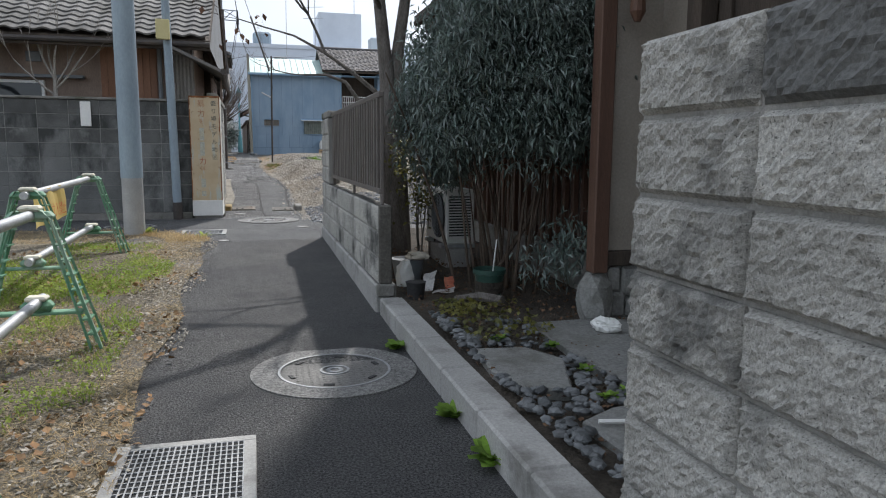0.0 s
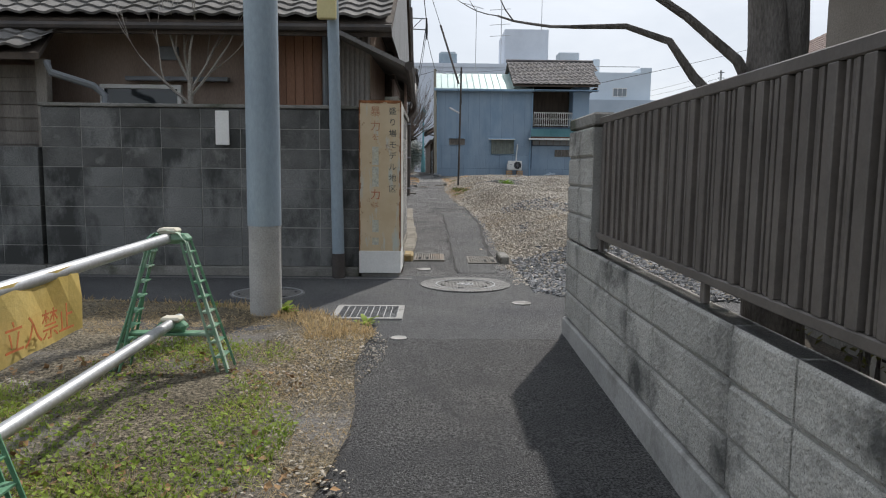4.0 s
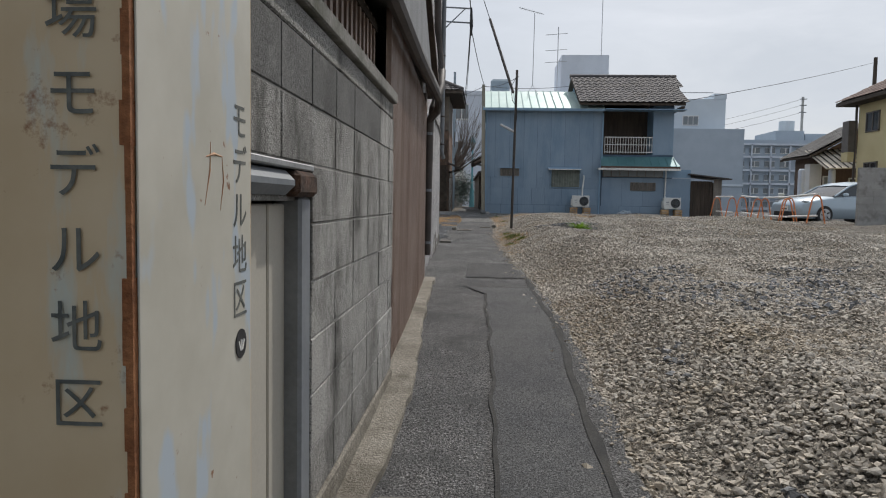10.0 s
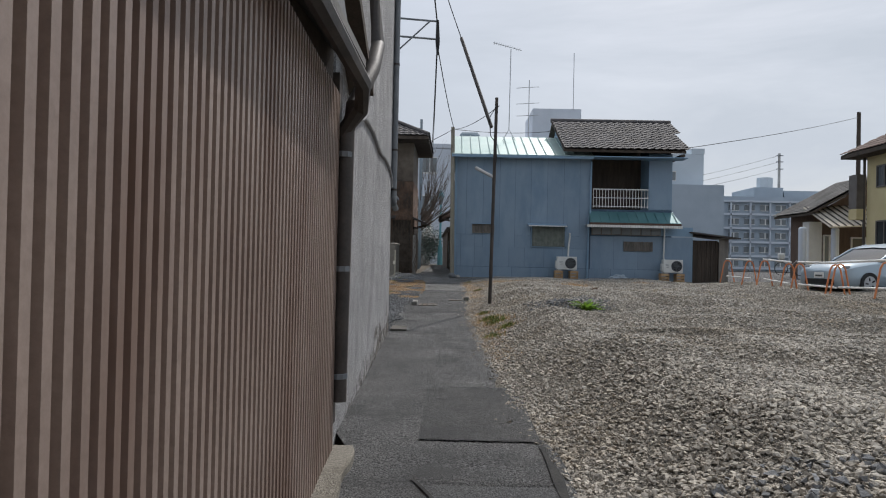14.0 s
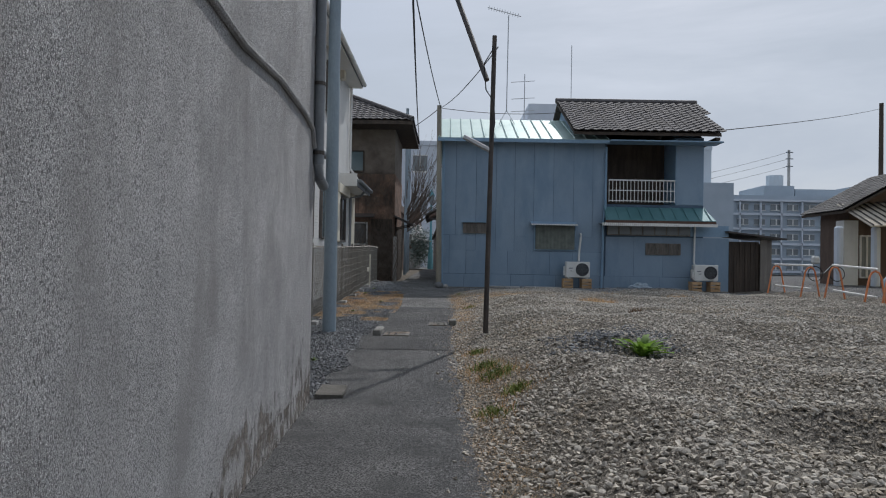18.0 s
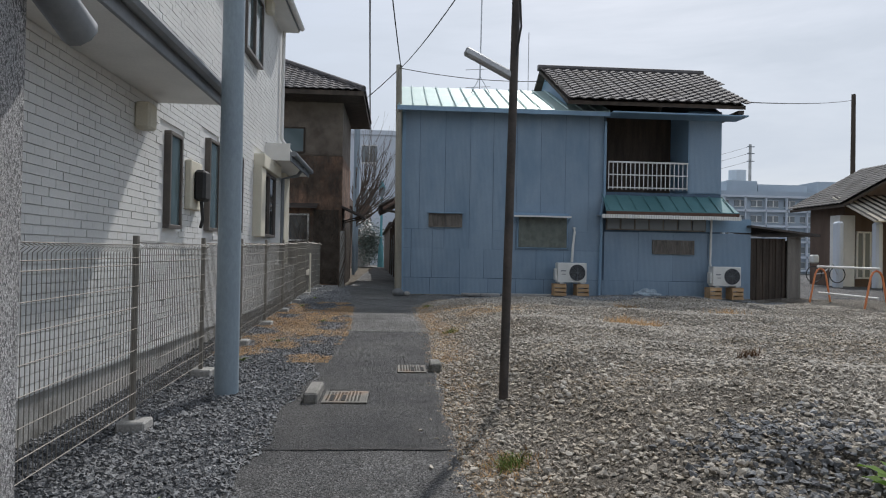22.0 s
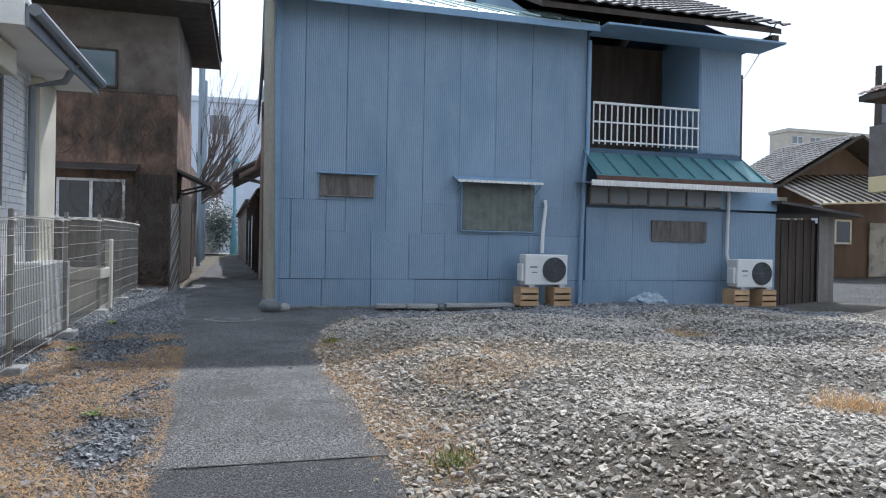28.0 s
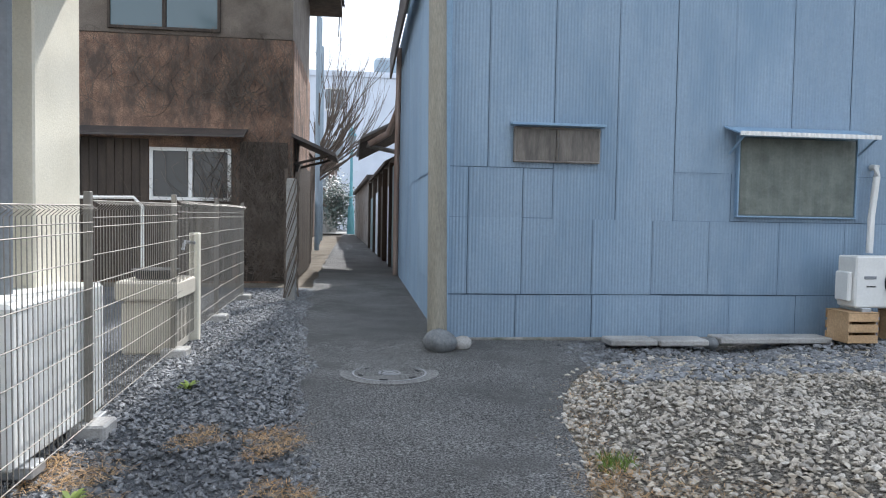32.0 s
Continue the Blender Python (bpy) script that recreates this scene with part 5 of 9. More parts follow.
def white_house():
    h = thing("white_house", (-5.0, 33.5, 0.7), "white tile-sided modern two-storey house", "house")
    X = -2.46
    part("wall", bbox(-9.0, X - 0.02, 27.3, 39.3, 0.95, 6.5), SIDING, h)
    part("footing", bbox(-8.98, X - 0.03, 27.32, 39.28, 0.4, 0.95), CONCRETE, h)
    rows, rnd = [], random.Random(2)
    holes = [(32.05, 32.55, 2.12, 3.2), (33.6, 34.15, 2.15, 3.38), (35.0, 35.58, 2.18, 3.4), (36.55, 38.4, 2.2, 3.65)]
    z, j = 0.97, 0
    while z < 6.4:
        y = 27.3 + (0.1 if j % 2 else 0.0)
        while y < 39.25:
            y1 = min(y + 0.2, 39.3)
            if not any(a < y1 and y < b and c < z + 0.06 and z < d for a, b, c, d in holes):
                rows.append((X - 0.02, X + rnd.uniform(-0.002, 0.003), y + 0.003, y1 - 0.003, z + 0.003, z + 0.062))
            y += 0.2
        z, j = z + 0.065, j + 1
    sid = boxes("siding_tiles", rows, SIDING, h)
    sid["kind"] = "stuff"
    for y0, y1, z0, z1 in ((32.1, 32.52, 2.16, 3.16), (33.63, 34.12, 2.19, 3.34), (35.02, 35.55, 2.22, 3.36)):
        window(h, y0, y1, z0, z1, X, GLASS_TEAL, FENCE_BROWN, 1, 0.05, t=0.04, axis="y")
    bay = window(h, 36.95, 38.25, 2.22, 3.35, X, GLASS_DARK, FENCE_BROWN, 2, 0.08, t=0.045, axis="y")
    part("shutter_box", bbox(X - 0.02, X + 0.16, 36.6, 38.32, 3.36, 3.585, 0.01), CREAM, bay, "cream shutter box")
    part("shutter_case", bbox(X - 0.02, X + 0.13, 36.57, 36.93, 2.2, 3.36, 0.01), CREAM, bay)
    for y0, y1, z0, z1 in ((35.4, 36.7, 5.0, 6.1), (30.5, 31.7, 4.7, 5.9)):
        window(h, y0, y1, z0, z1, X, GLASS_TEAL, FENCE_BROWN, 2, 0.09, t=0.05, axis="y")
    # ground-floor roof overhang, porch canopy, pillar, main eave
    for name, y0, y1, zz, out in (("soffit", 27.0, 31.85, 3.38, 0.6), ("porch_canopy", 37.5, 40.1, 3.60, 0.44)):
        bm = bmesh.new()
        poly(bm, [(X - 0.6, y0, zz + 0.52), (X - 0.6, y1, zz + 0.52), (X + out + 0.02, y1, zz + 0.16), (X + out + 0.02, y0, zz + 0.16)][::-1], thick=0.03)
        part(name + "_roof", bm, GREY_PLASTIC, h)
        part(name, bbox(X - 0.6, X + out, y0, y1, zz, zz + 0.03), WHITE_PAINT, h)
        part("fascia", bbox(X + out, X + out + 0.03, y0, y1, zz - 0.02, zz + 0.15, 0.004), GREY_PLASTIC, h)
        part("end_board", bbox(X - 0.58, X + out, y0 - 0.02, y0, zz - 0.01, zz + 0.3), WHITE_PAINT, h)
        part("gutter", btube([(X + out + 0.07, y0, zz + 0.12), (X + out + 0.07, y1, zz + 0.10)], 0.05, 8), GREY_PLASTIC, h, "", True)
    part("pillar", bbox(-2.80, -2.40, 39.45, 40.05, 0.9, 3.595, 0.01), CREAM, h, "cream porch pillar")
    part("porch_wall", bbox(-9.0, -3.4, 39.31, 40.4, 0.9, 6.5), SIDING, h)
    part("downpipe", btube([(X + 0.06, 38.9, 6.5), (X + 0.06, 38.9, 4.2), (X + 0.3, 39.0, 3.86)], 0.035, 8), WHITE_PAINT, h, "", True)
    part("downpipe", btube([(X + 0.48, 39.0, 3.66), (X + 0.36, 39.1, 3.5), (X + 0.06, 39.15, 3.44), (X + 0.05, 39.15, 1.0)], 0.035, 8), GREY_PLASTIC, h, "", True)
    bm = bmesh.new()
    poly(bm, [(X - 3.2, 26.7, 8.2), (X - 3.2, 39.2, 8.2), (X + 0.36, 39.0, 6.5), (X + 0.36, 26.7, 6.5)][::-1], thick=0.12)
    part("roof", bm, GREY_PLASTIC, h, "grey slate roof")
    part("eave_soffit", bbox(X - 0.3, X + 0.34, 26.7, 39.0, 6.36, 6.39), WHITE_PAINT, h)
    part("eave_gutter", btube([(X + 0.40, 26.7, 6.47), (X + 0.40, 39.0, 6.45)], 0.055, 8), WHITE_PAINT, h, "", True)
    m = part("meter_box", bbox(X, X + 0.07, 32.75, 33.2, 2.4, 2.95, 0.01), CREAM, h, "electric meter box")
    part("meter", bbox(X + 0.071, X + 0.2, 32.85, 33.1, 2.5, 2.85, 0.03), BLACK, m)
    part("cable", btube([(X + 0.12, 33.0, 2.5), (X + 0.13, 33.04, 2.3), (X + 0.1, 33.06, 2.2)], 0.02, 6), BLACK, m)
    for yy, zz in ((31.2, 3.02), (37.2, 6.15)):
        part("vent_hood", bbox(X, X + 0.14, yy, yy + 0.2, zz, zz + 0.24, 0.02), CREAM, h)
    return h


def brown_house():
    h = thing("brown_house", (-5.0, 52, 1.0), "dilapidated brown two-storey house with dead vines", "house")
    Y = 48.4
    part("wall", bbox(-9.0, -1.91, Y, 52.4, 0.9, 5.22), IVY_BRICK, h, "vine-stained brown wall")
    part("upper_wall", bbox(-9.0, -1.93, Y - 0.02, 52.4, 5.23, 7.15), mk("dark_clay_plaster", (0.135, 0.11, 0.088), (0.20, 0.168, 0.138), 0.9, 1.5, 60, 0.3, grain=0.25, stain=(0.10, 0.082, 0.066), stain_scale=1.4), h, "dark beige plastered upper wall")
    boards = [(-6.2 + k * 0.14, -6.2 + k * 0.14 + 0.132, Y - 0.035, Y - 0.005, 0.95, 3.42) for k in range(30) if not (-4.5 < -6.2 + k * 0.14 < -2.95)]
    for b in boards:
        part("wall_board", bbox(*b, 0.003), WOOD_DARK, h)
    for k in range(10):
        part("sill_board", bbox(-4.42 + k * 0.147, -4.28 + k * 0.147, Y - 0.03, Y - 0.004, 0.95, 2.36, 0.003), WOOD_DARK, h)
    window(h, -4.36, -2.98, 2.36, 3.28, Y - 0.01, GLASS_DARK, WHITE_PAINT, 2, 0.06, t=0.06)
    window(h, -5.05, -3.17, 5.29, 6.15, Y - 0.03, GLASS_TEAL, WOOD_DARK, 2, 0.06, t=0.05)
    bm = bmesh.new()
    poly(bm, [(-6.5, Y - 0.45, 3.44), (-2.70, Y - 0.45, 3.48), (-2.70, Y, 3.64), (-6.5, Y, 3.62)], thick=0.03)
    part("porch_roof", bm, DARK_PAINT, h, "sagging dark pent roof littered with twigs")
    bm = bmesh.new()
    poly(bm, [(-1.93, Y - 0.2, 3.58), (-1.15, Y - 0.2, 3.24), (-1.15, Y + 1.3, 3.24), (-1.93, Y + 1.3, 3.58)], thick=0.06)
    part("side_awning", bm, DARK_PAINT, h)
    for k in range(2):
        part("awning_bracket", btube([(-1.91, Y + 0.1 + k * 1.0, 3.05), (-1.3, Y + 0.1 + k * 1.0, 3.22)], 0.025, 5), WOOD_DARK, h)
    for k in range(24):
        part("side_board", bbox(-1.905, -1.872, Y + 0.25 + k * 0.15, Y + 0.39 + k * 0.15, 0.95, 3.15, 0.003), WOOD_DARK, h)
    # hipped tile roof
    ez, rz = 7.15, 8.75
    e = [(-7.4, Y - 1.2), (-1.2, Y - 1.2), (-1.2, 53.2), (-7.4, 53.2)]
    bm = bmesh.new()
    ra, rb = (-4.3, 50.15), (-4.3, 50.35)
    V = [bm.verts.new((x, y, ez)) for x, y in e] + [bm.verts.new((*ra, rz)), bm.verts.new((*rb, rz))]
    U = [bm.verts.new((x, y, ez - 0.14)) for x, y in e]
    for f in ((V[0], V[1], V[4]), (V[1], V[2], V[5], V[4]), (V[2], V[3], V[5]), (V[3], V[0], V[4], V[5]), (U[3], U[2], U[1], U[0]),
              (V[0], U[0], U[1], V[1]), (V[1], U[1], U[2], V[2]), (V[2], U[2], U[3], V[3]), (V[3], U[3], U[0], V[0])):
        bm.faces.new(f)
    roof = part("roof", bm, WOOD_DARK, h, "dark glazed tile hip roof")
    tl = tile_mesh(TILE_DARK)
    run, half = 2.95, 3.1
    ln, ln2 = math.hypot(run, rz - ez), math.hypot(half, rz - ez)
    tiled(roof, tl, (-7.4, Y - 1.23, ez + 0.01), (1, 0, 0), (0, 1, (rz - ez) / run), 6.2, ln, keep=lambda a, b: b / ln < min(a / half, (6.2 - a) / half))
    tiled(roof, tl, (-1.17, Y - 1.2, ez + 0.01), (0, 1, 0), (-1, 0, (rz - ez) / half), 6.0, ln2, keep=lambda a, b: b / ln2 < min(a / 3.0, (6.0 - a) / 3.0), whole=True)
    part("hip_ridge", btube([(-1.2, Y - 1.2, ez + 0.08), (*ra, rz + 0.1)], 0.10, 8), TILE_DARK, roof)
    part("ridge", btube([(*ra, rz + 0.14), (*rb, rz + 0.14)], 0.13, 8), TILE_DARK, roof)
    # dead vines over the corner
    rnd = random.Random(8)
    vines = bmesh.new()
    for k in range(520):
        x = -1.96 - abs(rnd.gauss(0, 0.62)) if k % 3 else -1.96 - abs(rnd.gauss(0, 2.0))
        z, y = (rnd.uniform(0.95, 2.0) if k % 3 else rnd.uniform(3.8, 4.6)), Y - 0.05
        pts = [(x, y, z)]
        for q in range(rnd.randint(6, 16)):
            x += rnd.uniform(-0.22, 0.2)
            z += rnd.uniform(-0.02, 0.30)
            if z > 5.4:
                break
            pts.append((min(x, -1.93), y - rnd.uniform(0, 0.07), z))
        if len(pts) > 2:
            tube(vines, pts, [0.007 * (1 - 0.7 * i / len(pts)) for i in range(len(pts))], 3, cap=False)
    v = part("vine_tangle", vines, TWIG, h, "tangle of bare brown vines")
    v["kind"] = "stuff"
    return h


wall_left_road()
wall_alley()
wall_ribbed()
wall_plaster()
fence_wall()
near_pier()
kerb_garden()
HOUSE_LEFT = house_left()
BLUE_HOUSE, BLUE_Y = blue_house()
WHITE_HOUSE = white_house()
BROWN_HOUSE = brown_house()
shed()


def poles():
    p = thing("utility_pole", (-1.55, 10.09, 0.08), "thick utility pole sheathed in blue-grey steel over a concrete foot", "utility pole")
    part("foot", btube([(-1.55, 10.09, 0.0), (-1.55, 10.09, 0.89)], [0.134, 0.132], 24), POLE_CONC, p, "bare concrete foot", True)
    part("sheath", btube([(-1.55, 10.09, 0.875), (-1.55, 10.09, 9.5)], [0.139, 0.126], 24), STEEL_POLE, p, "", True)
    q = thing("slim_steel_pole", (-1.22, 11.9, 0.12), "slim blue-grey steel pole beside the wall", "pole")
    part("shaft", btube([(-1.175, 11.93, 0.1), (-1.26, 11.93, 5.4)], [0.068, 0.058], 16), STEEL_POLE, q, "", True)
    part("collar", btube([(-1.175, 11.93, 0.1), (-1.18, 11.93, 0.42)], [0.074, 0.072], 16), DARK_PAINT, q, "dark painted foot", True)
    part("service_box", bbox(-1.37, -1.17, 11.78, 11.855, 2.92, 3.22, 0.01), YELLOW_BOX, q, "pale yellow service box")
    r = thing("lamp_pole", (0.81, 30.5, 0.75), "thin dark leaning lamp pole standing in the gravel", "street lamp")
    part("shaft", btube([(0.80, 30.5, 0.7), (0.86, 30.45, 5.08)], [0.038, 0.033], 12), DARK_PAINT, r, "", True)
    part("lamp_head", bbox(-0.23, 0.23, -0.05, 0.05, -0.03, 0.03, 0.012, m=pose(0.64, 30.5, 3.51, 0, 27, 0)), GALV, r, "slim grey fluorescent lamp head")
    s = thing("grey_steel_pole", (-1.56, 31.05, 0.66), "slim blue-grey steel pole in the gravel strip", "pole")
    part("shaft", btube([(-1.56, 31.05, 0.6), (-1.57, 31.05, 8.8)], [0.105, 0.08], 16), STEEL_POLE, s, "", True)
    c = thing("corner_pole", (0.0, 41.85, 0.95), "pale wooden pole at the corner of the blue house", "pole")
    part("shaft", btube([(-0.02, 41.80, 0.9), (-0.10, 41.85, 6.57)], [0.09, 0.07], 14), mk("pale_pole_wood", (0.22, 0.205, 0.165), (0.29, 0.27, 0.22), 0.7, 2, 40, 0.2, stretch=(3, 3, 0.4)), c, "", True)


def sign():
    s = thing("sign_pillar", (-0.77, 12.3, 0.15), "rusty cream sheet-metal sign pillar with faded lettering", "sign")
    x0, x1, y0, y1 = -0.955, -0.495, 12.02, 12.58
    bm = bmesh.new()
    n = 14
    for face in range(4):
        c = [(x0, y0), (x1, y0), (x1, y1), (x0, y1), (x0, y0)]
        (ax, ay), (bx, by) = c[face], c[face + 1]
        g = [[bm.verts.new((ax + (bx - ax) * i / 4, ay + (by - ay) * i / 4, 0.26 + 1.84 * k / n)) for k in range(n + 1)] for i in range(5)]
        for i in range(5):
            for k in range(n + 1):
                if 0 < i < 4:
                    o = 0.003 * noise.noise((i * 2.0, k * 0.9, face * 7.0))
                    g[i][k].co.x += o if face in (1, 3) else 0
                    g[i][k].co.y += o if face in (0, 2) else 0
        for i in range(4):
            for k in range(n):
                bm.faces.new((g[i][k], g[i + 1][k], g[i + 1][k + 1], g[i][k + 1]))
    bmesh.ops.remove_doubles(bm, verts=bm.verts, dist=0.0005)
    bm.faces.new([bm.verts.new(p) for p in ((x0, y0, 2.10), (x1, y0, 2.10), (x1, y1, 2.10), (x0, y1, 2.10))])
    part("body", bm, SIGN, s)
    rnd = random.Random(3)
    for name, cx, cy in (("rust_edge", x0, y0), ("rust_edge", x1, y0)):
        e = bmesh.new()
        for k in range(24):
            z0 = 0.44 + k * 0.069
            w = rnd.uniform(0.006, 0.016)
            box(e, cx - w if cx > -0.6 else cx - 0.002, cx + 0.002 if cx > -0.6 else cx + w, cy - 0.004, cy + w, z0, z0 + 0.069)
        part(name, e, RUST, s, "rusted edge")
    e = bmesh.new()
    for k in range(12):
        box(e, x0 + k * 0.0383, x0 + (k + 1) * 0.0383, y0 - 0.004, y0 + 0.01, 2.10 - rnd.uniform(0.012, 0.03), 2.104)
    part("rust_edge", e, RUST, s)
    part("lower_band", bbox(x0 - 0.003, x1 + 0.003, y0 - 0.007, y1, 0.19, 0.44, 0.003), WHITE_PAINT, s, "repainted pale lower band")
    part("plinth", bbox(x0 + 0.02, x1 - 0.02, y0 + 0.02, y1, 0.05, 0.19), CONCRETE_DARK, s)
    part("side_sheet", bbox(x1 + 0.002, x1 + 0.006, y0 + 0.01, y1 - 0.02, 0.45, 2.08, 0.002), SIGN_SIDE, s, "peeling cream and pale blue side sheet")
    face = plane_pose((0, 0, 0), (1, 0, 0), (0, 0, 1))
    for i, ch in enumerate("盛り場モデル地区"):
        words(ch, 0.088, DARK_INK, s, Matrix.Translation((-0.585, y0 - 0.0036, 1.985 - 0.122 * i)) @ face, label="faded dark green character")
    for ch, zz, mt in (("暴", 1.955, SIGN_RED), ("力", 1.80, SIGN_RED), ("を", 1.68, SIGN_RED), ("力", 1.045, RED_INK), ("は", 0.935, SIGN_RED)):
        words(ch, 0.12 if ch in "暴力" else 0.08, mt, s, Matrix.Translation((-0.775, y0 - 0.0036, zz + 0.02)) @ face, label="faded red character")
    for zz, hh in ((1.50, 0.2), (1.27, 0.22), (0.72, 0.14), (0.55, 0.08)):
        part("worn_patch", bbox(-0.81, -0.74, y0 - 0.0026, y0 - 0.0016, zz - hh / 2, zz + hh / 2, 0.001), mk("worn_paint", (0.44, 0.46, 0.42), (0.50, 0.47, 0.36), 0.8, 9, 40, 0), s, "worn illegible paint")
    side = plane_pose((0, 0, 0), (0, 1, 0), (0, 0, 1))
    for i, ch in enumerate("モデル地区"):
        words(ch, 0.092, DARK_INK, s, Matrix.Translation((x1 + 0.0068, 12.487, 1.63 - 0.0985 * i)) @ side, label="faded side character")
    em = bmesh.new()
    disc(em, 0, 0, 0, 0.002, 0.033, 24)
    bmesh.ops.transform(em, matrix=Matrix.Translation((x1 + 0.0065, 12.49, 1.14)) @ side, verts=em.verts)
    emblem = part("emblem", em, BLACK, s, "round black stencilled mark")
    for q in (-0.5, 0.0, 0.5):
        part("mark", bbox(-0.003, 0.003, -0.014, 0.010, 0.002, 0.003, m=Matrix.Translation((x1 + 0.0065, 12.49 + 0.012 * q * 2, 1.138)) @ side @ Matrix.Rotation(-q, 4, "Z")), WHITE_PAINT, emblem)
    for pts in (((12.30, 1.545), (12.34, 1.553), (12.385, 1.55)), ((12.385, 1.55), (12.392, 1.50), (12.375, 1.44)), ((12.325, 1.575), (12.32, 1.52), (12.295, 1.45))):
        part("brush_stroke", btube([(x1 + 0.001, a, b) for a, b in pts], [0.006, 0.0075, 0.006], 5), SIGN_RED, s, "worn red brush stroke")
    return s


poles()
SIGN_PILLAR = sign()
# ---- things along the alley ----


def gate():
    g = thing("alley_gate", (-0.60, 13.0, 0.3), "small beige steel gate with a rusty lintel", "gate")
    part("door_leaf", bbox(-0.645, -0.615, 12.64, 13.08, 0.34, 1.45, 0.005), GATE_PAINT, g)
    part("door_leaf", bbox(-0.645, -0.615, 13.10, 13.30, 0.34, 1.45, 0.005), GATE_PAINT, g)
    part("post", bbox(-0.66, -0.557, 13.27, 13.40, 0.3, 1.475, 0.012), GREY_PLASTIC, g, "grey steel gate post")
    part("lintel", bbox(-0.68, -0.54, 12.60, 13.16, 1.478, 1.555, 0.03), GREY_PLASTIC, g, "grey steel lintel")
    part("lintel_end", bbox(-0.68, -0.535, 13.163, 13.415, 1.474, 1.558, 0.016), mk("dark_rust", (0.03, 0.022, 0.018), (0.10, 0.055, 0.035), 0.95, 9, 60, 0.6, grain=0.4), g, "rusted-through dark lintel end")
    part("flashing", bbox(-0.68, -0.548, 12.60, 13.41, 1.562, 1.584, 0.004), GALV_DULL, g)
    part("sill", bbox(-0.72, -0.50, 12.62, 13.42, 0.12, 0.30, 0.015), CONCRETE_DARK, g)
    part("filler", bbox(-0.69, -0.58, 12.60, 13.40, 1.46, 1.477), BLOCK_ALLEY, g, "pale mortar course")
    part("side", bbox(-0.69, -0.585, 12.60, 12.73, 0.1, 1.5), BLOCK_ALLEY, g)
    solid("yellow_kerb_stone", bbox(-0.53, -0.39, 13.18, 13.62, 0.08, 0.26, 0.02), mk("ochre_painted_concrete", (0.40, 0.27, 0.10), (0.33, 0.27, 0.17), 0.9, 6, 60, 0.4, grain=0.3), "worn ochre painted kerb block", "kerb block")


def lattice_top():
    w = thing("slat_screen", (-0.62, 14.6, 2.18), "dark upright slats above the block wall", "screen")
    for k in range(14):
        y = 13.8 + k * 0.125
        part("slat", bbox(-0.70, -0.665, y, y + 0.05, 2.175, 2.62), RIBBED_BROWN, w)
    part("rail", bbox(-0.72, -0.66, 13.75, 15.56, 2.55, 2.6), WOOD_DARK, w)


def plaster_pipes():
    p = thing("wall_conduit", (-0.80, 23.5, 2.9), "grey conduit pipe crossing the plaster wall", "pipe")
    pts = [(-0.779 - 0.026 * (y - 20.43), y, z) for y, z in ((20.45, 2.62), (21.2, 2.72), (22.2, 2.98), (23.0, 3.0), (24.0, 2.93), (24.9, 2.98), (25.8, 2.95), (26.2, 2.90), (26.3, 2.75))]
    part("pipe", btube(pts, 0.024, 8), PLASTER, p, "", True)
    q = thing("downpipe_end", (-0.88, 26.5, 2.5), "dark grey downpipe at the plaster wall's corner", "downpipe")
    part("pipe", btube([(-0.90, 26.35, 6.5), (-0.90, 26.35, 3.0), (-0.90, 26.36, 2.62), (-0.90, 26.40, 2.50), (-0.88, 26.52, 2.44)], 0.045, 10), GREY_PLASTIC, q, "", True)
    for zz in (2.7, 3.3, 4.6):
        part("clip", btube([(-0.90, 26.35, zz), (-0.90, 26.35, zz + 0.03)], 0.051, 10), DARK_PAINT, q)
    r = thing("bent_downpipe", (-0.7, 20.9, 3.2), "fat dark bent downpipe under the eave", "downpipe")
    part("pipe", btube([(-0.72, 21.6, 5.2), (-0.68, 21.4, 4.0), (-0.60, 21.2, 3.35), (-0.58, 20.75, 3.05), (-0.66, 20.40, 2.70), (-0.70, 20.37, 2.5), (-0.715, 20.36, 0.75)], 0.055, 10), DARK_PAINT, r, "", True)
    for zz in (0.9, 1.6, 2.35):
        part("clip", btube([(-0.715, 20.36, zz), (-0.715, 20.36, zz + 0.035)], 0.062, 10), GREY_PLASTIC, r, "grey pipe clip")
    b = thing("pole_bracket", (-1.0, 31.2, 6.5), "grey steel cable bracket on the slim pole", "bracket")
    part("arm", btube([(-1.57, 31.05, 6.95), (-0.42, 31.3, 6.95)], 0.022, 6), GREY_PLASTIC, b)
    part("arm", btube([(-1.57, 31.05, 6.55), (-0.47, 31.28, 6.55)], 0.022, 6), GREY_PLASTIC, b)
    part("brace", btube([(-1.57, 31.05, 5.95), (-0.60, 31.2, 6.93)], 0.018, 6), GREY_PLASTIC, b)
    part("insulator", btube([(-0.44, 31.3, 6.98), (-0.43, 31.3, 6.5), (-0.43, 31.3, 6.2)], [0.03, 0.05, 0.02], 8), BLACK, b)
    bm = bmesh.new()
    poly(bm, [(-0.92, 26.50, gz(26.6) + 0.04), (-0.68, 26.56, gz(26.6) + 0.025), (-0.70, 26.98, gz(27) + 0.03), (-0.93, 26.95, gz(27) + 0.04)], thick=0.08)
    solid("paving_slab", bm, BLOCK_DIRTY, "broken concrete slab at the wall's corner", "slab")


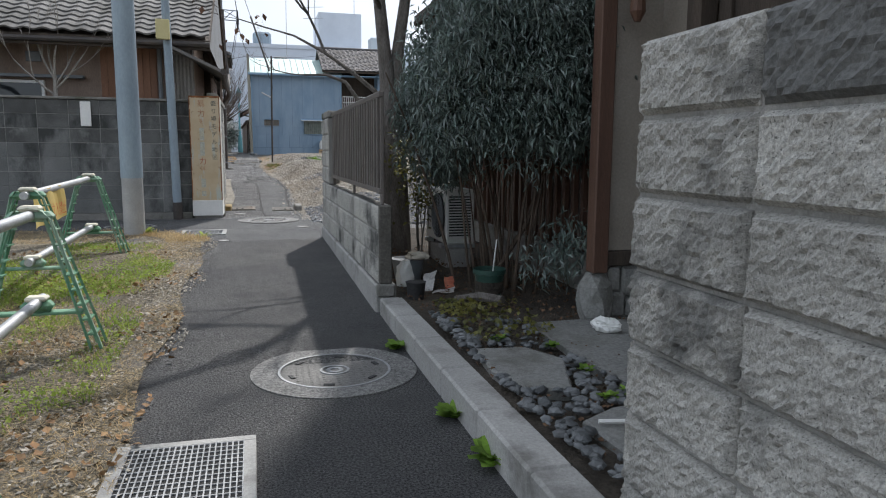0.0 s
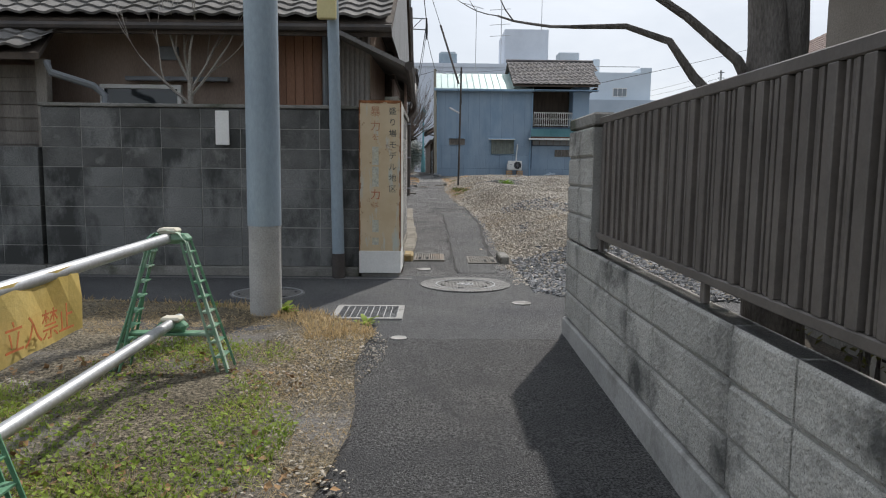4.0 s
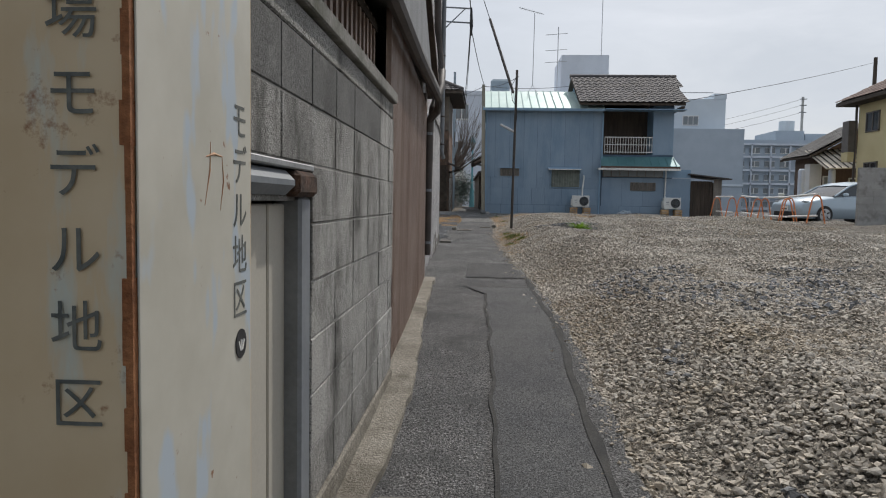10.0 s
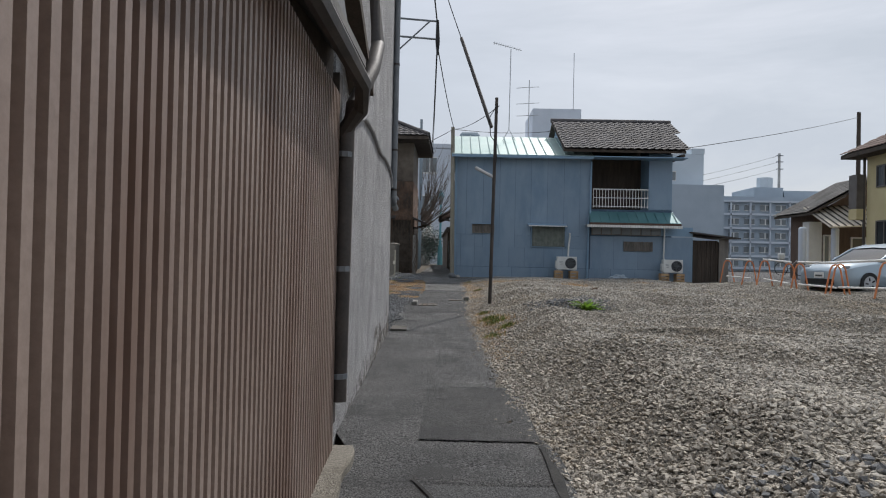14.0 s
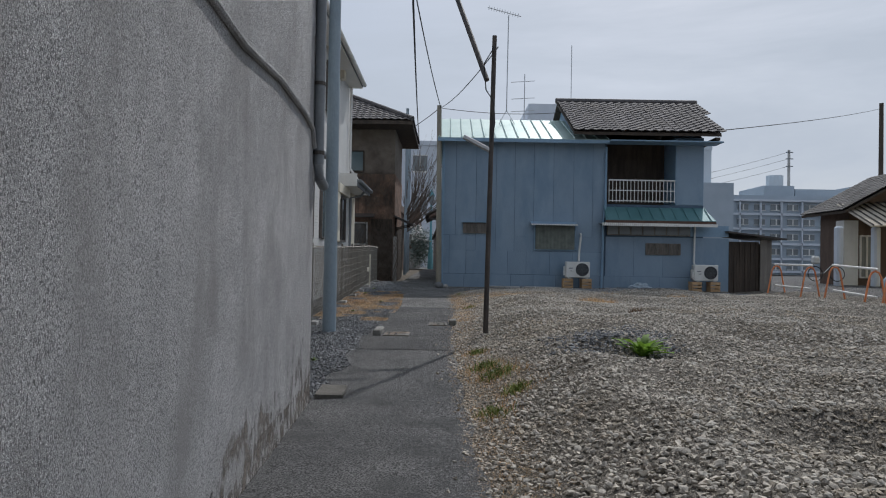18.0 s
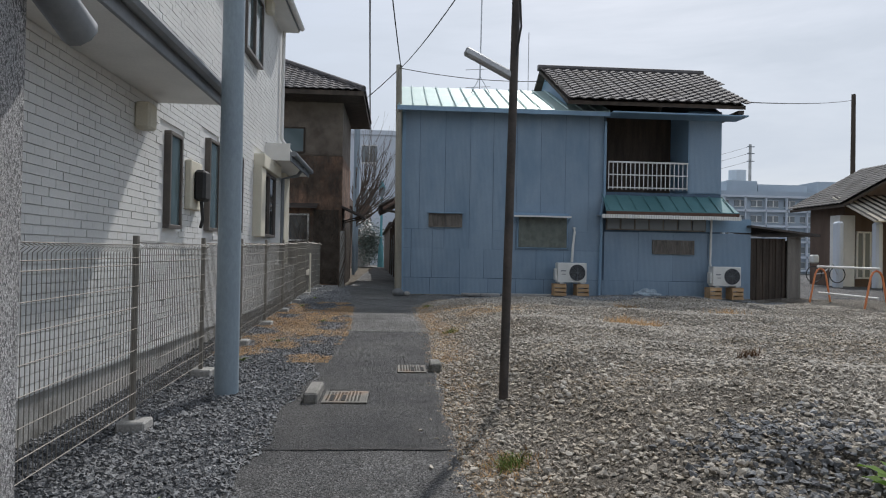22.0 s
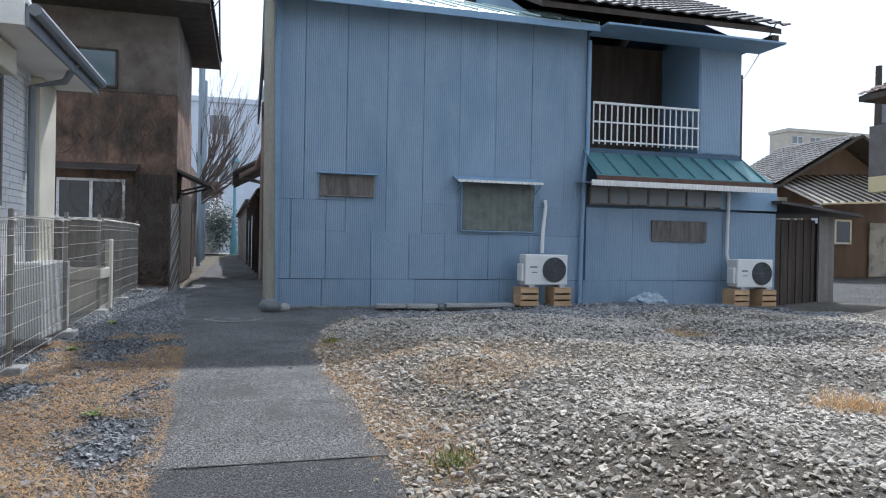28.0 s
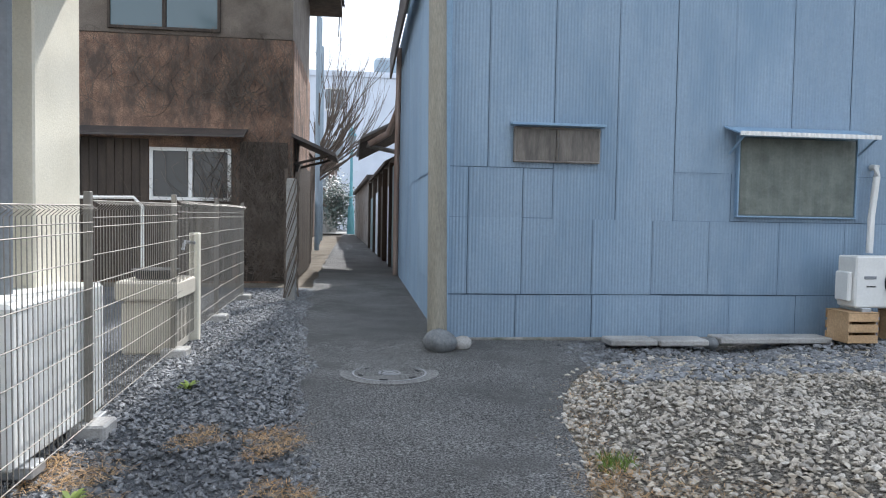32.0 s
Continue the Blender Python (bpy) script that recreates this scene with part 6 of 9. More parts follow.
def fence_panel():
    f = thing("slat_fence", (0.965, 7.1, 0.9), "dark brown aluminium slat fence on the garden wall", "fence")
    x = 0.955
    part("bottom_rail", bbox(x - 0.024, x + 0.016, 5.34, 8.715, 0.925, 0.965, 0.005), FENCE_BROWN, f)
    part("top_rail", bbox(x - 0.024, x + 0.016, 5.33, 8.715, 1.655, 1.70, 0.005), FENCE_BROWN, f)
    for y in (5.365, 6.92, 8.67):
        part("post", bbox(x - 0.010, x + 0.016, y - 0.022, y + 0.022, 0.84, 1.66, 0.004), FENCE_BROWN, f)
    rnd = random.Random(9)
    y = 5.41
    while y < 8.58:
        w = rnd.choice((0.05, 0.05, 0.036))
        part("slat", bbox(x - 0.026, x + 0.010, y, y + w, 0.966, 1.654, 0.003), FENCE_BROWN, f)
        y += w + rnd.choice((0.009, 0.012, 0.02))
        for q in range(rnd.choice((2, 3, 3, 4))):
            if y < 8.62:
                part("thin_slat", bbox(x - 0.012 - 0.005 * (q % 2), x + 0.006, y, y + 0.015, 0.966, 1.654, 0.002), FENCE_BROWN, f)
            y += 0.0215
        y += rnd.choice((0.004, 0.008, 0.018))


def mesh_fence():
    f = thing("mesh_fence", (-2.1, 36.5, 0.75), "pale bronze welded mesh fence beside the gravel strip", "fence")
    post_mat = mk("bronze_fence_steel", (0.19, 0.175, 0.15), (0.25, 0.23, 0.20), 0.5, 3, 40, 0.03, metal=0.2, grain=0.1)
    ys = [26.05 + 1.925 * k for k in range(11)]
    def lift(y):
        return 0.085 * min(1.0, max(0.0, (36.0 - y) / 8.0))

    def fx(y):
        return -1.92 - 0.0227 * (y - 29.9)
    bm = bmesh.new()
    h, L = 1.20, 1.925
    for k in range(38):
        u = 0.025 + k * 0.05066
        tube(bm, [(0.0, u, 0.05), (0.0, u, h - 0.05), (0.035, u, h - 0.02), (0.0, u, h)], 0.0028, 4, cap=False)
    for zz in (0.05, 0.16, 0.31, 0.46, 0.61, 0.76, 0.91, 1.06, 1.11, h):
        tube(bm, [(0.004, 0, zz), (0.004, L, zz)], 0.0032, 4, cap=False)
    me = bpy.data.meshes.new("mesh_panel")
    bm.to_mesh(me)
    bm.free()
    me.materials.append(post_mat)
    for a, b in zip(ys, ys[1:]):
        z0, z1 = gz(a) + 0.06 + lift(a), gz(b) + 0.06 + lift(b)
        m = Matrix.Identity(4)
        v = Vector((fx(b) - fx(a), b - a, z1 - z0)).normalized()
        u = Vector((1, -v.x, 0)).normalized()
        for i in range(3):
            m[i][0], m[i][1] = u[i], v[i]
        m[0][3], m[1][3], m[2][3] = fx(a), a, z0
        shared("mesh_panel", me, f, m)
    for k, y in enumerate(ys):
        z = gz(y)
        p = part("post", bbox(fx(y) - 0.045, fx(y) - 0.008, y - 0.02, y + 0.02, z, z + 1.31 + lift(y), 0.004), post_mat, f)
        solid("fence_footing", bbox(fx(y) - 0.11, fx(y) + 0.09, y - 0.10, y + 0.10, z - 0.05, z + 0.07, 0.012), CONCRETE, "square concrete fence footing block", "footing", group="mesh fence footings")


def ac_unit(at, turn=0.0, label="off-white outdoor air-conditioner unit with round fan grille", size=1.0):
    """Built at the origin facing -y, then placed."""
    a = thing("air_conditioner", (0, 0, 0), label, "air conditioner", "outdoor units")
    part("casing", bbox(-0.39, 0.39, -0.14, 0.14, 0.04, 0.56, 0.015), WHITE_PLASTIC, a)
    part("valve_cover", bbox(-0.445, -0.392, -0.1, 0.1, 0.10, 0.40, 0.012), WHITE_PLASTIC, a)
    for x in (-0.28, 0.28):
        part("foot", bbox(x - 0.05, x + 0.05, -0.17, 0.17, 0.0, 0.04, 0.004), GALV, a)
    b = bmesh.new()
    disc(b, 0, 0, 0, 0.012, 0.215, 32)
    bmesh.ops.transform(b, matrix=Matrix.Translation((0.14, -0.141, 0.30)) @ Matrix.Rotation(math.pi / 2, 4, "X"), verts=b.verts)
    fan = part("fan_opening", b, BLACK, a, "dark round fan opening")
    g = bmesh.new()
    for k in range(1, 8):
        r = 0.215 * k / 7.2
        tube(g, [(0.14 + r * math.cos(q * math.tau / 24), -0.162, 0.30 + r * math.sin(q * math.tau / 24)) for q in range(25)], 0.0035, 4, cap=False)
    for k in range(8):
        q = k * math.tau / 8
        tube(g, [(0.14, -0.160, 0.30), (0.14 + 0.215 * math.cos(q), -0.160, 0.30 + 0.215 * math.sin(q))], 0.004, 4, cap=False)
    part("grille", g, GREY_PLASTIC, fan, "grey wire fan grille")
    part("badge", bbox(-0.30, -0.17, -0.145, -0.139, 0.33, 0.36), GREY_PLASTIC, a, "small grey maker's badge")
    part("label_strip", bbox(-0.27, -0.17, -0.145, -0.139, 0.25, 0.262), BLACK, a)
    a.matrix_basis = Matrix.Translation(at) @ Matrix.Rotation(turn, 4, "Z") @ Matrix.Scale(size, 4)
    return a


def crate(at, turn=0.0):
    c = thing("crate", (0, 0, 0), "pale wooden crate under the air conditioner", "crate", "crates under outdoor units")
    for x in (-0.14, 0.128):
        part("end", bbox(x, x + 0.012, -0.15, 0.15, 0.0, 0.28, 0.003), CRATE, c)
    for z in (0.0, 0.1, 0.2):
        for y in (-0.162, 0.15):
            part("slat", bbox(-0.15, 0.15, y, y + 0.011, z + 0.005, z + 0.078, 0.002), CRATE, c)
    part("top", bbox(-0.15, 0.15, -0.165, 0.165, 0.281, 0.292, 0.002), CRATE, c)
    # Dark board added inside the pale crate in place of its inner shade.
    part("inner_shadow_board", bbox(-0.125, 0.125, -0.13, 0.13, 0.0, 0.03), WOOD_DARK, c)
    c.matrix_basis = Matrix.Translation(at) @ Matrix.Rotation(turn, 4, "Z")


gate()
lattice_top()
plaster_pipes()
fence_panel()
mesh_fence()
for cx, cy, cz in ((4.18, 41.66, 1.03), (8.05, 41.66, 1.0)):
    ac_unit((cx, cy, cz + 0.292), size=0.92)
    crate((cx - 0.29, cy, cz))
    crate((cx + 0.26, cy, cz), 0.06)


def round_cover(at, r_out, r_in, label, ring_mat=RING_CONC):
    x, y, z = at
    t = thing("manhole_cover", at, label, "manhole cover", "manhole covers")
    if r_out > r_in:
        b = bmesh.new()
        disc(b, x, y, z - 0.06, z + 0.007, r_out, 40, r_in + 0.004)
        part("ring", b, ring_mat, t, "pale concrete surround")
    b = bmesh.new()
    disc(b, x, y, z - 0.05, z + 0.003, r_in - 0.012, 40)
    part("lid", b, IRON, t)
    b = bmesh.new()
    disc(b, x, y, z - 0.04, z + 0.009, r_in, 40, r_in - 0.015)
    part("rim", b, GALV_DULL, t, "worn bright rim")
    b = bmesh.new()
    disc(b, x, y, z, z + 0.009, 0.085, 24, 0.07)
    disc(b, x, y, z, z + 0.008, 0.05, 20, 0.025)
    part("emblem", b, GALV_DULL, t)
    for k in range(6):
        q = k * math.tau / 6 + 0.3
        b = bbox(-0.03, 0.03, -0.012, 0.012, 0.0, 0.008, 0.002)
        bmesh.ops.transform(b, matrix=Matrix.Translation((x + 0.8 * r_in * math.cos(q), y + 0.8 * r_in * math.sin(q), z + 0.001)) @ Matrix.Rotation(q + 1.57, 4, "Z"), verts=b.verts)
        part("lug", b, BLACK, t)
    studs = []
    for i in range(-9, 10):
        for j in range(-9, 10):
            px, py = i * 0.036, j * 0.036
            if 0.1 < math.hypot(px, py) < r_in - 0.05:
                studs.append((x + px - 0.009, x + px + 0.009, y + py - 0.009, y + py + 0.009, z + 0.002, z + 0.0045))
    s = boxes("tread_studs", studs, IRON, t)
    s["kind"] = "stuff"


def grate(x0, x1, y0, y1, z, nx, ny, turn=0.0, label="galvanised drain grating in a concrete frame"):
    t = thing("drain_grate", ((x0 + x1) / 2, (y0 + y1) / 2, z), label, "drain grate", "drain gratings")
    e = 0.05
    for a in ((x0, x1, y0, y0 + e), (x0, x1, y1 - e, y1), (x0, x0 + e, y0 + e, y1 - e), (x1 - e, x1, y0 + e, y1 - e)):
        part("frame_bar", bbox(*a, z - 0.05, z + 0.012, 0.003), CONCRETE, t)
    # Dark sheet just below the bar tops stands in for the pit's shade.
    part("pit", bbox(x0 + 0.02, x1 - 0.02, y0 + 0.02, y1 - 0.02, z - 0.06, z + 0.0045), VOID_SHADE, t, "near-black sheet painted as the shaded drain pit")
    bars = [(x0 + e + (x1 - x0 - 2 * e) * k / nx - 0.0028, x0 + e + (x1 - x0 - 2 * e) * k / nx + 0.0028, y0 + e, y1 - e, z + 0.004, z + 0.011) for k in range(nx + 1)]
    bars += [(x0 + e, x1 - e, y0 + e + (y1 - y0 - 2 * e) * k / ny - 0.0026, y0 + e + (y1 - y0 - 2 * e) * k / ny + 0.0026, z + 0.004, z + 0.010) for k in range(ny + 1)]
    b = boxes("grating", bars, GALV_DULL, t)


def slot_cover(x0, x1, y0, y1, z, slots="left"):
    t = thing("drain_cover", ((x0 + x1) / 2, (y0 + y1) / 2, z), "cast concrete gutter cover with drain slots", "drain cover", "gutter covers")
    part("plate", bbox(x0, x1, y0, y1, z - 0.05, z + 0.014, 0.004), COVER, t)
    st = [(x0 + 0.03 + i * 0.03, x0 + 0.045 + i * 0.03, y0 + 0.04 + j * 0.03, y0 + 0.055 + j * 0.03, z + 0.013, z + 0.0175)
          for i in range(int((x1 - x0 - 0.05) / 0.03)) for j in range(int((y1 - y0 - 0.06) / 0.03))]
    s = boxes("studs", st, COVER, t)
    s["kind"] = "stuff"
    xs = x0 + 0.06 if slots == "left" else x1 - 0.12
    for k in range(2):
        # Slots are not cut; black marks on the plate paint their shade.
        part("slot", bbox(xs + k * 0.10 - (0.04 if slots != "left" else 0), xs + 0.035 + k * 0.10 - (0.04 if slots != "left" else 0), y0 + 0.06, y0 + 0.30, z + 0.014, z + 0.0185), VOID_SHADE, t, "near-black mark painted as a shaded open slot")


round_cover((0.42, 3.92, 0.0), 0.47, 0.32, "round iron manhole cover in a concrete ring on the path")
round_cover((0.22, 11.58, gz(11.58)), 0.48, 0.32, "round iron manhole cover at the mouth of the alley")
round_cover((-1.75, 11.0, gz(11.0)), 0.36, 0.34, "round iron manhole cover in the shaded lane")
round_cover((-0.49, 40.8, gz(40.8)), 0.37, 0.28, "round iron manhole cover before the blue house")
grate(-0.58, -0.02, 2.35, 3.05, 0.004, 20, 14)
grate(-0.98, -0.38, 9.88, 10.46, gz(10.1), 9, 12)
slot_cover(-0.38, 0.02, 13.2, 13.9, gz(13.5), "left")
slot_cover(0.32, 0.69, 13.0, 13.68, gz(13.3), "right")
slot_cover(-0.70, -0.32, 30.66, 31.16, gz(30.9), "left")
slot_cover(-0.06, 0.24, 32.0, 32.45, gz(32.2), "right")
for x, y, l in ((0.79, 13.33, 0.6), (-0.79, 30.95, 0.55), (0.34, 32.25, 0.35)):
    solid("kerb_block", bbox(x - 0.06, x + 0.06, y - l / 2, y + l / 2, gz(y) - 0.03, gz(y) + 0.085, 0.015), CONCRETE_DARK, "rough concrete kerb block beside a gutter cover", "kerb block", group="gutter kerb blocks")
for x, y, r in ((-0.24, 12.55, 0.09), (0.70, 10.6, 0.09), (-0.38, 9.3, 0.06)):
    b = bmesh.new()
    disc(b, x, y, gz(y) - 0.02, gz(y) + 0.008, r, 20)
    solid("valve_cover", b, CONCRETE, "small round pale valve cover set in the asphalt", "valve cover", group="small valve covers")


# ---- near garden and entrance ----


def entrance():
    h = thing("entrance_house", (3.5, 5.5, 0.15), "traditional house front with dark posts and clay plaster", "house")
    part("wall", bbox(2.255, 2.62, 4.22, 4.42, 0.6, 3.0), BROWN_PLASTER, h, "beige clay plaster panel")
    part("side_wall", bbox(2.621, 2.78, 3.84, 4.42, 0.6, 3.0), BROWN_PLASTER, h, "beige clay plaster panel")
    part("rail", bbox(2.255, 2.62, 4.17, 4.30, 0.50, 0.597, 0.006), WOOD_DARK, h)
    part("rail", bbox(2.57, 2.70, 3.84, 4.169, 0.50, 0.597, 0.006), WOOD_DARK, h)
    part("stone_base", bbox(2.26, 2.75, 4.23, 4.42, 0.05, 0.498), SLAB, h, "cut stone footing")
    part("stone_base", bbox(2.63, 2.75, 3.84, 4.228, 0.05, 0.498), CONCRETE, h, "pale side of the footing")
    for k, (x0, x1, z0, z1) in enumerate(((2.30, 2.42, 0.14, 0.31), (2.43, 2.62, 0.14, 0.27), (2.29, 2.38, 0.32, 0.49), (2.39, 2.51, 0.29, 0.49), (2.52, 2.62, 0.28, 0.49))):
        part("stone", bbox(x0, x1, 4.19, 4.24, z0, z1, 0.018), SLAB, h)
    part("post", bbox(2.14, 2.25, 4.14, 4.25, 0.46, 2.95, 0.008), WOOD_RED, h, "dark red-brown wooden post")
    b = bmesh.new()
    bmesh.ops.create_icosphere(b, subdivisions=2, radius=1.0)
    for v in b.verts:
        v.co = Vector((2.19 + v.co.x * 0.13, 4.20 + v.co.y * 0.12, 0.27 + v.co.z * 0.21)) * (1 + 0.02 * noise.noise(v.co * 3))
    part("post_stone", b, SLAB, h, "natural boulder under the post")
    part("door_frame", bbox(2.54, 2.66, 3.70, 3.838, 0.15, 2.95, 0.006), WOOD_DARK, h)
    part("door", bbox(2.66, 2.70, 0.8, 3.695, 0.15, 2.4), WOOD_DARK, h, "dark wooden sliding door")
    for y in (3.55, 2.75, 1.95):
        part("door_stile", bbox(2.635, 2.659, y, y + 0.11, 0.15, 2.4, 0.004), WOOD_DARK, h)
    for z in (0.18, 0.75):
        part("door_rail", bbox(2.64, 2.659, 0.8, 3.54, z, z + 0.09, 0.004), WOOD_DARK, h)
    part("intercom", bbox(2.595, 2.62, 3.88, 3.95, 1.36, 1.53, 0.006), WHITE_PLASTIC, h, "white intercom panel")
    part("intercom_button", bbox(2.588, 2.594, 3.897, 3.933, 1.42, 1.48), BLACK, h)
    part("back_wall", bbox(2.62, 9.0, 4.76, 9.2, 0.1, 5.2), BROWN_PLASTER, h)
    part("side_house", bbox(2.79, 9.0, -4.0, 4.75, 0.1, 5.2), BROWN_PLASTER, h)
    for k in range(26):
        y = 4.8 + k * 0.17
        part("lattice_bar", bbox(2.545, 2.59, y, y + 0.05, 0.45, 2.1, 0.004), WOOD_RED, h)
    for z in (0.5, 1.25, 2.05):
        part("lattice_rail", bbox(2.592, 2.615, 4.78, 9.2, z, z + 0.06), WOOD_DARK, h)
    part("base_wall", bbox(2.53, 2.618, 4.78, 9.2, 0.05, 0.44), CONCRETE_DARK, h)
    bm = bmesh.new()
    poly(bm, [(2.1, -4, 3.0), (2.1, 9.3, 3.0), (5.6, 9.3, 4.6), (5.6, -4, 4.6)][::-1], thick=0.12)
    part("eave_roof", bm, WOOD_DARK, h, "deep dark tiled eave")
    part("beam", bbox(2.22, 2.38, -4, 9.2, 2.78, 2.93, 0.01), WOOD_RED, h)
    for k in range(14):
        y = -3.5 + k * 0.95
        part("rafter", btube([(2.0, y, 2.82), (3.2, y, 3.34)], 0.035, 4), WOOD_DARK, h)
    # Out of view; added and sized to throw shade over the near path.
    part("unseen_upper_storey", bbox(2.6, 9.0, -4.0, 9.2, 3.45, 7.8), BROWN_PLASTER, h, "plain plastered upper storey, out of view, set to shade the path")
    part("wall_lamp", btube([(2.34, 4.06, 2.30), (2.34, 4.06, 2.12), (2.34, 4.06, 2.06)], [0.04, 0.05, 0.02], 10), WOOD_RED, h, "hanging red-brown gourd ornament")


FLAGSTONES = (((1.67, 4.11), (1.66, 3.45), (1.68, 2.81), (1.89, 2.72), (2.55, 2.5), (2.58, 3.65), (2.50, 4.02), (2.05, 4.12)),
              ((1.16, 3.62), (1.45, 3.58), (1.57, 3.32), (1.40, 2.86), (1.19, 2.92), (1.13, 3.22)),
              ((1.27, 2.50), (1.45, 2.60), (1.69, 2.64), (1.80, 2.56), (1.95, 1.9), (1.3, 1.85)))


def on_flagstone(x, y):
    for pts in FLAGSTONES:
        if all((b[0] - a[0]) * (y - a[1]) - (b[1] - a[1]) * (x - a[0]) < 0.0 for a, b in zip(pts, pts[1:] + pts[:1])) or all((b[0] - a[0]) * (y - a[1]) - (b[1] - a[1]) * (x - a[0]) > 0.0 for a, b in zip(pts, pts[1:] + pts[:1])):
            return True
    return False


def garden_slabs():
    for k, pts in enumerate(FLAGSTONES):
        b = bmesh.new()
        poly(b, [(x, y, 0.165 + gz(y) + 0.003 * k) for x, y in pts], thick=0.08)
        bmesh.ops.bevel(b, geom=[e for e in b.edges if abs(e.verts[0].co.z - e.verts[1].co.z) < 0.01 and e.verts[0].co.z > 0.15], offset=0.012, segments=1, affect="EDGES")
        solid("flagstone", b, SLAB, "irregular grey flagstone in the garden", "flagstone", group="garden flagstones")


OLD_CARD = mk("weathered_white_card", (0.42, 0.41, 0.40), (0.60, 0.59, 0.57), 0.85, 9, 60, 0.2, grain=0.2, stain=(0.25, 0.21, 0.16), stain_scale=6)


def garden_things():
    p = thing("flower_pot", (1.70, 4.95, 0.14), "dark green plastic plant pot", "plant pot")
    b = bmesh.new()
    tube(b, [(1.70, 4.95, 0.14), (1.70, 4.95, 0.34), (1.70, 4.95, 0.345), (1.70, 4.95, 0.38)], [0.085, 0.112, 0.125, 0.125], 20, cap=False)
    part("pot", b, mk("green_plastic_pot", (0.018, 0.05, 0.04), (0.03, 0.07, 0.055), 0.4, 4, 40, 0.02), p, "", True)
    b = bmesh.new()
    disc(b, 1.70, 4.95, 0.2, 0.345, 0.105, 20)
    part("soil", b, GARDEN_SOIL, p)
    part("stake", btube([(1.72, 4.95, 0.3), (1.75, 4.94, 0.60)], 0.005, 6), WHITE_PLASTIC, p)
    q = thing("black_pot", (1.17, 5.12, 0.14), "small black plastic pot", "plant pot")
    part("pot", btube([(1.17, 5.12, 0.13), (1.17, 5.12, 0.26), (1.17, 5.12, 0.27)], [0.06, 0.075, 0.08], 16), BLACK, q, "", True)
    u = thing("plastic_tub", (1.24, 5.72, 0.15), "grey plastic wash bowl beside the garden wall", "tub")
    b = bmesh.new()
    tube(b, [(1.24, 5.72, 0.13), (1.24, 5.72, 0.34), (1.24, 5.72, 0.36), (1.24, 5.72, 0.355), (1.24, 5.72, 0.2)], [0.10, 0.135, 0.15, 0.135, 0.10], 18, cap=False)
    part("tub", b, GREY_PLASTIC, u, "", True)
    for x, y, z, w, d, h, mt, lab in ((1.17, 5.52, 0.24, 0.07, 0.06, 0.14, WHITE_PLASTIC, "torn white plastic bag slumped on the soil"), (1.30, 5.62, 0.39, 0.10, 0.08, 0.035, BEIGE_WALL, "crumpled beige sack on the wash bowl")):
        b = bmesh.new()
        bmesh.ops.create_icosphere(b, subdivisions=3, radius=1.0)
        for vv in b.verts:
            k = 1 + 0.35 * noise.noise(vv.co * 2.1 + Vector((x * 31, 0, 0))) + 0.16 * noise.noise(vv.co * 5.3)
            vv.co = Vector((x + vv.co.x * w * k, y + vv.co.y * d * k, z + vv.co.z * h * k))
        solid("crumpled_bag", b, mt, lab, "bag", group="bags under the bush")
    a = ac_unit((1.87, 6.70, 0.34), math.radians(-90), "off-white outdoor air-conditioner unit among the shrubs")
    for k in range(15):
        link("louvre", bbox(0.391, 0.398, -0.11, 0.10, 0.12 + k * 0.026, 0.133 + k * 0.026), BLACK, a)
    solid("unit_stand", bbox(1.74, 2.0, 6.35, 7.05, 0.1, 0.34, 0.01), CONCRETE, "concrete block under the garden outdoor unit", "stand")
    for pts, mt, lab in ((((1.26, 5.28, 0.17), (1.34, 5.26, 0.18), (1.40, 5.42, 0.29), (1.31, 5.45, 0.27)), OLD_CARD, "torn white cardboard leaning under the bush"),
                         (((1.32, 5.20, 0.165), (1.50, 5.22, 0.17), (1.52, 5.29, 0.175), (1.37, 5.28, 0.17)), OLD_CARD, "white board lying on the soil"),
                         (((1.45, 5.30, 0.17), (1.53, 5.33, 0.18), (1.55, 5.42, 0.24), (1.47, 5.42, 0.25)), RED_INK, "red and white scrap of packaging")):
        b = bmesh.new()
        poly(b, pts, thick=0.006)
        bmesh.ops.subdivide_edges(b, edges=b.edges[:], cuts=3, use_grid_fill=True)
        for vv in b.verts:
            vv.co += Vector((noise.noise(vv.co * 19), noise.noise(vv.co * 17), noise.noise(vv.co * 15))) * 0.022
        solid("litter", b, mt, lab, "litter", group="litter under the bush")
    b = bmesh.new()
    bmesh.ops.create_icosphere(b, subdivisions=4, radius=1.0)
    for vv in b.verts:
        k = 1 + 0.30 * noise.noise(vv.co * 1.7 + Vector((9, 0, 0))) + 0.22 * abs(noise.noise(vv.co * 3.9)) + 0.10 * noise.noise(vv.co * 9)
        vv.co = Vector((vv.co.x * 0.058 * k, vv.co.y * 0.088 * k, max(0.0, 0.035 + vv.co.z * 0.05 * k)))
    bmesh.ops.transform(b, matrix=pose(2.06, 3.79, 0.17, 0, 0, 40), verts=b.verts)
    solid("white_bag", b, WHITE_PLASTIC, "crumpled white bag on the flagstone", "bag")
    solid("dead_log", btube([(1.40, 4.85, 0.18), (1.58, 4.80, 0.20), (1.70, 4.66, 0.19)], [0.025, 0.035, 0.04], 8), BARK, "short fallen branch on the soil", "log", smooth=True)
    solid("stick", btube([(1.30, 2.42, 0.19), (1.58, 2.36, 0.19)], 0.009, 6), WHITE_PAINT, "pale wooden stick on the flagstone", "stick")
    tw = bmesh.new()
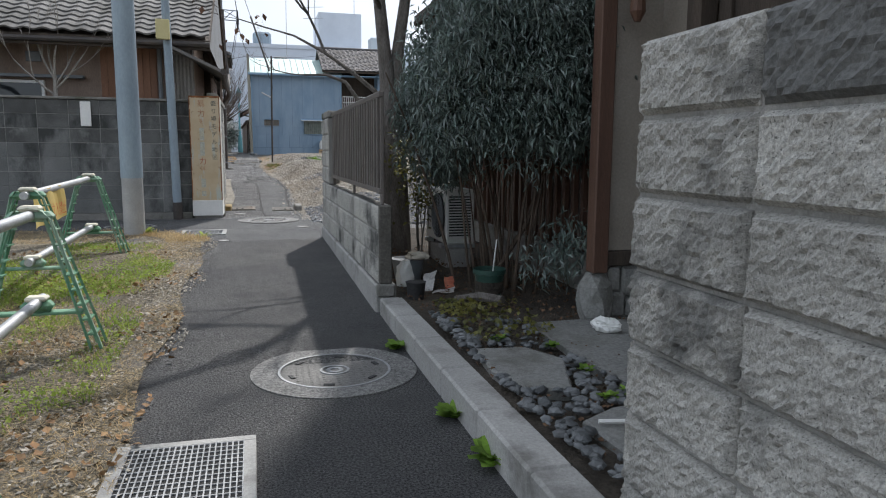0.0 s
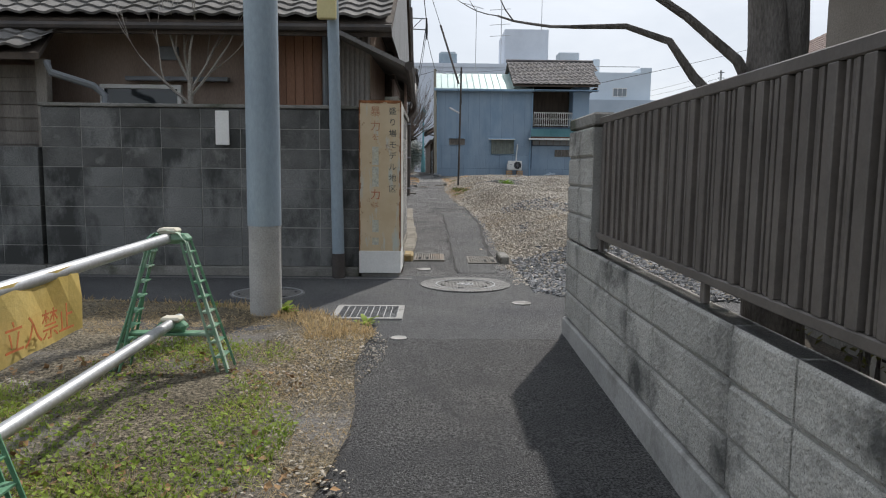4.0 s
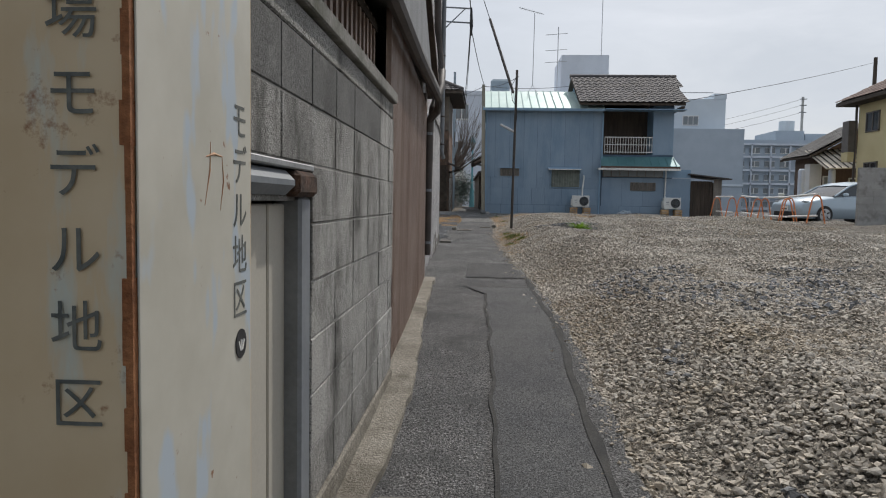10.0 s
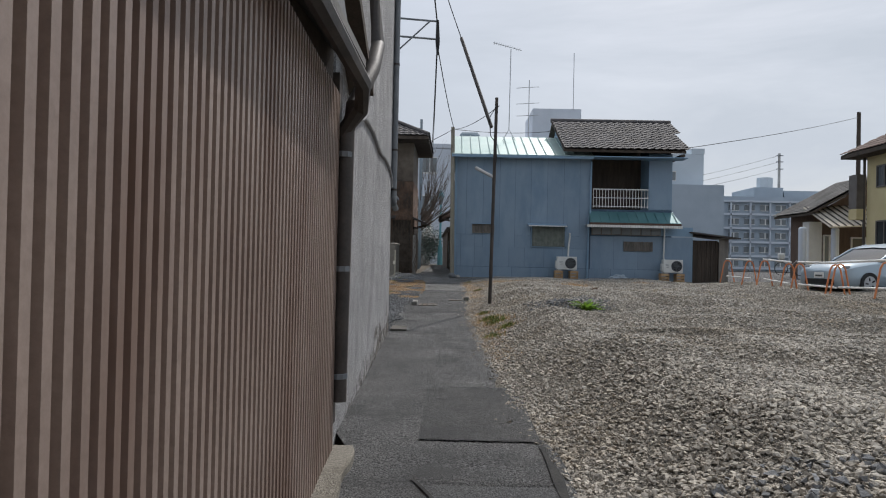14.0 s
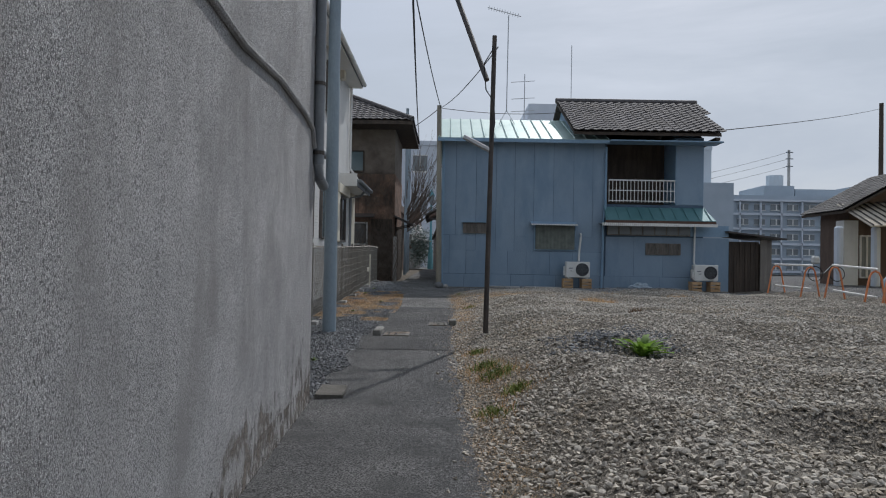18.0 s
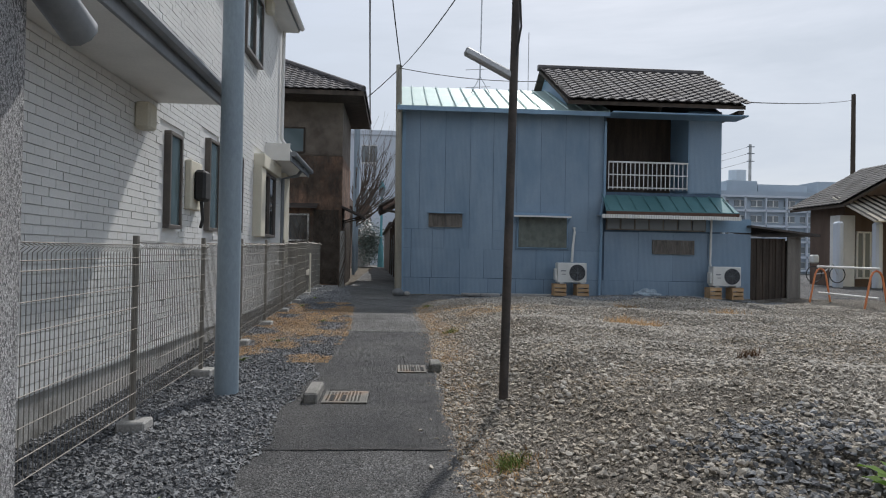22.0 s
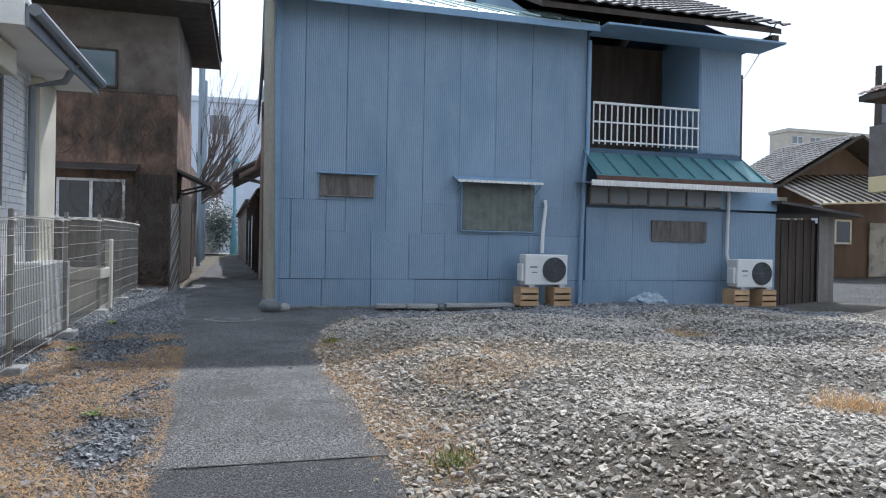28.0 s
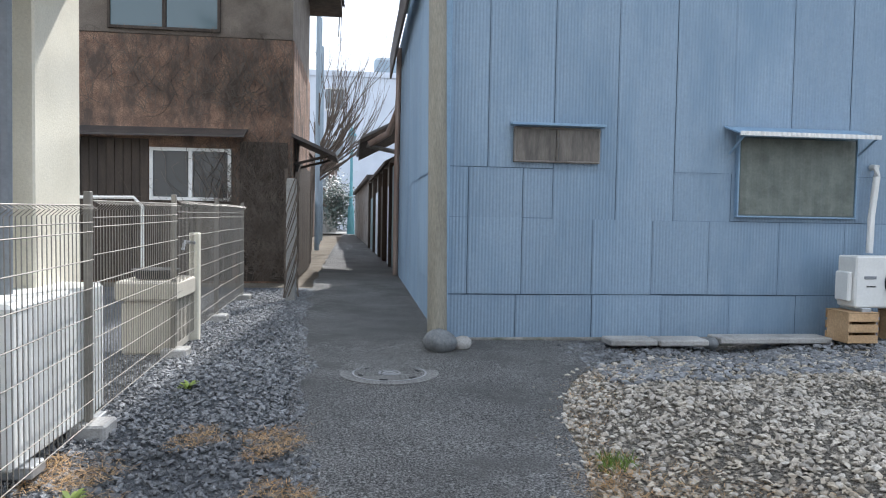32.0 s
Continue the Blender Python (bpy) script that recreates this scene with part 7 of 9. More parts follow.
    branches(tw, (0.52, 4.98, 0.012), (0.6, 0.3, 0.02), 0.22, 0.007, 2, random.Random(3), 0.7, -0.3, None, 4)
    for vv in tw.verts:
        vv.co.z = max(0.004, min(vv.co.z, 0.03))
    solid("fallen_twig", tw, TWIG, "fallen twig on the asphalt", "twig")


def bush():
    b = thing("nandina_bush", (1.9, 5.35, 0.14), "dense dark green evergreen shrub with many bare stems", "shrub")
    rnd = random.Random(12)
    stems = bmesh.new()
    tips = []
    for k in range(23):
        a, r = rnd.uniform(0, math.tau), rnd.uniform(0.02, 0.42)
        x, y = 1.98 + r * math.cos(a), 5.35 + r * 0.9 * math.sin(a)
        d = Vector((0.13 * math.cos(a) + rnd.uniform(-0.12, 0.12), 0.13 * math.sin(a) + rnd.uniform(-0.12, 0.12), 1)).normalized()
        pts = [Vector((x, y, 0.1))]
        for i in range(5):
            d = (d + Vector((rnd.uniform(-0.09, 0.09), rnd.uniform(-0.09, 0.09), 0.04))).normalized()
            pts.append(pts[-1] + d * rnd.uniform(0.28, 0.44))
        r0 = rnd.uniform(0.006, 0.015)
        one = bmesh.new()
        tube(one, pts, [r0 * (1 - 0.11 * i) for i in range(6)], 6, cap=False)
        part("stem", one, STEM, b, "thin bare brown stem", True)
        tips += pts[3:]
    tube(stems, [(1.76, 5.30, 0.10), (1.99, 5.32, 0.45), (2.15, 5.33, 0.68), (2.25, 5.35, 1.01), (2.28, 5.37, 1.46)], [0.016, 0.018, 0.021, 0.018, 0.012], 7, cap=False)
    part("crooked_stem", stems, STEM, b, "crooked slanting stem", True)
    # sprays of leaves, drooping, in a wide uneven dome
    centres = []
    while len(centres) < 560:
        p = Vector((rnd.gauss(0, 1), rnd.gauss(0, 1), rnd.gauss(0, 1)))
        p = p.normalized() * rnd.uniform(0.45, 1.0) ** 0.5
        x, y, z = 2.05 + p.x * 0.98, 5.5 + p.y * 1.0, 1.88 + p.z * 0.98
        if z < 1.38 + 0.3 * noise.noise((x * 2, y * 2, 0)) or x > 2.95 or x < 1.25 + 0.55 * max(0.0, z - 1.7) or noise.noise((x * 1.7, y * 1.7, z * 1.7)) < -0.28:
            continue
        centres.append((x, y, z))
    for k in range(5):
        centres.append((2.26 + rnd.gauss(0, 0.10), 4.62 + rnd.gauss(0, 0.12), rnd.uniform(0.35, 0.65)))
    for k in range(24):
        centres.append((rnd.uniform(1.28, 1.75), rnd.uniform(5.7, 6.15), rnd.uniform(1.05, 1.5)))
    c = np.repeat(np.array(centres), 130, 0)
    c = c + RNG.normal(0, 1, c.shape) * np.array([0.12, 0.12, 0.10])
    ob = leaves("foliage", c[(c[:, 0] > 1.16) & (c[:, 2] > 0.3) & ~((c[:, 0] > 2.45) & (c[:, 1] < 4.6))], 0.072, LEAF, b, 0.85, "hanging clusters of pointed leaves", slim=0.125)
    ob["kind"] = "stuff"
    # a small olive shrub between fence and house
    s = thing("olive_shrub", (1.72, 6.9, 0.15), "thin shrub with olive and yellow leaves", "shrub")
    tp = []
    for k in range(7):
        st = bmesh.new()
        branches(st, (1.72 + rnd.uniform(-0.1, 0.1), 6.9 + rnd.uniform(-0.1, 0.1), 0.1), (rnd.uniform(-0.3, 0.3), rnd.uniform(-0.3, 0.3), 1), 0.6, 0.012, 2, rnd, 0.5, 0.3, tp, 5)
        part("stem", st, BARK, s)
    c = np.repeat(np.array([t[0] for t in tp]), 26, 0)
    c = c + RNG.normal(0, 0.09, c.shape)
    leaves("foliage", c[c[:, 0] > 1.12], 0.05, LEAF_OLIVE, s, 0.2)["kind"] = "stuff"


def garden_tree():
    t = thing("bare_tree", (1.42, 7.35, 0.12), "leaning grey-barked garden tree with nearly bare branches", "tree")
    rnd = random.Random(21)
    b = bmesh.new()
    tips = []
    tube(b, [(1.50, 7.4, 0.05), (1.47, 7.42, 0.9), (1.43, 7.45, 1.6), (1.40, 7.45, 1.95), (1.36, 7.45, 2.3), (1.30, 7.5, 3.0), (1.22, 7.55, 3.8)], [0.15, 0.135, 0.13, 0.09, 0.07, 0.06, 0.045], 12, cap=False)
    part("trunk", b, BARK, t, "", True)
    c = bmesh.new()
    tube(c, [(1.46, 7.45, 1.55), (1.505, 7.45, 1.95), (1.51, 7.47, 2.3), (1.62, 7.5, 3.0), (1.75, 7.55, 3.8)], [0.09, 0.075, 0.065, 0.055, 0.045], 10, cap=False)
    for pts, rs in ((((1.36, 7.45, 1.70), (1.26, 7.45, 1.87), (1.02, 7.45, 2.06), (0.75, 7.5, 2.25), (0.45, 7.6, 2.42)), (0.036, 0.026, 0.020, 0.016, 0.011)),
                    (((1.36, 7.45, 1.5), (1.07, 7.48, 1.80), (0.96, 7.5, 1.96), (0.76, 7.52, 2.03), (0.5, 7.5, 2.02)), (0.032, 0.023, 0.018, 0.014, 0.009))):
        low = bmesh.new()
        tube(low, pts, rs, 8, cap=False)
        part("low_limb", low, BARK, t, "crooked low limb", True)
    for start, way, ln, r in (((1.22, 7.55, 3.8), (-0.4, 0.2, 0.8), 1.2, 0.04), ((0.45, 7.6, 2.42), (-0.8, 0.3, 0.3), 0.6, 0.010), ((0.75, 7.5, 2.25), (-0.3, -0.2, 0.9), 0.8, 0.016), ((1.30, 7.5, 3.0), (-0.8, 0.5, 0.25), 1.2, 0.032), ((0.5, 7.5, 2.02), (-0.75, 0.35, 0.15), 0.4, 0.008),
                              ((1.75, 7.55, 3.8), (0.4, 0.3, 0.9), 1.2, 0.04), ((1.25, 7.52, 3.4), (-0.7, -0.5, 0.35), 1.2, 0.03), ((1.33, 7.48, 2.7), (-0.3, -0.8, 0.3), 1.1, 0.028), ((1.65, 7.5, 3.2), (0.5, -0.6, 0.5), 1.2, 0.03)):
        limb = bmesh.new()
        branches(limb, start, way, ln, r, 4, rnd, 0.6, 0.08, tips, 7, (2, 3))
        part("limb", limb, BARK, t, "bare twisting limb", True)
    part("fork", c, BARK, t, "", True)
    pts = np.array([p for p, d, k in tips if k <= 1])
    pts = pts[RNG.uniform(size=len(pts)) < 0.4]
    leaves("dry_leaves", pts + RNG.normal(0, 0.03, pts.shape), 0.07, mk("withered_leaf", (0.10, 0.05, 0.035), (0.17, 0.09, 0.055), 0.8, 3, 30, 0, island=0.3), t, 0.8)["kind"] = "stuff"


entrance()
garden_slabs()
garden_things()
bush()
garden_tree()


def wall_tree():
    t = thing("bare_sapling", (-3.0, 12.7, 0.2), "small bare sapling behind the block wall", "tree")
    b = bmesh.new()
    rnd = random.Random(33)
    tube(b, [(-3.0, 12.6, 0.2), (-3.0, 12.6, 1.6), (-2.98, 12.58, 2.4)], [0.05, 0.04, 0.03], 7, cap=False)
    for w in ((0.5, 0, 0.9), (-0.6, 0, 0.9), (0.2, -0.3, 1), (-0.25, 0.1, 1), (0.7, 0, 0.6), (-0.8, -0.2, 0.6)):
        one = bmesh.new()
        branches(one, (-2.99, 12.58, 2.0 + rnd.uniform(0, 0.4)), w, 0.75, 0.018, 3, rnd, 0.5, 0.15, None, 4)
        part("branch", one, PALE_TWIG, t)
    part("trunk", b, PALE_TWIG, t)


def left_house_details():
    h = HOUSE_LEFT
    window(h, -4.25, -3.25, 2.02, 2.36, 13.08, GLASS_DARK, WHITE_PAINT, 1, 0.05, t=0.05)
    part("window_ledge", bbox(-3.9, -2.65, 12.95, 13.06, 2.40, 2.45, 0.005), GREY_PLASTIC, h)
    part("vent", bbox(-3.5, -3.28, 13.03, 13.09, 2.66, 2.82, 0.005), GREY_PLASTIC, h, "small grey vent cover")
    part("downpipe", btube([(-1.47, 13.0, 3.0), (-1.47, 13.02, 1.2)], 0.035, 8), GREY_PLASTIC, h, "", True)
    part("gutter", btube([(-6.0, 12.40, 2.93), (-0.62, 12.40, 2.95)], 0.045, 8), DARK_PAINT, h, "", True)
    b = bmesh.new()
    poly(b, [(-9.8, 11.9, 2.55), (-4.35, 11.9, 2.55), (-4.75, 13.1, 3.12), (-9.8, 13.1, 3.12)], thick=0.07)
    low = part("low_roof", b, WOOD_DARK, h, "lower tiled lean-to roof")
    t = tile_mesh(TILE_GREY)
    tiled(low, t, (-9.8, 11.87, 2.57), (1, 0, 0), (0, 1, 0.475), 5.4, 1.3)
    part("swan_neck_pipe", btube([(-4.30, 11.95, 2.48), (-4.28, 11.98, 2.36), (-3.95, 12.25, 2.25), (-3.85, 12.3, 2.15), (-3.85, 12.3, 1.9)], 0.04, 8), GREY_PLASTIC, h, "grey bent downpipe", True)
    part("shed_post", bbox(-4.62, -4.5, 12.3, 12.42, 0.3, 2.55, 0.006), WOOD_GREY, h)
    for k in range(14):
        part("shed_board", bbox(-9.5, -4.62, 12.42, 12.45, 0.4 + k * 0.15, 0.543 + k * 0.15), WOOD_GREY, h)


def green_barriers():
    """A-shaped plastic stands with ladder legs, joined by steel pipes."""
    def stand(y, x=-1.76):
        s = thing("barrier_stand", (0, 0, 0), "faded green plastic A-frame barrier stand", "barrier stand", "green barrier stands")
        for sx in (-1, 1):
            b = bmesh.new()
            for sy in (-1, 1):
                for off in (-0.035, 0.035):
                    tube(b, [(sx * 0.10 + off * 0.4, sy * 0.05, 0.80), (sx * (0.33 + off * 0.8), sy * 0.085, 0.0)], 0.009, 5)
            for q in range(8):
                f = 0.08 + q * 0.115
                xx = sx * (0.10 + 0.23 * f)
                box(b, xx - 0.026, xx + 0.026, -0.05 - 0.035 * f, 0.05 + 0.035 * f, 0.80 - 0.80 * f - 0.004, 0.80 - 0.80 * f + 0.004)
            part("ladder_leg", b, BARRIER_GREEN, s)
        fl = bmesh.new()
        arc = [(-0.355, 0.0), (-0.14, 0.72), (-0.12, 0.80), (-0.07, 0.855), (0.0, 0.872), (0.07, 0.855), (0.12, 0.80), (0.14, 0.72), (0.355, 0.0)]
        rows = [[fl.verts.new((px * e, q, pz - (1 - e) * 0.02)) for q, e in ((-0.062, 1), (-0.022, 1), (-0.022, 0.965), (-0.062, 0.965))] for px, pz in arc]
        for ra, rb in zip(rows, rows[1:]):
            for q in range(4):
                fl.faces.new((ra[q], ra[(q + 1) % 4], rb[(q + 1) % 4], rb[q]))
        bmesh.ops.recalc_face_normals(fl, faces=fl.faces)
        part("outer_flange", fl, BARRIER_PALE, s, "pale faded outer flange")
        part("top_saddle", bbox(-0.125, 0.125, -0.06, 0.06, 0.785, 0.845, 0.025), BARRIER_GREEN, s)
        part("top_pad", bbox(-0.06, 0.06, -0.055, 0.055, 0.8455, 0.88, 0.014), CREAM, s, "cream worn cap")
        part("cross_tray", bbox(-0.26, 0.26, -0.045, 0.045, 0.215, 0.235, 0.006), BARRIER_GREEN, s)
        part("low_saddle", bbox(-0.09, 0.09, -0.05, 0.05, 0.236, 0.30, 0.024), BARRIER_GREEN, s)
        part("low_pad", bbox(-0.06, 0.06, -0.05, 0.05, 0.301, 0.33, 0.01), CREAM, s)
        s.matrix_basis = Matrix.Translation((x, y, gz(y) + 0.02))
        return s
    for x, y in ((-1.74, 8.46), (-1.74, 6.28), (-1.29, 4.68), (-1.22, 2.5), (-3.85, 9.3)):
        stand(y, x)
    for x0, ya, x1, yb in ((-1.29, 4.80, -1.22, 2.4), (-1.74, 8.58, -1.74, 6.16), (-3.85, 9.4, -4.1, 7.2)):
        for z, nm in ((0.82, "barrier_pipe"), (0.29, "barrier_pipe")):
            solid(nm, btube([(x0, ya, gz(ya) + z + 0.02), (x1, yb, gz(yb) + z + 0.02)], 0.032, 12), GALV, "grey steel pipe resting across barrier stands", "pipe", group="barrier pipes", smooth=True)
    bn = thing("warning_banner", (-1.80, 7.3, 0.7), "faded yellow vinyl keep-out banner hung on the pipe", "banner")
    b = bmesh.new()
    n = 10
    g = []
    for i in range(n + 1):
        y = 6.30 + 1.0 * i / n
        x = -1.715
        zt = gz(y) + 0.86
        g.append([bm_v for bm_v in (b.verts.new((x + 0.006 * math.sin(i * 1.7), y, zt)), b.verts.new((x + 0.01 * math.sin(i * 1.3 + 1), y, zt - 0.15)),
                                    b.verts.new((x + 0.014 * math.sin(i * 1.1 + 2), y, zt - 0.30 + 0.008 * math.sin(i * 1.4))))])
    for a, c in zip(g, g[1:]):
        for k in range(2):
            b.faces.new((a[k], c[k], c[k + 1], a[k + 1]))
    part("sheet", b, YELLOW_CLOTH, bn)
    side = plane_pose((0, 0, 0), (0, 1, 0), (0, 0, 1))
    for i, ch in enumerate("立入禁止"):
        words(ch, 0.13, ORANGE_INK, bn, Matrix.Translation((-1.675, 6.73 + i * 0.123, gz(7) + 0.655)) @ side, label="orange printed character")


def orange_barriers():
    for (xa, ya), (xb, yb) in (((9.35, 39.8), (9.3, 37.9)), ((9.2, 36.6), (9.1, 34.9)), ((9.1, 34.3), (9.0, 32.4)), ((8.95, 32.1), (8.85, 30.2))):
        za, zb = max(lot_z(xa, ya), 0.95) - 0.02, max(lot_z(xb, yb), 0.95) - 0.02
        t = thing("orange_barrier", ((xa + xb) / 2, (ya + yb) / 2, za), "orange pipe barrier with white cross bars", "barrier", "orange pipe barriers")
        for x, y, z in ((xa, ya, za), (xb, yb, zb)):
            part("leg_hoop", btube([(x - 0.24, y, z), (x - 0.12, y, z + 0.64), (x - 0.07, y, z + 0.73), (x, y, z + 0.76), (x + 0.07, y, z + 0.73), (x + 0.12, y, z + 0.64), (x + 0.24, y, z)], 0.021, 8), ORANGE, t, "", True)
        part("top_bar", btube([(xa, ya + 0.1, za + 0.80), (xb, yb - 0.1, zb + 0.80)], 0.026, 8), WHITE_PAINT, t, "white steel bar", True)
        part("low_bar", btube([(xa, ya + 0.05, za + 0.22), (xb, yb - 0.05, zb + 0.22)], 0.024, 8), WHITE_PAINT, t, "white steel bar", True)


wall_tree()
left_house_details()
green_barriers()
orange_barriers()


def car():
    c = thing("parked_car", (0, 0, 0), "pale blue hatchback car parked beside the lot", "car")
    # sections along the length: x, half width, sill, belt, and roof heights
    prof = [(2.22, 0.62, 0.30, 0.62, None), (2.15, 0.74, 0.20, 0.70, None), (1.85, 0.83, 0.19, 0.80, None), (1.25, 0.87, 0.19, 0.90, None), (0.9, 0.87, 0.19, 0.93, None),
            (0.0, 0.875, 0.19, 0.96, None), (-1.2, 0.875, 0.19, 1.02, None), (-1.9, 0.84, 0.22, 1.06, None), (-2.18, 0.76, 0.30, 1.05, None), (-2.24, 0.70, 0.36, 0.98, None)]
    b = bmesh.new()
    rings = []
    for x, w, s, t, _ in prof:
        rings.append([b.verts.new((x, y, z)) for y, z in ((-w * 0.92, s), (-w, s + 0.12), (-w, (s + t) / 2), (-w * 0.97, t - 0.06), (-w * 0.86, t), (0, t + 0.03),
                                                         (w * 0.86, t), (w * 0.97, t - 0.06), (w, (s + t) / 2), (w, s + 0.12), (w * 0.92, s))])
    for p, q in zip(rings, rings[1:]):
        for k in range(10):
            b.faces.new((p[k], p[k + 1], q[k + 1], q[k]))
        b.faces.new((p[10], p[0], q[0], q[10]))
    b.faces.new(rings[0][::-1])
    b.faces.new(rings[-1])
    bmesh.ops.recalc_face_normals(b, faces=b.faces)
    part("body", b, CAR_PAINT, c, "", True)
    b = bmesh.new()
    cab = [(0.98, 0.70, 0.92, 0.93), (0.35, 0.66, 0.94, 1.28), (-0.2, 0.62, 0.95, 1.43), (-0.9, 0.61, 1.0, 1.45), (-1.6, 0.60, 1.02, 1.33), (-2.1, 0.62, 1.03, 1.06)]
    rings = [[b.verts.new(p) for p in ((x, -w - 0.1, lo), (x, -w, hi - 0.02 if hi > 1 else hi), (x, 0, hi + 0.01), (x, w, hi - 0.02 if hi > 1 else hi), (x, w + 0.1, lo))] for x, w, lo, hi in cab]
    for p, q in zip(rings, rings[1:]):
        for k in range(4):
            b.faces.new((p[k], p[k + 1], q[k + 1], q[k]))
    bmesh.ops.recalc_face_normals(b, faces=b.faces)
    part("glasshouse", b, GLASS_DARK, c, "dark tinted windows", True)
    b = bmesh.new()
    rings = [[b.verts.new((x, y, z)) for y, z in ((-w, hi - 0.005), (0, hi + 0.025), (w, hi - 0.005))] for x, w, lo, hi in [(0.30, 0.62, 0, 1.31), (-0.2, 0.625, 0, 1.435), (-0.9, 0.615, 0, 1.455), (-1.6, 0.60, 0, 1.34)]]
    for p, q in zip(rings, rings[1:]):
        for k in range(2):
            b.faces.new((p[k], p[k + 1], q[k + 1], q[k]))
    part("roof", b, CAR_PAINT, c, "", True)
    for sy in (-1, 1):
        for pts in (((0.95, sy * 0.79, 0.94), (0.32, sy * 0.72, 1.28), (-0.2, sy * 0.66, 1.42)), ((-0.45, sy * 0.735, 0.97), (-0.42, sy * 0.66, 1.42)), ((-1.45, sy * 0.72, 1.03), (-1.55, sy * 0.62, 1.33))):
            part("pillar", btube(pts, 0.028, 6), CAR_PAINT, c, "", True)
        part("mirror", bbox(0.55, 0.72, sy * 0.93 - 0.07, sy * 0.93 + 0.07, 0.93, 1.05, 0.035), CAR_PAINT, c)
        part("headlight", bbox(1.75, 2.06, sy * 0.64 - 0.10, sy * 0.64 + 0.10, 0.66, 0.79, 0.04), GLASS_GREY, c, "clear wedge headlight")
        part("tail_light", bbox(-2.23, -2.12, sy * 0.6 - 0.1, sy * 0.6 + 0.1, 0.8, 1.0, 0.03), RED_INK, c)
        for x in (1.38, -1.35):
            t = btube([(x, sy * 0.66, 0.31), (x, sy * 0.875, 0.31)], 0.31, 24)
            w = part("wheel", t, BLACK, c, "black tyre", True)
            rim = btube([(x, sy * 0.86, 0.31), (x, sy * 0.885, 0.31)], 0.21, 20)
            part("rim", rim, GALV, w, "silver alloy rim")
            for k in range(5):
                q = k * math.tau / 5
                part("rim_slot", btube([(x + 0.08 * math.cos(q), sy * 0.888, 0.31 + 0.08 * math.sin(q)), (x + 0.17 * math.cos(q + 0.1), sy * 0.888, 0.31 + 0.17 * math.sin(q + 0.1))], 0.022, 5), BLACK, w)
    part("grille", bbox(2.19, 2.235, -0.5, 0.5, 0.27, 0.42, 0.01), BLACK, c)
    part("plate", bbox(2.225, 2.245, -0.165, 0.165, 0.44, 0.60, 0.004), WHITE_PAINT, c, "white number plate with illegible marks")
    part("plate_mark", bbox(2.246, 2.249, -0.12, 0.12, 0.48, 0.53), DARK_INK, c)
    c.matrix_basis = Matrix.Translation((12.35, 36.2, 0.925)) @ Matrix.Rotation(radians(-162), 4, "Z")


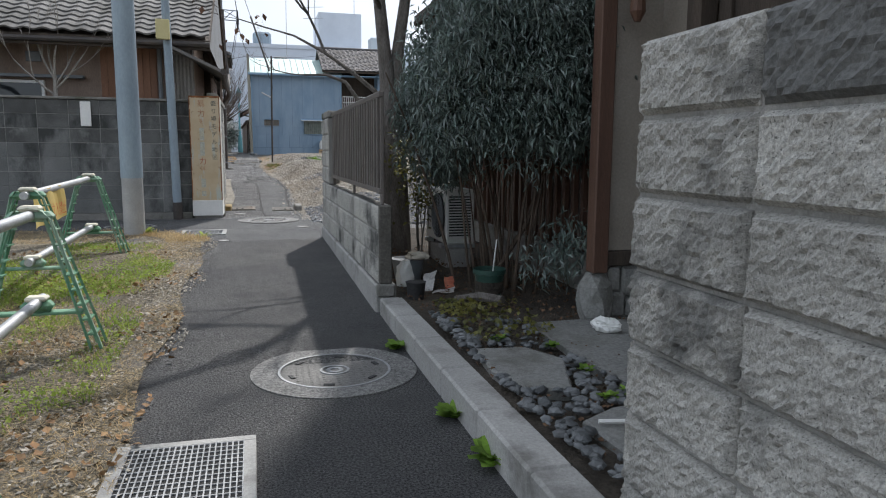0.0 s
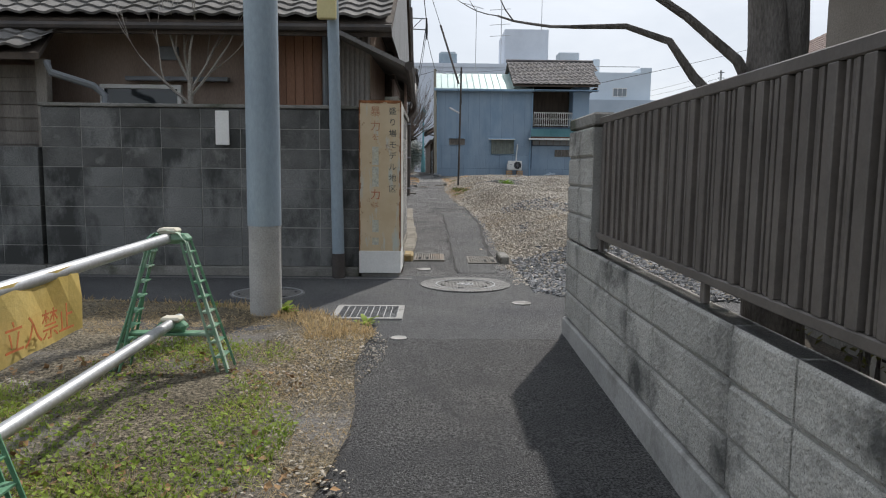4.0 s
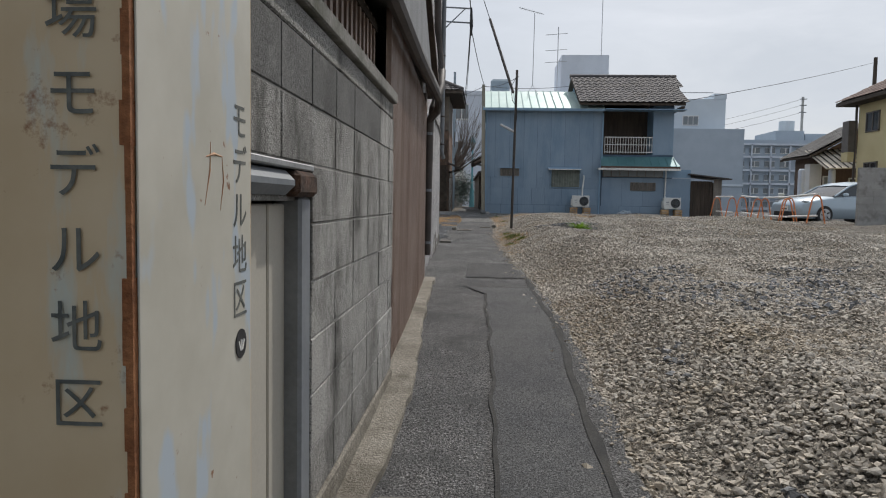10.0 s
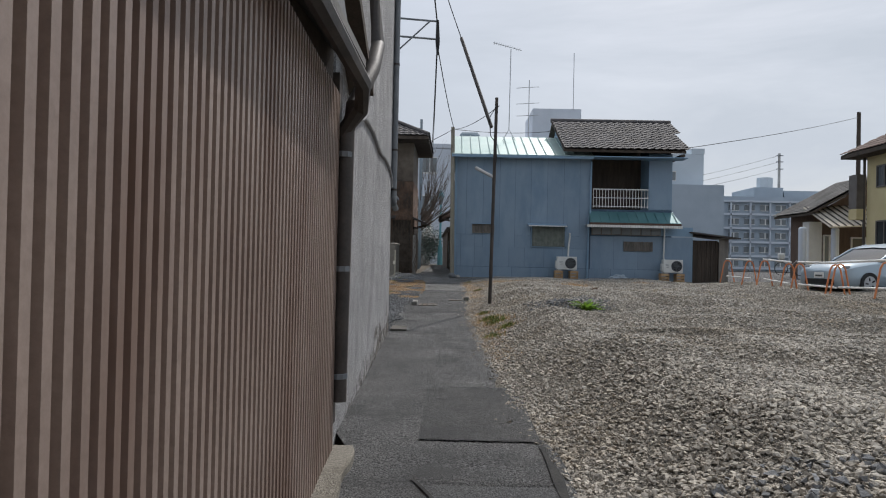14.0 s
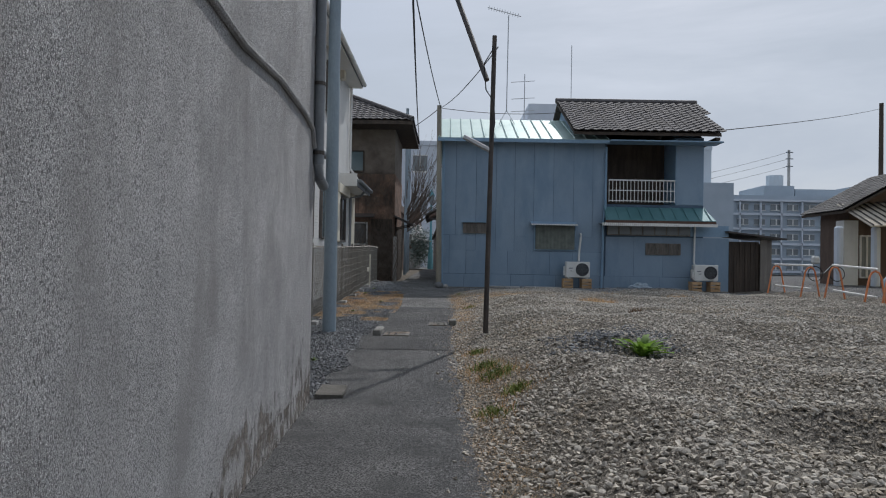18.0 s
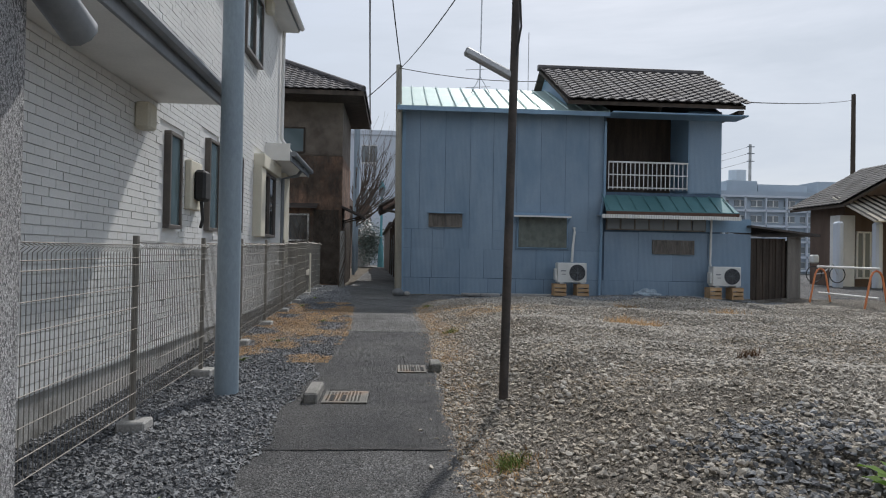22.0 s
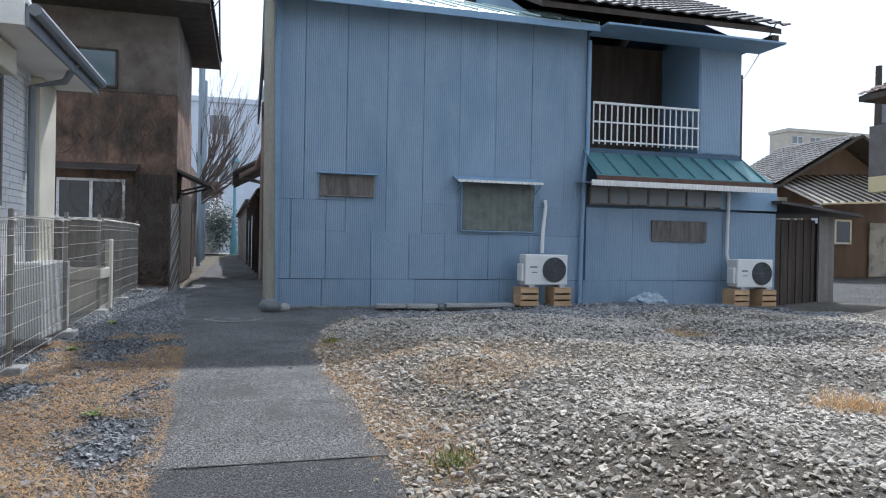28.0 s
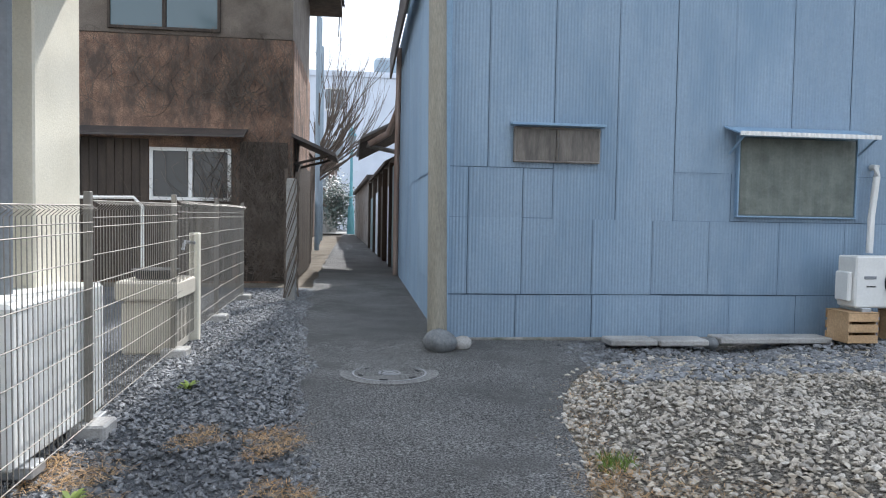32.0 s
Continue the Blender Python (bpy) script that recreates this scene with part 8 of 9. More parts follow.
def right_houses():
    # low block wall
    core, m = block_wall("wall_beige", (10.3, 30.95, 0.6), 0.0, 10, 10, 0.40, 0.2, 0.12, CONCRETE, "pale grey concrete block boundary wall", brick="concrete_block")
    y = thing("yellow_house", (23, 44, 1.2), "yellow rendered two-storey house with a red-brown tile roof", "house")
    part("wall", bbox(19.2, 27.0, 38.6, 48.7, 0.9, 7.0), YELLOW_WALL, y)
    b = bmesh.new()
    e = [(18.4, 37.9), (27.8, 37.9), (27.8, 49.5), (18.4, 49.5)]
    V = [b.verts.new((p[0], p[1], 6.95)) for p in e] + [b.verts.new((23, 42.2, 9.6)), b.verts.new((23, 45.2, 9.6))]
    U = [b.verts.new((p[0], p[1], 6.78)) for p in e]
    for f in ((V[0], V[1], V[4]), (V[1], V[2], V[5], V[4]), (V[2], V[3], V[5]), (V[3], V[0], V[4], V[5]), (U[3], U[2], U[1], U[0]), (V[0], U[0], U[1], V[1]), (V[1], U[1], U[2], V[2]), (V[2], U[2], U[3], V[3]), (V[3], U[3], U[0], V[0])):
        b.faces.new(f)
    red = mk("red_brown_roof_tile", (0.13, 0.08, 0.066), (0.18, 0.115, 0.095), 0.8, 1.5, 30, 0.2, grain=0.2)
    roof = part("roof", b, WOOD_DARK, y, "red-brown tiled hip roof")
    sl, ln = 2.65 / 4.6, math.hypot(2.65, 4.6)
    tiled(roof, tile_mesh(red), (18.4, 49.5, 6.97), (0, -1, 0), (1, 0, sl), 11.6, ln, keep=lambda a, q: q / ln < min(a / 4.3, (11.6 - a) / 4.3), whole=True)
    for a, c, z0, z1 in ((46.7, 47.9, 5.3, 6.3), (46.7, 47.9, 2.3, 3.8), (43.6, 45.0, 2.2, 3.9), (43.6, 45.0, 5.3, 6.3)):
        w = bmesh.new()
        for q in ((19.13, 19.24, a, c, z0, z0 + 0.06), (19.13, 19.24, a, c, z1 - 0.06, z1), (19.13, 19.24, a, a + 0.06, z0, z1), (19.13, 19.24, c - 0.06, c, z0, z1), (19.14, 19.23, (a + c) / 2 - 0.03, (a + c) / 2 + 0.03, z0, z1)):
            box(w, *q)
        fr = part("window", w, FENCE_BROWN, y)
        part("pane", bbox(19.17, 19.196, a + 0.05, c - 0.05, z0 + 0.05, z1 - 0.05), GLASS_DARK, fr)
    part("side_bay", bbox(18.75, 19.19, 48.75, 49.4, 4.4, 6.0), FENCE_BROWN, y, "dark enclosed balcony bay")
    part("bay_base", bbox(18.75, 19.19, 48.75, 49.4, 3.9, 4.39), YELLOW_WALL, y)
    part("downpipe", btube([(19.12, 48.78, 6.8), (19.12, 48.78, 1.2)], 0.06, 6), DARK_PAINT, y)
    for k in range(9):
        yy = 47.8 - k * 0.75
        solid("flower_pot", btube([(18.5, yy, 1.18), (18.5, yy, 1.55)], [0.15, 0.2], 10), (CONCRETE, RUST, GREY_PLASTIC)[k % 3], "plant pot lined up against the yellow house", "plant pot", group="pots by the yellow house")
    g = thing("grey_house", (18.5, 57, 1.2), "single-storey brown-walled house with a grey tile roof", "house")
    part("wall", bbox(19.4, 25.4, 55.0, 57.6, 0.9, 4.6), BROWN_WALL, g)
    part("white_corner", bbox(19.1, 19.8, 54.9, 55.6, 0.9, 4.1), WHITE_PAINT, g, "white rendered corner")
    b = bmesh.new()
    poly(b, [(18.6, 53.9, 4.5), (22.4, 53.9, 6.6), (22.4, 58.0, 6.6), (18.6, 58.0, 4.5)], thick=0.12)
    poly(b, [(22.4, 53.9, 6.6), (26.2, 53.9, 4.5), (26.2, 58.0, 4.5), (22.4, 58.0, 6.6)], thick=0.12)
    r = part("roof", b, WOOD_DARK, g)
    tiled(r, tile_mesh(TILE_GREY), (18.55, 58.0, 4.52), (0, -1, 0), (1, 0, 0.553), 4.1, 4.35, whole=True)
    b = bmesh.new()
    poly(b, [(19.4, 54.95, 4.55), (25.4, 54.95, 4.55), (22.4, 54.95, 6.3)])
    part("gable", b, BROWN_WALL, g)
    b = bmesh.new()
    poly(b, [(18.8, 52.2, 3.7), (24.5, 52.2, 4.0), (24.5, 55.0, 5.2), (18.8, 55.0, 4.9)], thick=0.06)
    pr = part("porch_roof", b, BEIGE_WALL, g, "striped steel porch roof")
    for k in range(16):
        xx = 18.9 + k * 0.36
        part("rib", btube([(xx, 52.18, 3.73 + k * 0.019), (xx, 55.0, 4.94 + k * 0.019)], 0.04, 4), DARK_PAINT, pr)
    for x in (17.7, 19.4):
        part("buttress", bbox(x, x + 0.3, 52.9, 53.3, 0.9, 3.7, 0.08), GREY_WALL, g, "pale grey pillar")
    window(g, 21.4, 23.0, 2.3, 3.3, 54.98, GLASS_DARK, WHITE_PAINT, 2, 0.06, t=0.08)
    window(g, 19.9, 20.6, 1.3, 3.4, 54.98, GLASS_GREY, WHITE_PAINT, 2, 0.06, t=0.08)
    part("door", bbox(23.9, 24.9, 54.9, 54.97, 1.0, 3.2), CONCRETE, g, "pale grey door")
    g.location += Vector((0.34, -0.44, 0.0))
    bi = thing("bicycle", (17.4, 52.4, 1.2), "parked bicycle with a white child seat", "bicycle")
    for x in (17.0, 18.0):
        part("wheel", btube([(x + 0.33 * math.cos(q * math.tau / 20), 52.4, 1.5 + 0.33 * math.sin(q * math.tau / 20)) for q in range(21)], 0.02, 5), BLACK, bi)
    part("frame", btube([(17.0, 52.4, 1.5), (17.4, 52.4, 1.55), (17.8, 52.4, 1.95), (18.0, 52.4, 1.5)], 0.02, 6), GALV, bi)
    part("child_seat", bbox(16.85, 17.15, 52.25, 52.55, 1.95, 2.3, 0.06), WHITE_PLASTIC, bi)


def facade(name, x0, x1, y0, y1, z1, floors, bays, wall, label, sill=0.9, face="y", z0=1.0):
    """A far building with its storeys of real windows."""
    t = thing(name, ((x0 + x1) / 2, (y0 + y1) / 2, z0), label, "building")
    part("wall", bbox(x0, x1, y0, y1, z0 - 0.2, z1), wall, t)
    part("parapet", bbox(x0 - 0.15, x1 + 0.15, y0 - 0.15, y1 + 0.15, z1, z1 + 0.5), wall, t)
    fh = (z1 - z0) / floors
    bw = (x1 - x0) / bays
    me = bpy.data.meshes.new("window")
    bw2 = min(bw, 2.6)
    b = bbox(-bw2 * 0.32, bw2 * 0.32, -0.08, 0.05, 0, fh * 0.38)
    b.to_mesh(me)
    b.free()
    me.materials.append(GLASS_GREY)
    mf = bpy.data.meshes.new("window_frame")
    b = bmesh.new()
    for q in ((-bw2 * 0.34, bw2 * 0.34, -0.04 * fh, 0.0), (-bw2 * 0.34, bw2 * 0.34, fh * 0.38, fh * 0.40), (-0.05, 0.05, 0, fh * 0.38)):
        box(b, q[0], q[1], -0.14, 0.02, q[2], q[3])
    b.to_mesh(mf)
    b.free()
    mf.materials.append(WHITE_PAINT)
    for f in range(floors):
        for k in range(bays):
            at = Vector((x0 + (k + 0.5) * bw, y0, z0 + f * fh + fh * 0.36))
            w = shared("window", me, t, at)
            o = new("window_frame", mf)
            o.parent = w
    return t


# Far wall colours paled towards blue; distance haze is mixed into them.
FAR_GREY_HAZE = mk("haze_blue_grey_render", (0.37, 0.43, 0.49), (0.43, 0.49, 0.55), 0.85, 0.5, 40, 0.1, grain=0.06)
FAR_PALE_HAZE = mk("haze_pale_grey_render", (0.57, 0.635, 0.69), (0.63, 0.695, 0.75), 0.85, 0.5, 40, 0.1, grain=0.06)


def far_buildings():
    a = facade("white_office_block", -14, 15, 102, 116, 15.2, 3, 4, GREY_WALL, "pale blue-white office block beyond the alley")
    part("stair_tower", bbox(9.5, 15.5, 103, 112, 15.7, 20.5), GREY_WALL, a)
    part("tank", bbox(0.5, 3.0, 104, 107, 15.7, 17.6, 0.3), STEEL_POLE, a)
    b = thing("grey_block", (21, 90, 1.0), "stepped block with haze put into its pale blue-grey, mostly blank walls", "building")
    part("wall", bbox(15.5, 24.4, 85.0, 98, 0.8, 12.4), FAR_PALE_HAZE, b)
    part("parapet", bbox(23.2, 24.45, 84.95, 98, 12.4, 12.95), FAR_PALE_HAZE, b)
    part("wing", bbox(15.5, 25.75, 83.2, 84.98, 0.8, 9.2), FAR_GREY_HAZE, b, "projecting lower wing in darker render")
    part("string_course", bbox(15.5, 25.8, 83.1, 83.19, 3.5, 3.7), FAR_PALE_HAZE, b)
    part("roof_rail", bbox(17.5, 23.1, 84.97, 85.05, 13.0, 13.08), GALV, b)
    for x0, x1, z1 in ((14.2, 16.6, 14.9), (18.2, 19.0, 14.2), (15.6, 17.4, 13.6)):
        part("tank", bbox(x0, x1, 87, 89, 12.4, z1, 0.1), FAR_PALE_HAZE, b)
    w = part("window", bbox(20.1, 21.7, 84.93, 84.99, 9.7, 10.7), WHITE_PAINT, b)
    for k in range(3):
        part("pane", bbox(20.18 + k * 0.51, 20.62 + k * 0.51, 84.90, 84.928, 9.78, 10.62), GLASS_GREY, w)
    c = facade("framed_office_block", 26.2, 58, 88, 100, 8.1, 5, 20, FAR_GREY_HAZE, "grey office block with pale framed windows")
    for k in range(17):
        part("mullion", bbox(26.2 + k * 1.9875 - 0.06, 26.2 + k * 1.9875 + 0.06, 87.6, 87.85, 1.0, 8.1), GREY_WALL, c)
    for z in (1.2, 2.42, 3.84, 5.26, 6.68, 8.0):
        part("beam", bbox(26.2, 58, 87.6, 87.8, z, z + 0.2), GREY_WALL, c)
    for x0, x1, z1 in ((31.5, 34.5, 9.8), (34.6, 39.5, 9.5), (40.5, 45.5, 9.9), (50, 54, 9.7)):
        part("roof_plant", bbox(x0, x1, 90, 96, 8.6, z1), FAR_GREY_HAZE, c)
    part("roof_tank", btube([(33.0, 91, 9.8), (33.0, 91, 10.9)], 0.8, 12), FAR_PALE_HAZE, c)
    facade("apartment_block", 80, 114, 122, 126, 20.6, 7, 10, BEIGE_WALL, "beige apartment block with rows of balconies")
    # low houses and sheds along the far part of the alley
    def face(y):
        return 0.17 - 0.036 * (y - 49.0)

    def skew(y0, y1, x_in, z0, z1, out=0.0):
        """An upright block whose outer side follows the alley's slant."""
        b = bmesh.new()
        poly(b, [(face(y0) - out, y0, z1), (x_in if x_in else face(y0) - out + 0.05, y0, z1), (x_in if x_in else face(y1) - out + 0.05, y1, z1), (face(y1) - out, y1, z1)], thick=z1 - z0)
        return b
    s = thing("alley_shed", (2, 56, 1.0), "row of dark old sheds along the alley", "shed")
    part("wall", skew(50.3, 62.0, 4.5, 0.9, 3.55), WOOD_GREY, s)
    sheet = mk("faded_teal_sheet", (0.20, 0.29, 0.31), (0.27, 0.36, 0.38), 0.7, 2, 40, 0.05, stretch=(2, 2, 0.4))
    for y0, y1, z1, m, lab in ((50.45, 51.8, 3.3, sheet, "faded teal sheet panel"), (52.0, 53.2, 2.9, GREY_WALL, "pale grey sheet panel"), (54.2, 55.6, 3.0, WOOD_DARK, "dark board door"), (56.4, 58.2, 2.9, GREY_WALL, "pale grey sheet panel"), (59.0, 61.2, 2.8, sheet, "faded teal sheet panel")):
        part("panel", skew(y0, y1, 0.0, 0.95, z1, 0.052), m, s, lab)
    for y in (50.35, 51.9, 54.0, 55.9, 58.5, 61.6):
        part("post", bbox(face(y) - 0.12, face(y) - 0.002, y, y + 0.1, 0.9, 3.4), WOOD_DARK, s)
    bm = bmesh.new()
    poly(bm, [(face(53.4) - 0.78, 53.4, 3.62), (face(50.2) - 0.86, 50.2, 3.72), (face(50.2) + 0.9, 50.2, 4.6), (face(53.4) + 0.9, 53.4, 4.5)], thick=0.08)
    poly(bm, [(face(62.2) - 0.12, 62.2, 3.5), (face(53.45) - 0.12, 53.45, 3.56), (face(53.45) + 0.9, 53.45, 4.1), (face(62.2) + 0.9, 62.2, 4.05)], thick=0.08)
    roof = part("roof", bm, WOOD_DARK, s, "sagging dark tile roof")
    for k in range(9):
        y = 50.3 + k * 0.38
        part("batten", btube([(face(y) - 0.84, y, 3.75 - 0.03 * (y - 50.2)), (face(y) + 0.9, y, 4.64 - 0.03 * (y - 50.2))], 0.045, 5), TILE_GREY, roof)
    part("rafter", btube([(face(50.3) - 0.72, 50.4, 3.62), (face(50.3) - 0.1, 50.4, 3.5)], 0.05, 5), WOOD_GREY, roof)
    part("gutter", btube([(-0.55, 50.15, 3.62), (-0.15, 50.1, 3.86), (0.02, 49.7, 4.3), (0.02, 49.4, 4.6)], 0.07, 8), RIBBED_BROWN, s, "bent brown rain pipe", True)
    part("downpipe", btube([(0.0, 49.3, 5.4), (-0.02, 49.3, 3.0), (-0.02, 49.3, 1.0)], 0.05, 8), RIBBED_BROWN, s)
    t = thing("alley_shop", (3, 72, 1.0), "grey rendered building at the alley's far end", "building")
    part("wall", skew(62.4, 82.0, 6.0, 0.9, 3.6), CONCRETE, t)
    part("roof", skew(62.3, 82.1, 6.1, 3.6, 3.75, 0.15), DARK_PAINT, t)
    fl = thing("board_fence", (-1.95, 55, 1.0), "tall dark board fence along the alley", "fence")
    for k in range(26):
        y = 52.5 + k * 0.36
        x = -1.86 - 0.066 * (y - 52.3)
        part("board", bbox(x - 0.04, x, y, y + 0.33, 1.0, 2.75, 0.004), WOOD_DARK, fl)
    for y, x in ((60.5, -2.2), (66.0, -2.45), (71.0, -2.62)):
        p = thing("grey_steel_pole", (x, y, 1.0), "slim grey steel pole beside the alley fence", "pole")
        part("shaft", btube([(x, y, 0.95), (x, y, 10.5)], 0.085, 10), STEEL_POLE, p, "", True)
    l = facade("alley_house", -9.0, -3.5, 64, 80, 5.5, 2, 3, BROWN_WALL, "plain brown house beyond the board fence")
    lamp = thing("ornate_street_lamp", (-1.3, 83.5, 1.0), "turquoise cast-iron street lamp with a lantern", "street lamp")
    teal = mk("turquoise_paint", (0.10, 0.28, 0.32), (0.13, 0.33, 0.37), 0.5, 3, 30, 0.02)
    part("post", btube([(-1.3, 83.5, 1.0), (-1.3, 83.5, 2.8), (-1.3, 83.5, 3.0), (-1.3, 83.5, 6.8)], [0.28, 0.2, 0.12, 0.09], 10), teal, lamp, "", True)
    part("lantern", btube([(-1.3, 83.5, 6.8), (-1.3, 83.5, 7.0), (-1.3, 83.5, 7.6)], [0.1, 0.22, 0.34], 6), GLASS_GREY, lamp)
    part("lantern_cap", btube([(-1.3, 83.5, 7.6), (-1.3, 83.5, 7.9), (-1.3, 83.5, 8.2)], [0.38, 0.2, 0.03], 6), teal, lamp)
    bs = thing("far_bush", (-2.3, 84.4, 1.0), "rounded flowering bush at the end of the alley", "shrub")
    c0 = RNG.normal(0, 1, (2600, 3)) * np.array([0.55, 0.6, 0.85]) + np.array([-2.3, 84.4, 3.0])
    leaves("foliage", c0[c0[:, 2] > 1.2], 0.2, LEAF, bs, 0.2)["kind"] = "stuff"
    c1 = RNG.normal(0, 1, (420, 3)) * np.array([0.45, 0.4, 0.5]) + np.array([-2.3, 83.9, 4.1])
    leaves("blossom", c1, 0.12, WHITE_PAINT, bs, 0.0, "small white blossoms", slim=0.5)["kind"] = "stuff"
    solid("end_wall", bbox(-9, -2.4, 86.5, 86.8, 0.9, 2.6), CONCRETE, "low grey wall beyond the far street", "wall", kind="structure")
    h = facade("end_house", -9.5, -2.6, 88, 95, 6.0, 2, 3, BROWN_WALL, "brown house with a dark roof beyond the far street")
    tr = thing("bare_street_tree", (-3.0, 60, 1.0), "bare tree with long upswept branches over the alley", "tree")
    rnd = random.Random(14)
    b = bmesh.new()
    tube(b, [(-2.6, 61, 0.9), (-2.5, 60.9, 3.0), (-2.2, 60.7, 4.2)], [0.2, 0.17, 0.14], 8, cap=False)
    for k in range(26):
        w = (rnd.uniform(0.1, 1.15), rnd.uniform(-0.5, 0.5), rnd.uniform(0.55, 1.2))
        one = bmesh.new()
        branches(one, (-2.45 + rnd.uniform(0, 0.3), 60.8, 3.3 + rnd.uniform(0, 0.9)), w, rnd.uniform(1.9, 3.1), 0.036, 2, rnd, 0.28, 0.35, None, 4, (2, 3))
        part("branch", one, TWIG, tr)
    part("trunk", b, TWIG, tr)
    pl = thing("concrete_post", (-1.62, 45.2, 0.98), "pale square concrete post tangled with vines", "post")
    part("shaft", bbox(-1.70, -1.57, 45.15, 45.28, 0.95, 2.62, 0.012), CONCRETE, pl)
    vb = bmesh.new()
    for k in range(14):
        q = rnd.uniform(0, 6)
        tube(vb, [(-1.63 + 0.1 * math.cos(q + i), 45.2 + 0.1 * math.sin(q + i), 1.0 + i * 0.28 + rnd.uniform(0, 0.1)) for i in range(7)], 0.008, 3, cap=False)
    part("vine_tangle", vb, TWIG, pl)["kind"] = "stuff"


car()
right_houses()
far_buildings()


def yard_things():
    ac_unit((-2.38, 39.27, 0.93), radians(-90), "large off-white outdoor unit behind the mesh fence", 1.4)
    s = thing("garden_sink", (-2.38, 41.75, 1.0), "white outdoor sink with a standing tap", "sink")
    part("basin", bbox(-2.62, -2.22, 41.45, 42.05, 0.97, 1.40, 0.02), BEIGE_WALL, s)
    part("upper_basin", bbox(-2.66, -2.18, 41.41, 42.09, 1.41, 1.57, 0.02), BEIGE_WALL, s)
    part("bowl", btube([(-2.42, 41.72, 1.575), (-2.42, 41.72, 1.65)], [0.16, 0.2], 14), BLACK, s, "dark bowl")
    part("tap_post", bbox(-2.25, -2.16, 42.11, 42.20, 0.96, 1.95, 0.01), CREAM, s)
    part("tap", btube([(-2.20, 42.11, 1.86), (-2.26, 42.02, 1.87), (-2.27, 42.0, 1.80)], 0.018, 6), GALV, s)
    r = thing("clothes_rail", (-4.0, 43.5, 1.0), "white steel pipe rail in the yard", "rail")
    part("hoop", btube([(-4.6, 44.0, 1.0), (-4.6, 44.0, 2.2), (-4.5, 44.0, 2.28), (-3.3, 44.0, 2.3), (-3.2, 44.0, 2.2), (-3.2, 44.0, 1.0)], 0.02, 6), WHITE_PAINT, r, "", True)
    for x0, x1, y in ((1.52, 1.96, 41.72), (1.975, 2.44, 41.70), (2.60, 3.72, 41.80)):
        b = bbox(x0, x1, y - 0.13, y + 0.13, 1.0, 1.055, 0.01)
        solid("flat_slab", b, CONCRETE, "pale slab lying against the blue house", "slab", group="slabs by the blue house")
    for x, y, r0, m in ((-0.02, 41.62, 0.15, STONE_DARK), (0.18, 41.68, 0.095, CONCRETE), (2.50, 41.68, 0.08, STONE_DARK)):
        b = bmesh.new()
        bmesh.ops.create_icosphere(b, subdivisions=2, radius=r0)
        for v in b.verts:
            v.co *= 1 + 0.18 * noise.noise(v.co * 6 + Vector((x * 9, 0, 0)))
            v.co.z *= 0.75
        bmesh.ops.translate(b, verts=b.verts, vec=(x, y, gz(y) + r0 * 0.55))
        solid("boulder", b, m, "rounded boulder at the foot of the corner pole", "boulder", group="boulders by the pole", smooth=True)
    b = bmesh.new()
    bmesh.ops.create_icosphere(b, subdivisions=4, radius=1.0)
    for v in b.verts:
        k = 1 + 0.35 * noise.noise(v.co * 2.3) + 0.22 * noise.noise(v.co * 5.1 + Vector((3, 0, 0)))
        v.co = Vector((6.12 + v.co.x * 0.32 * k, 41.72 + v.co.y * 0.16 * k, 1.05 + max(-0.1, v.co.z * 0.16 * k)))
    solid("plastic_sheet", b, mk("bluish_polythene", (0.30, 0.37, 0.43), (0.38, 0.45, 0.51), 0.35, 6, 30, 0.1, spec=0.6), "crumpled bluish translucent plastic sheet by the wall", "sheet")


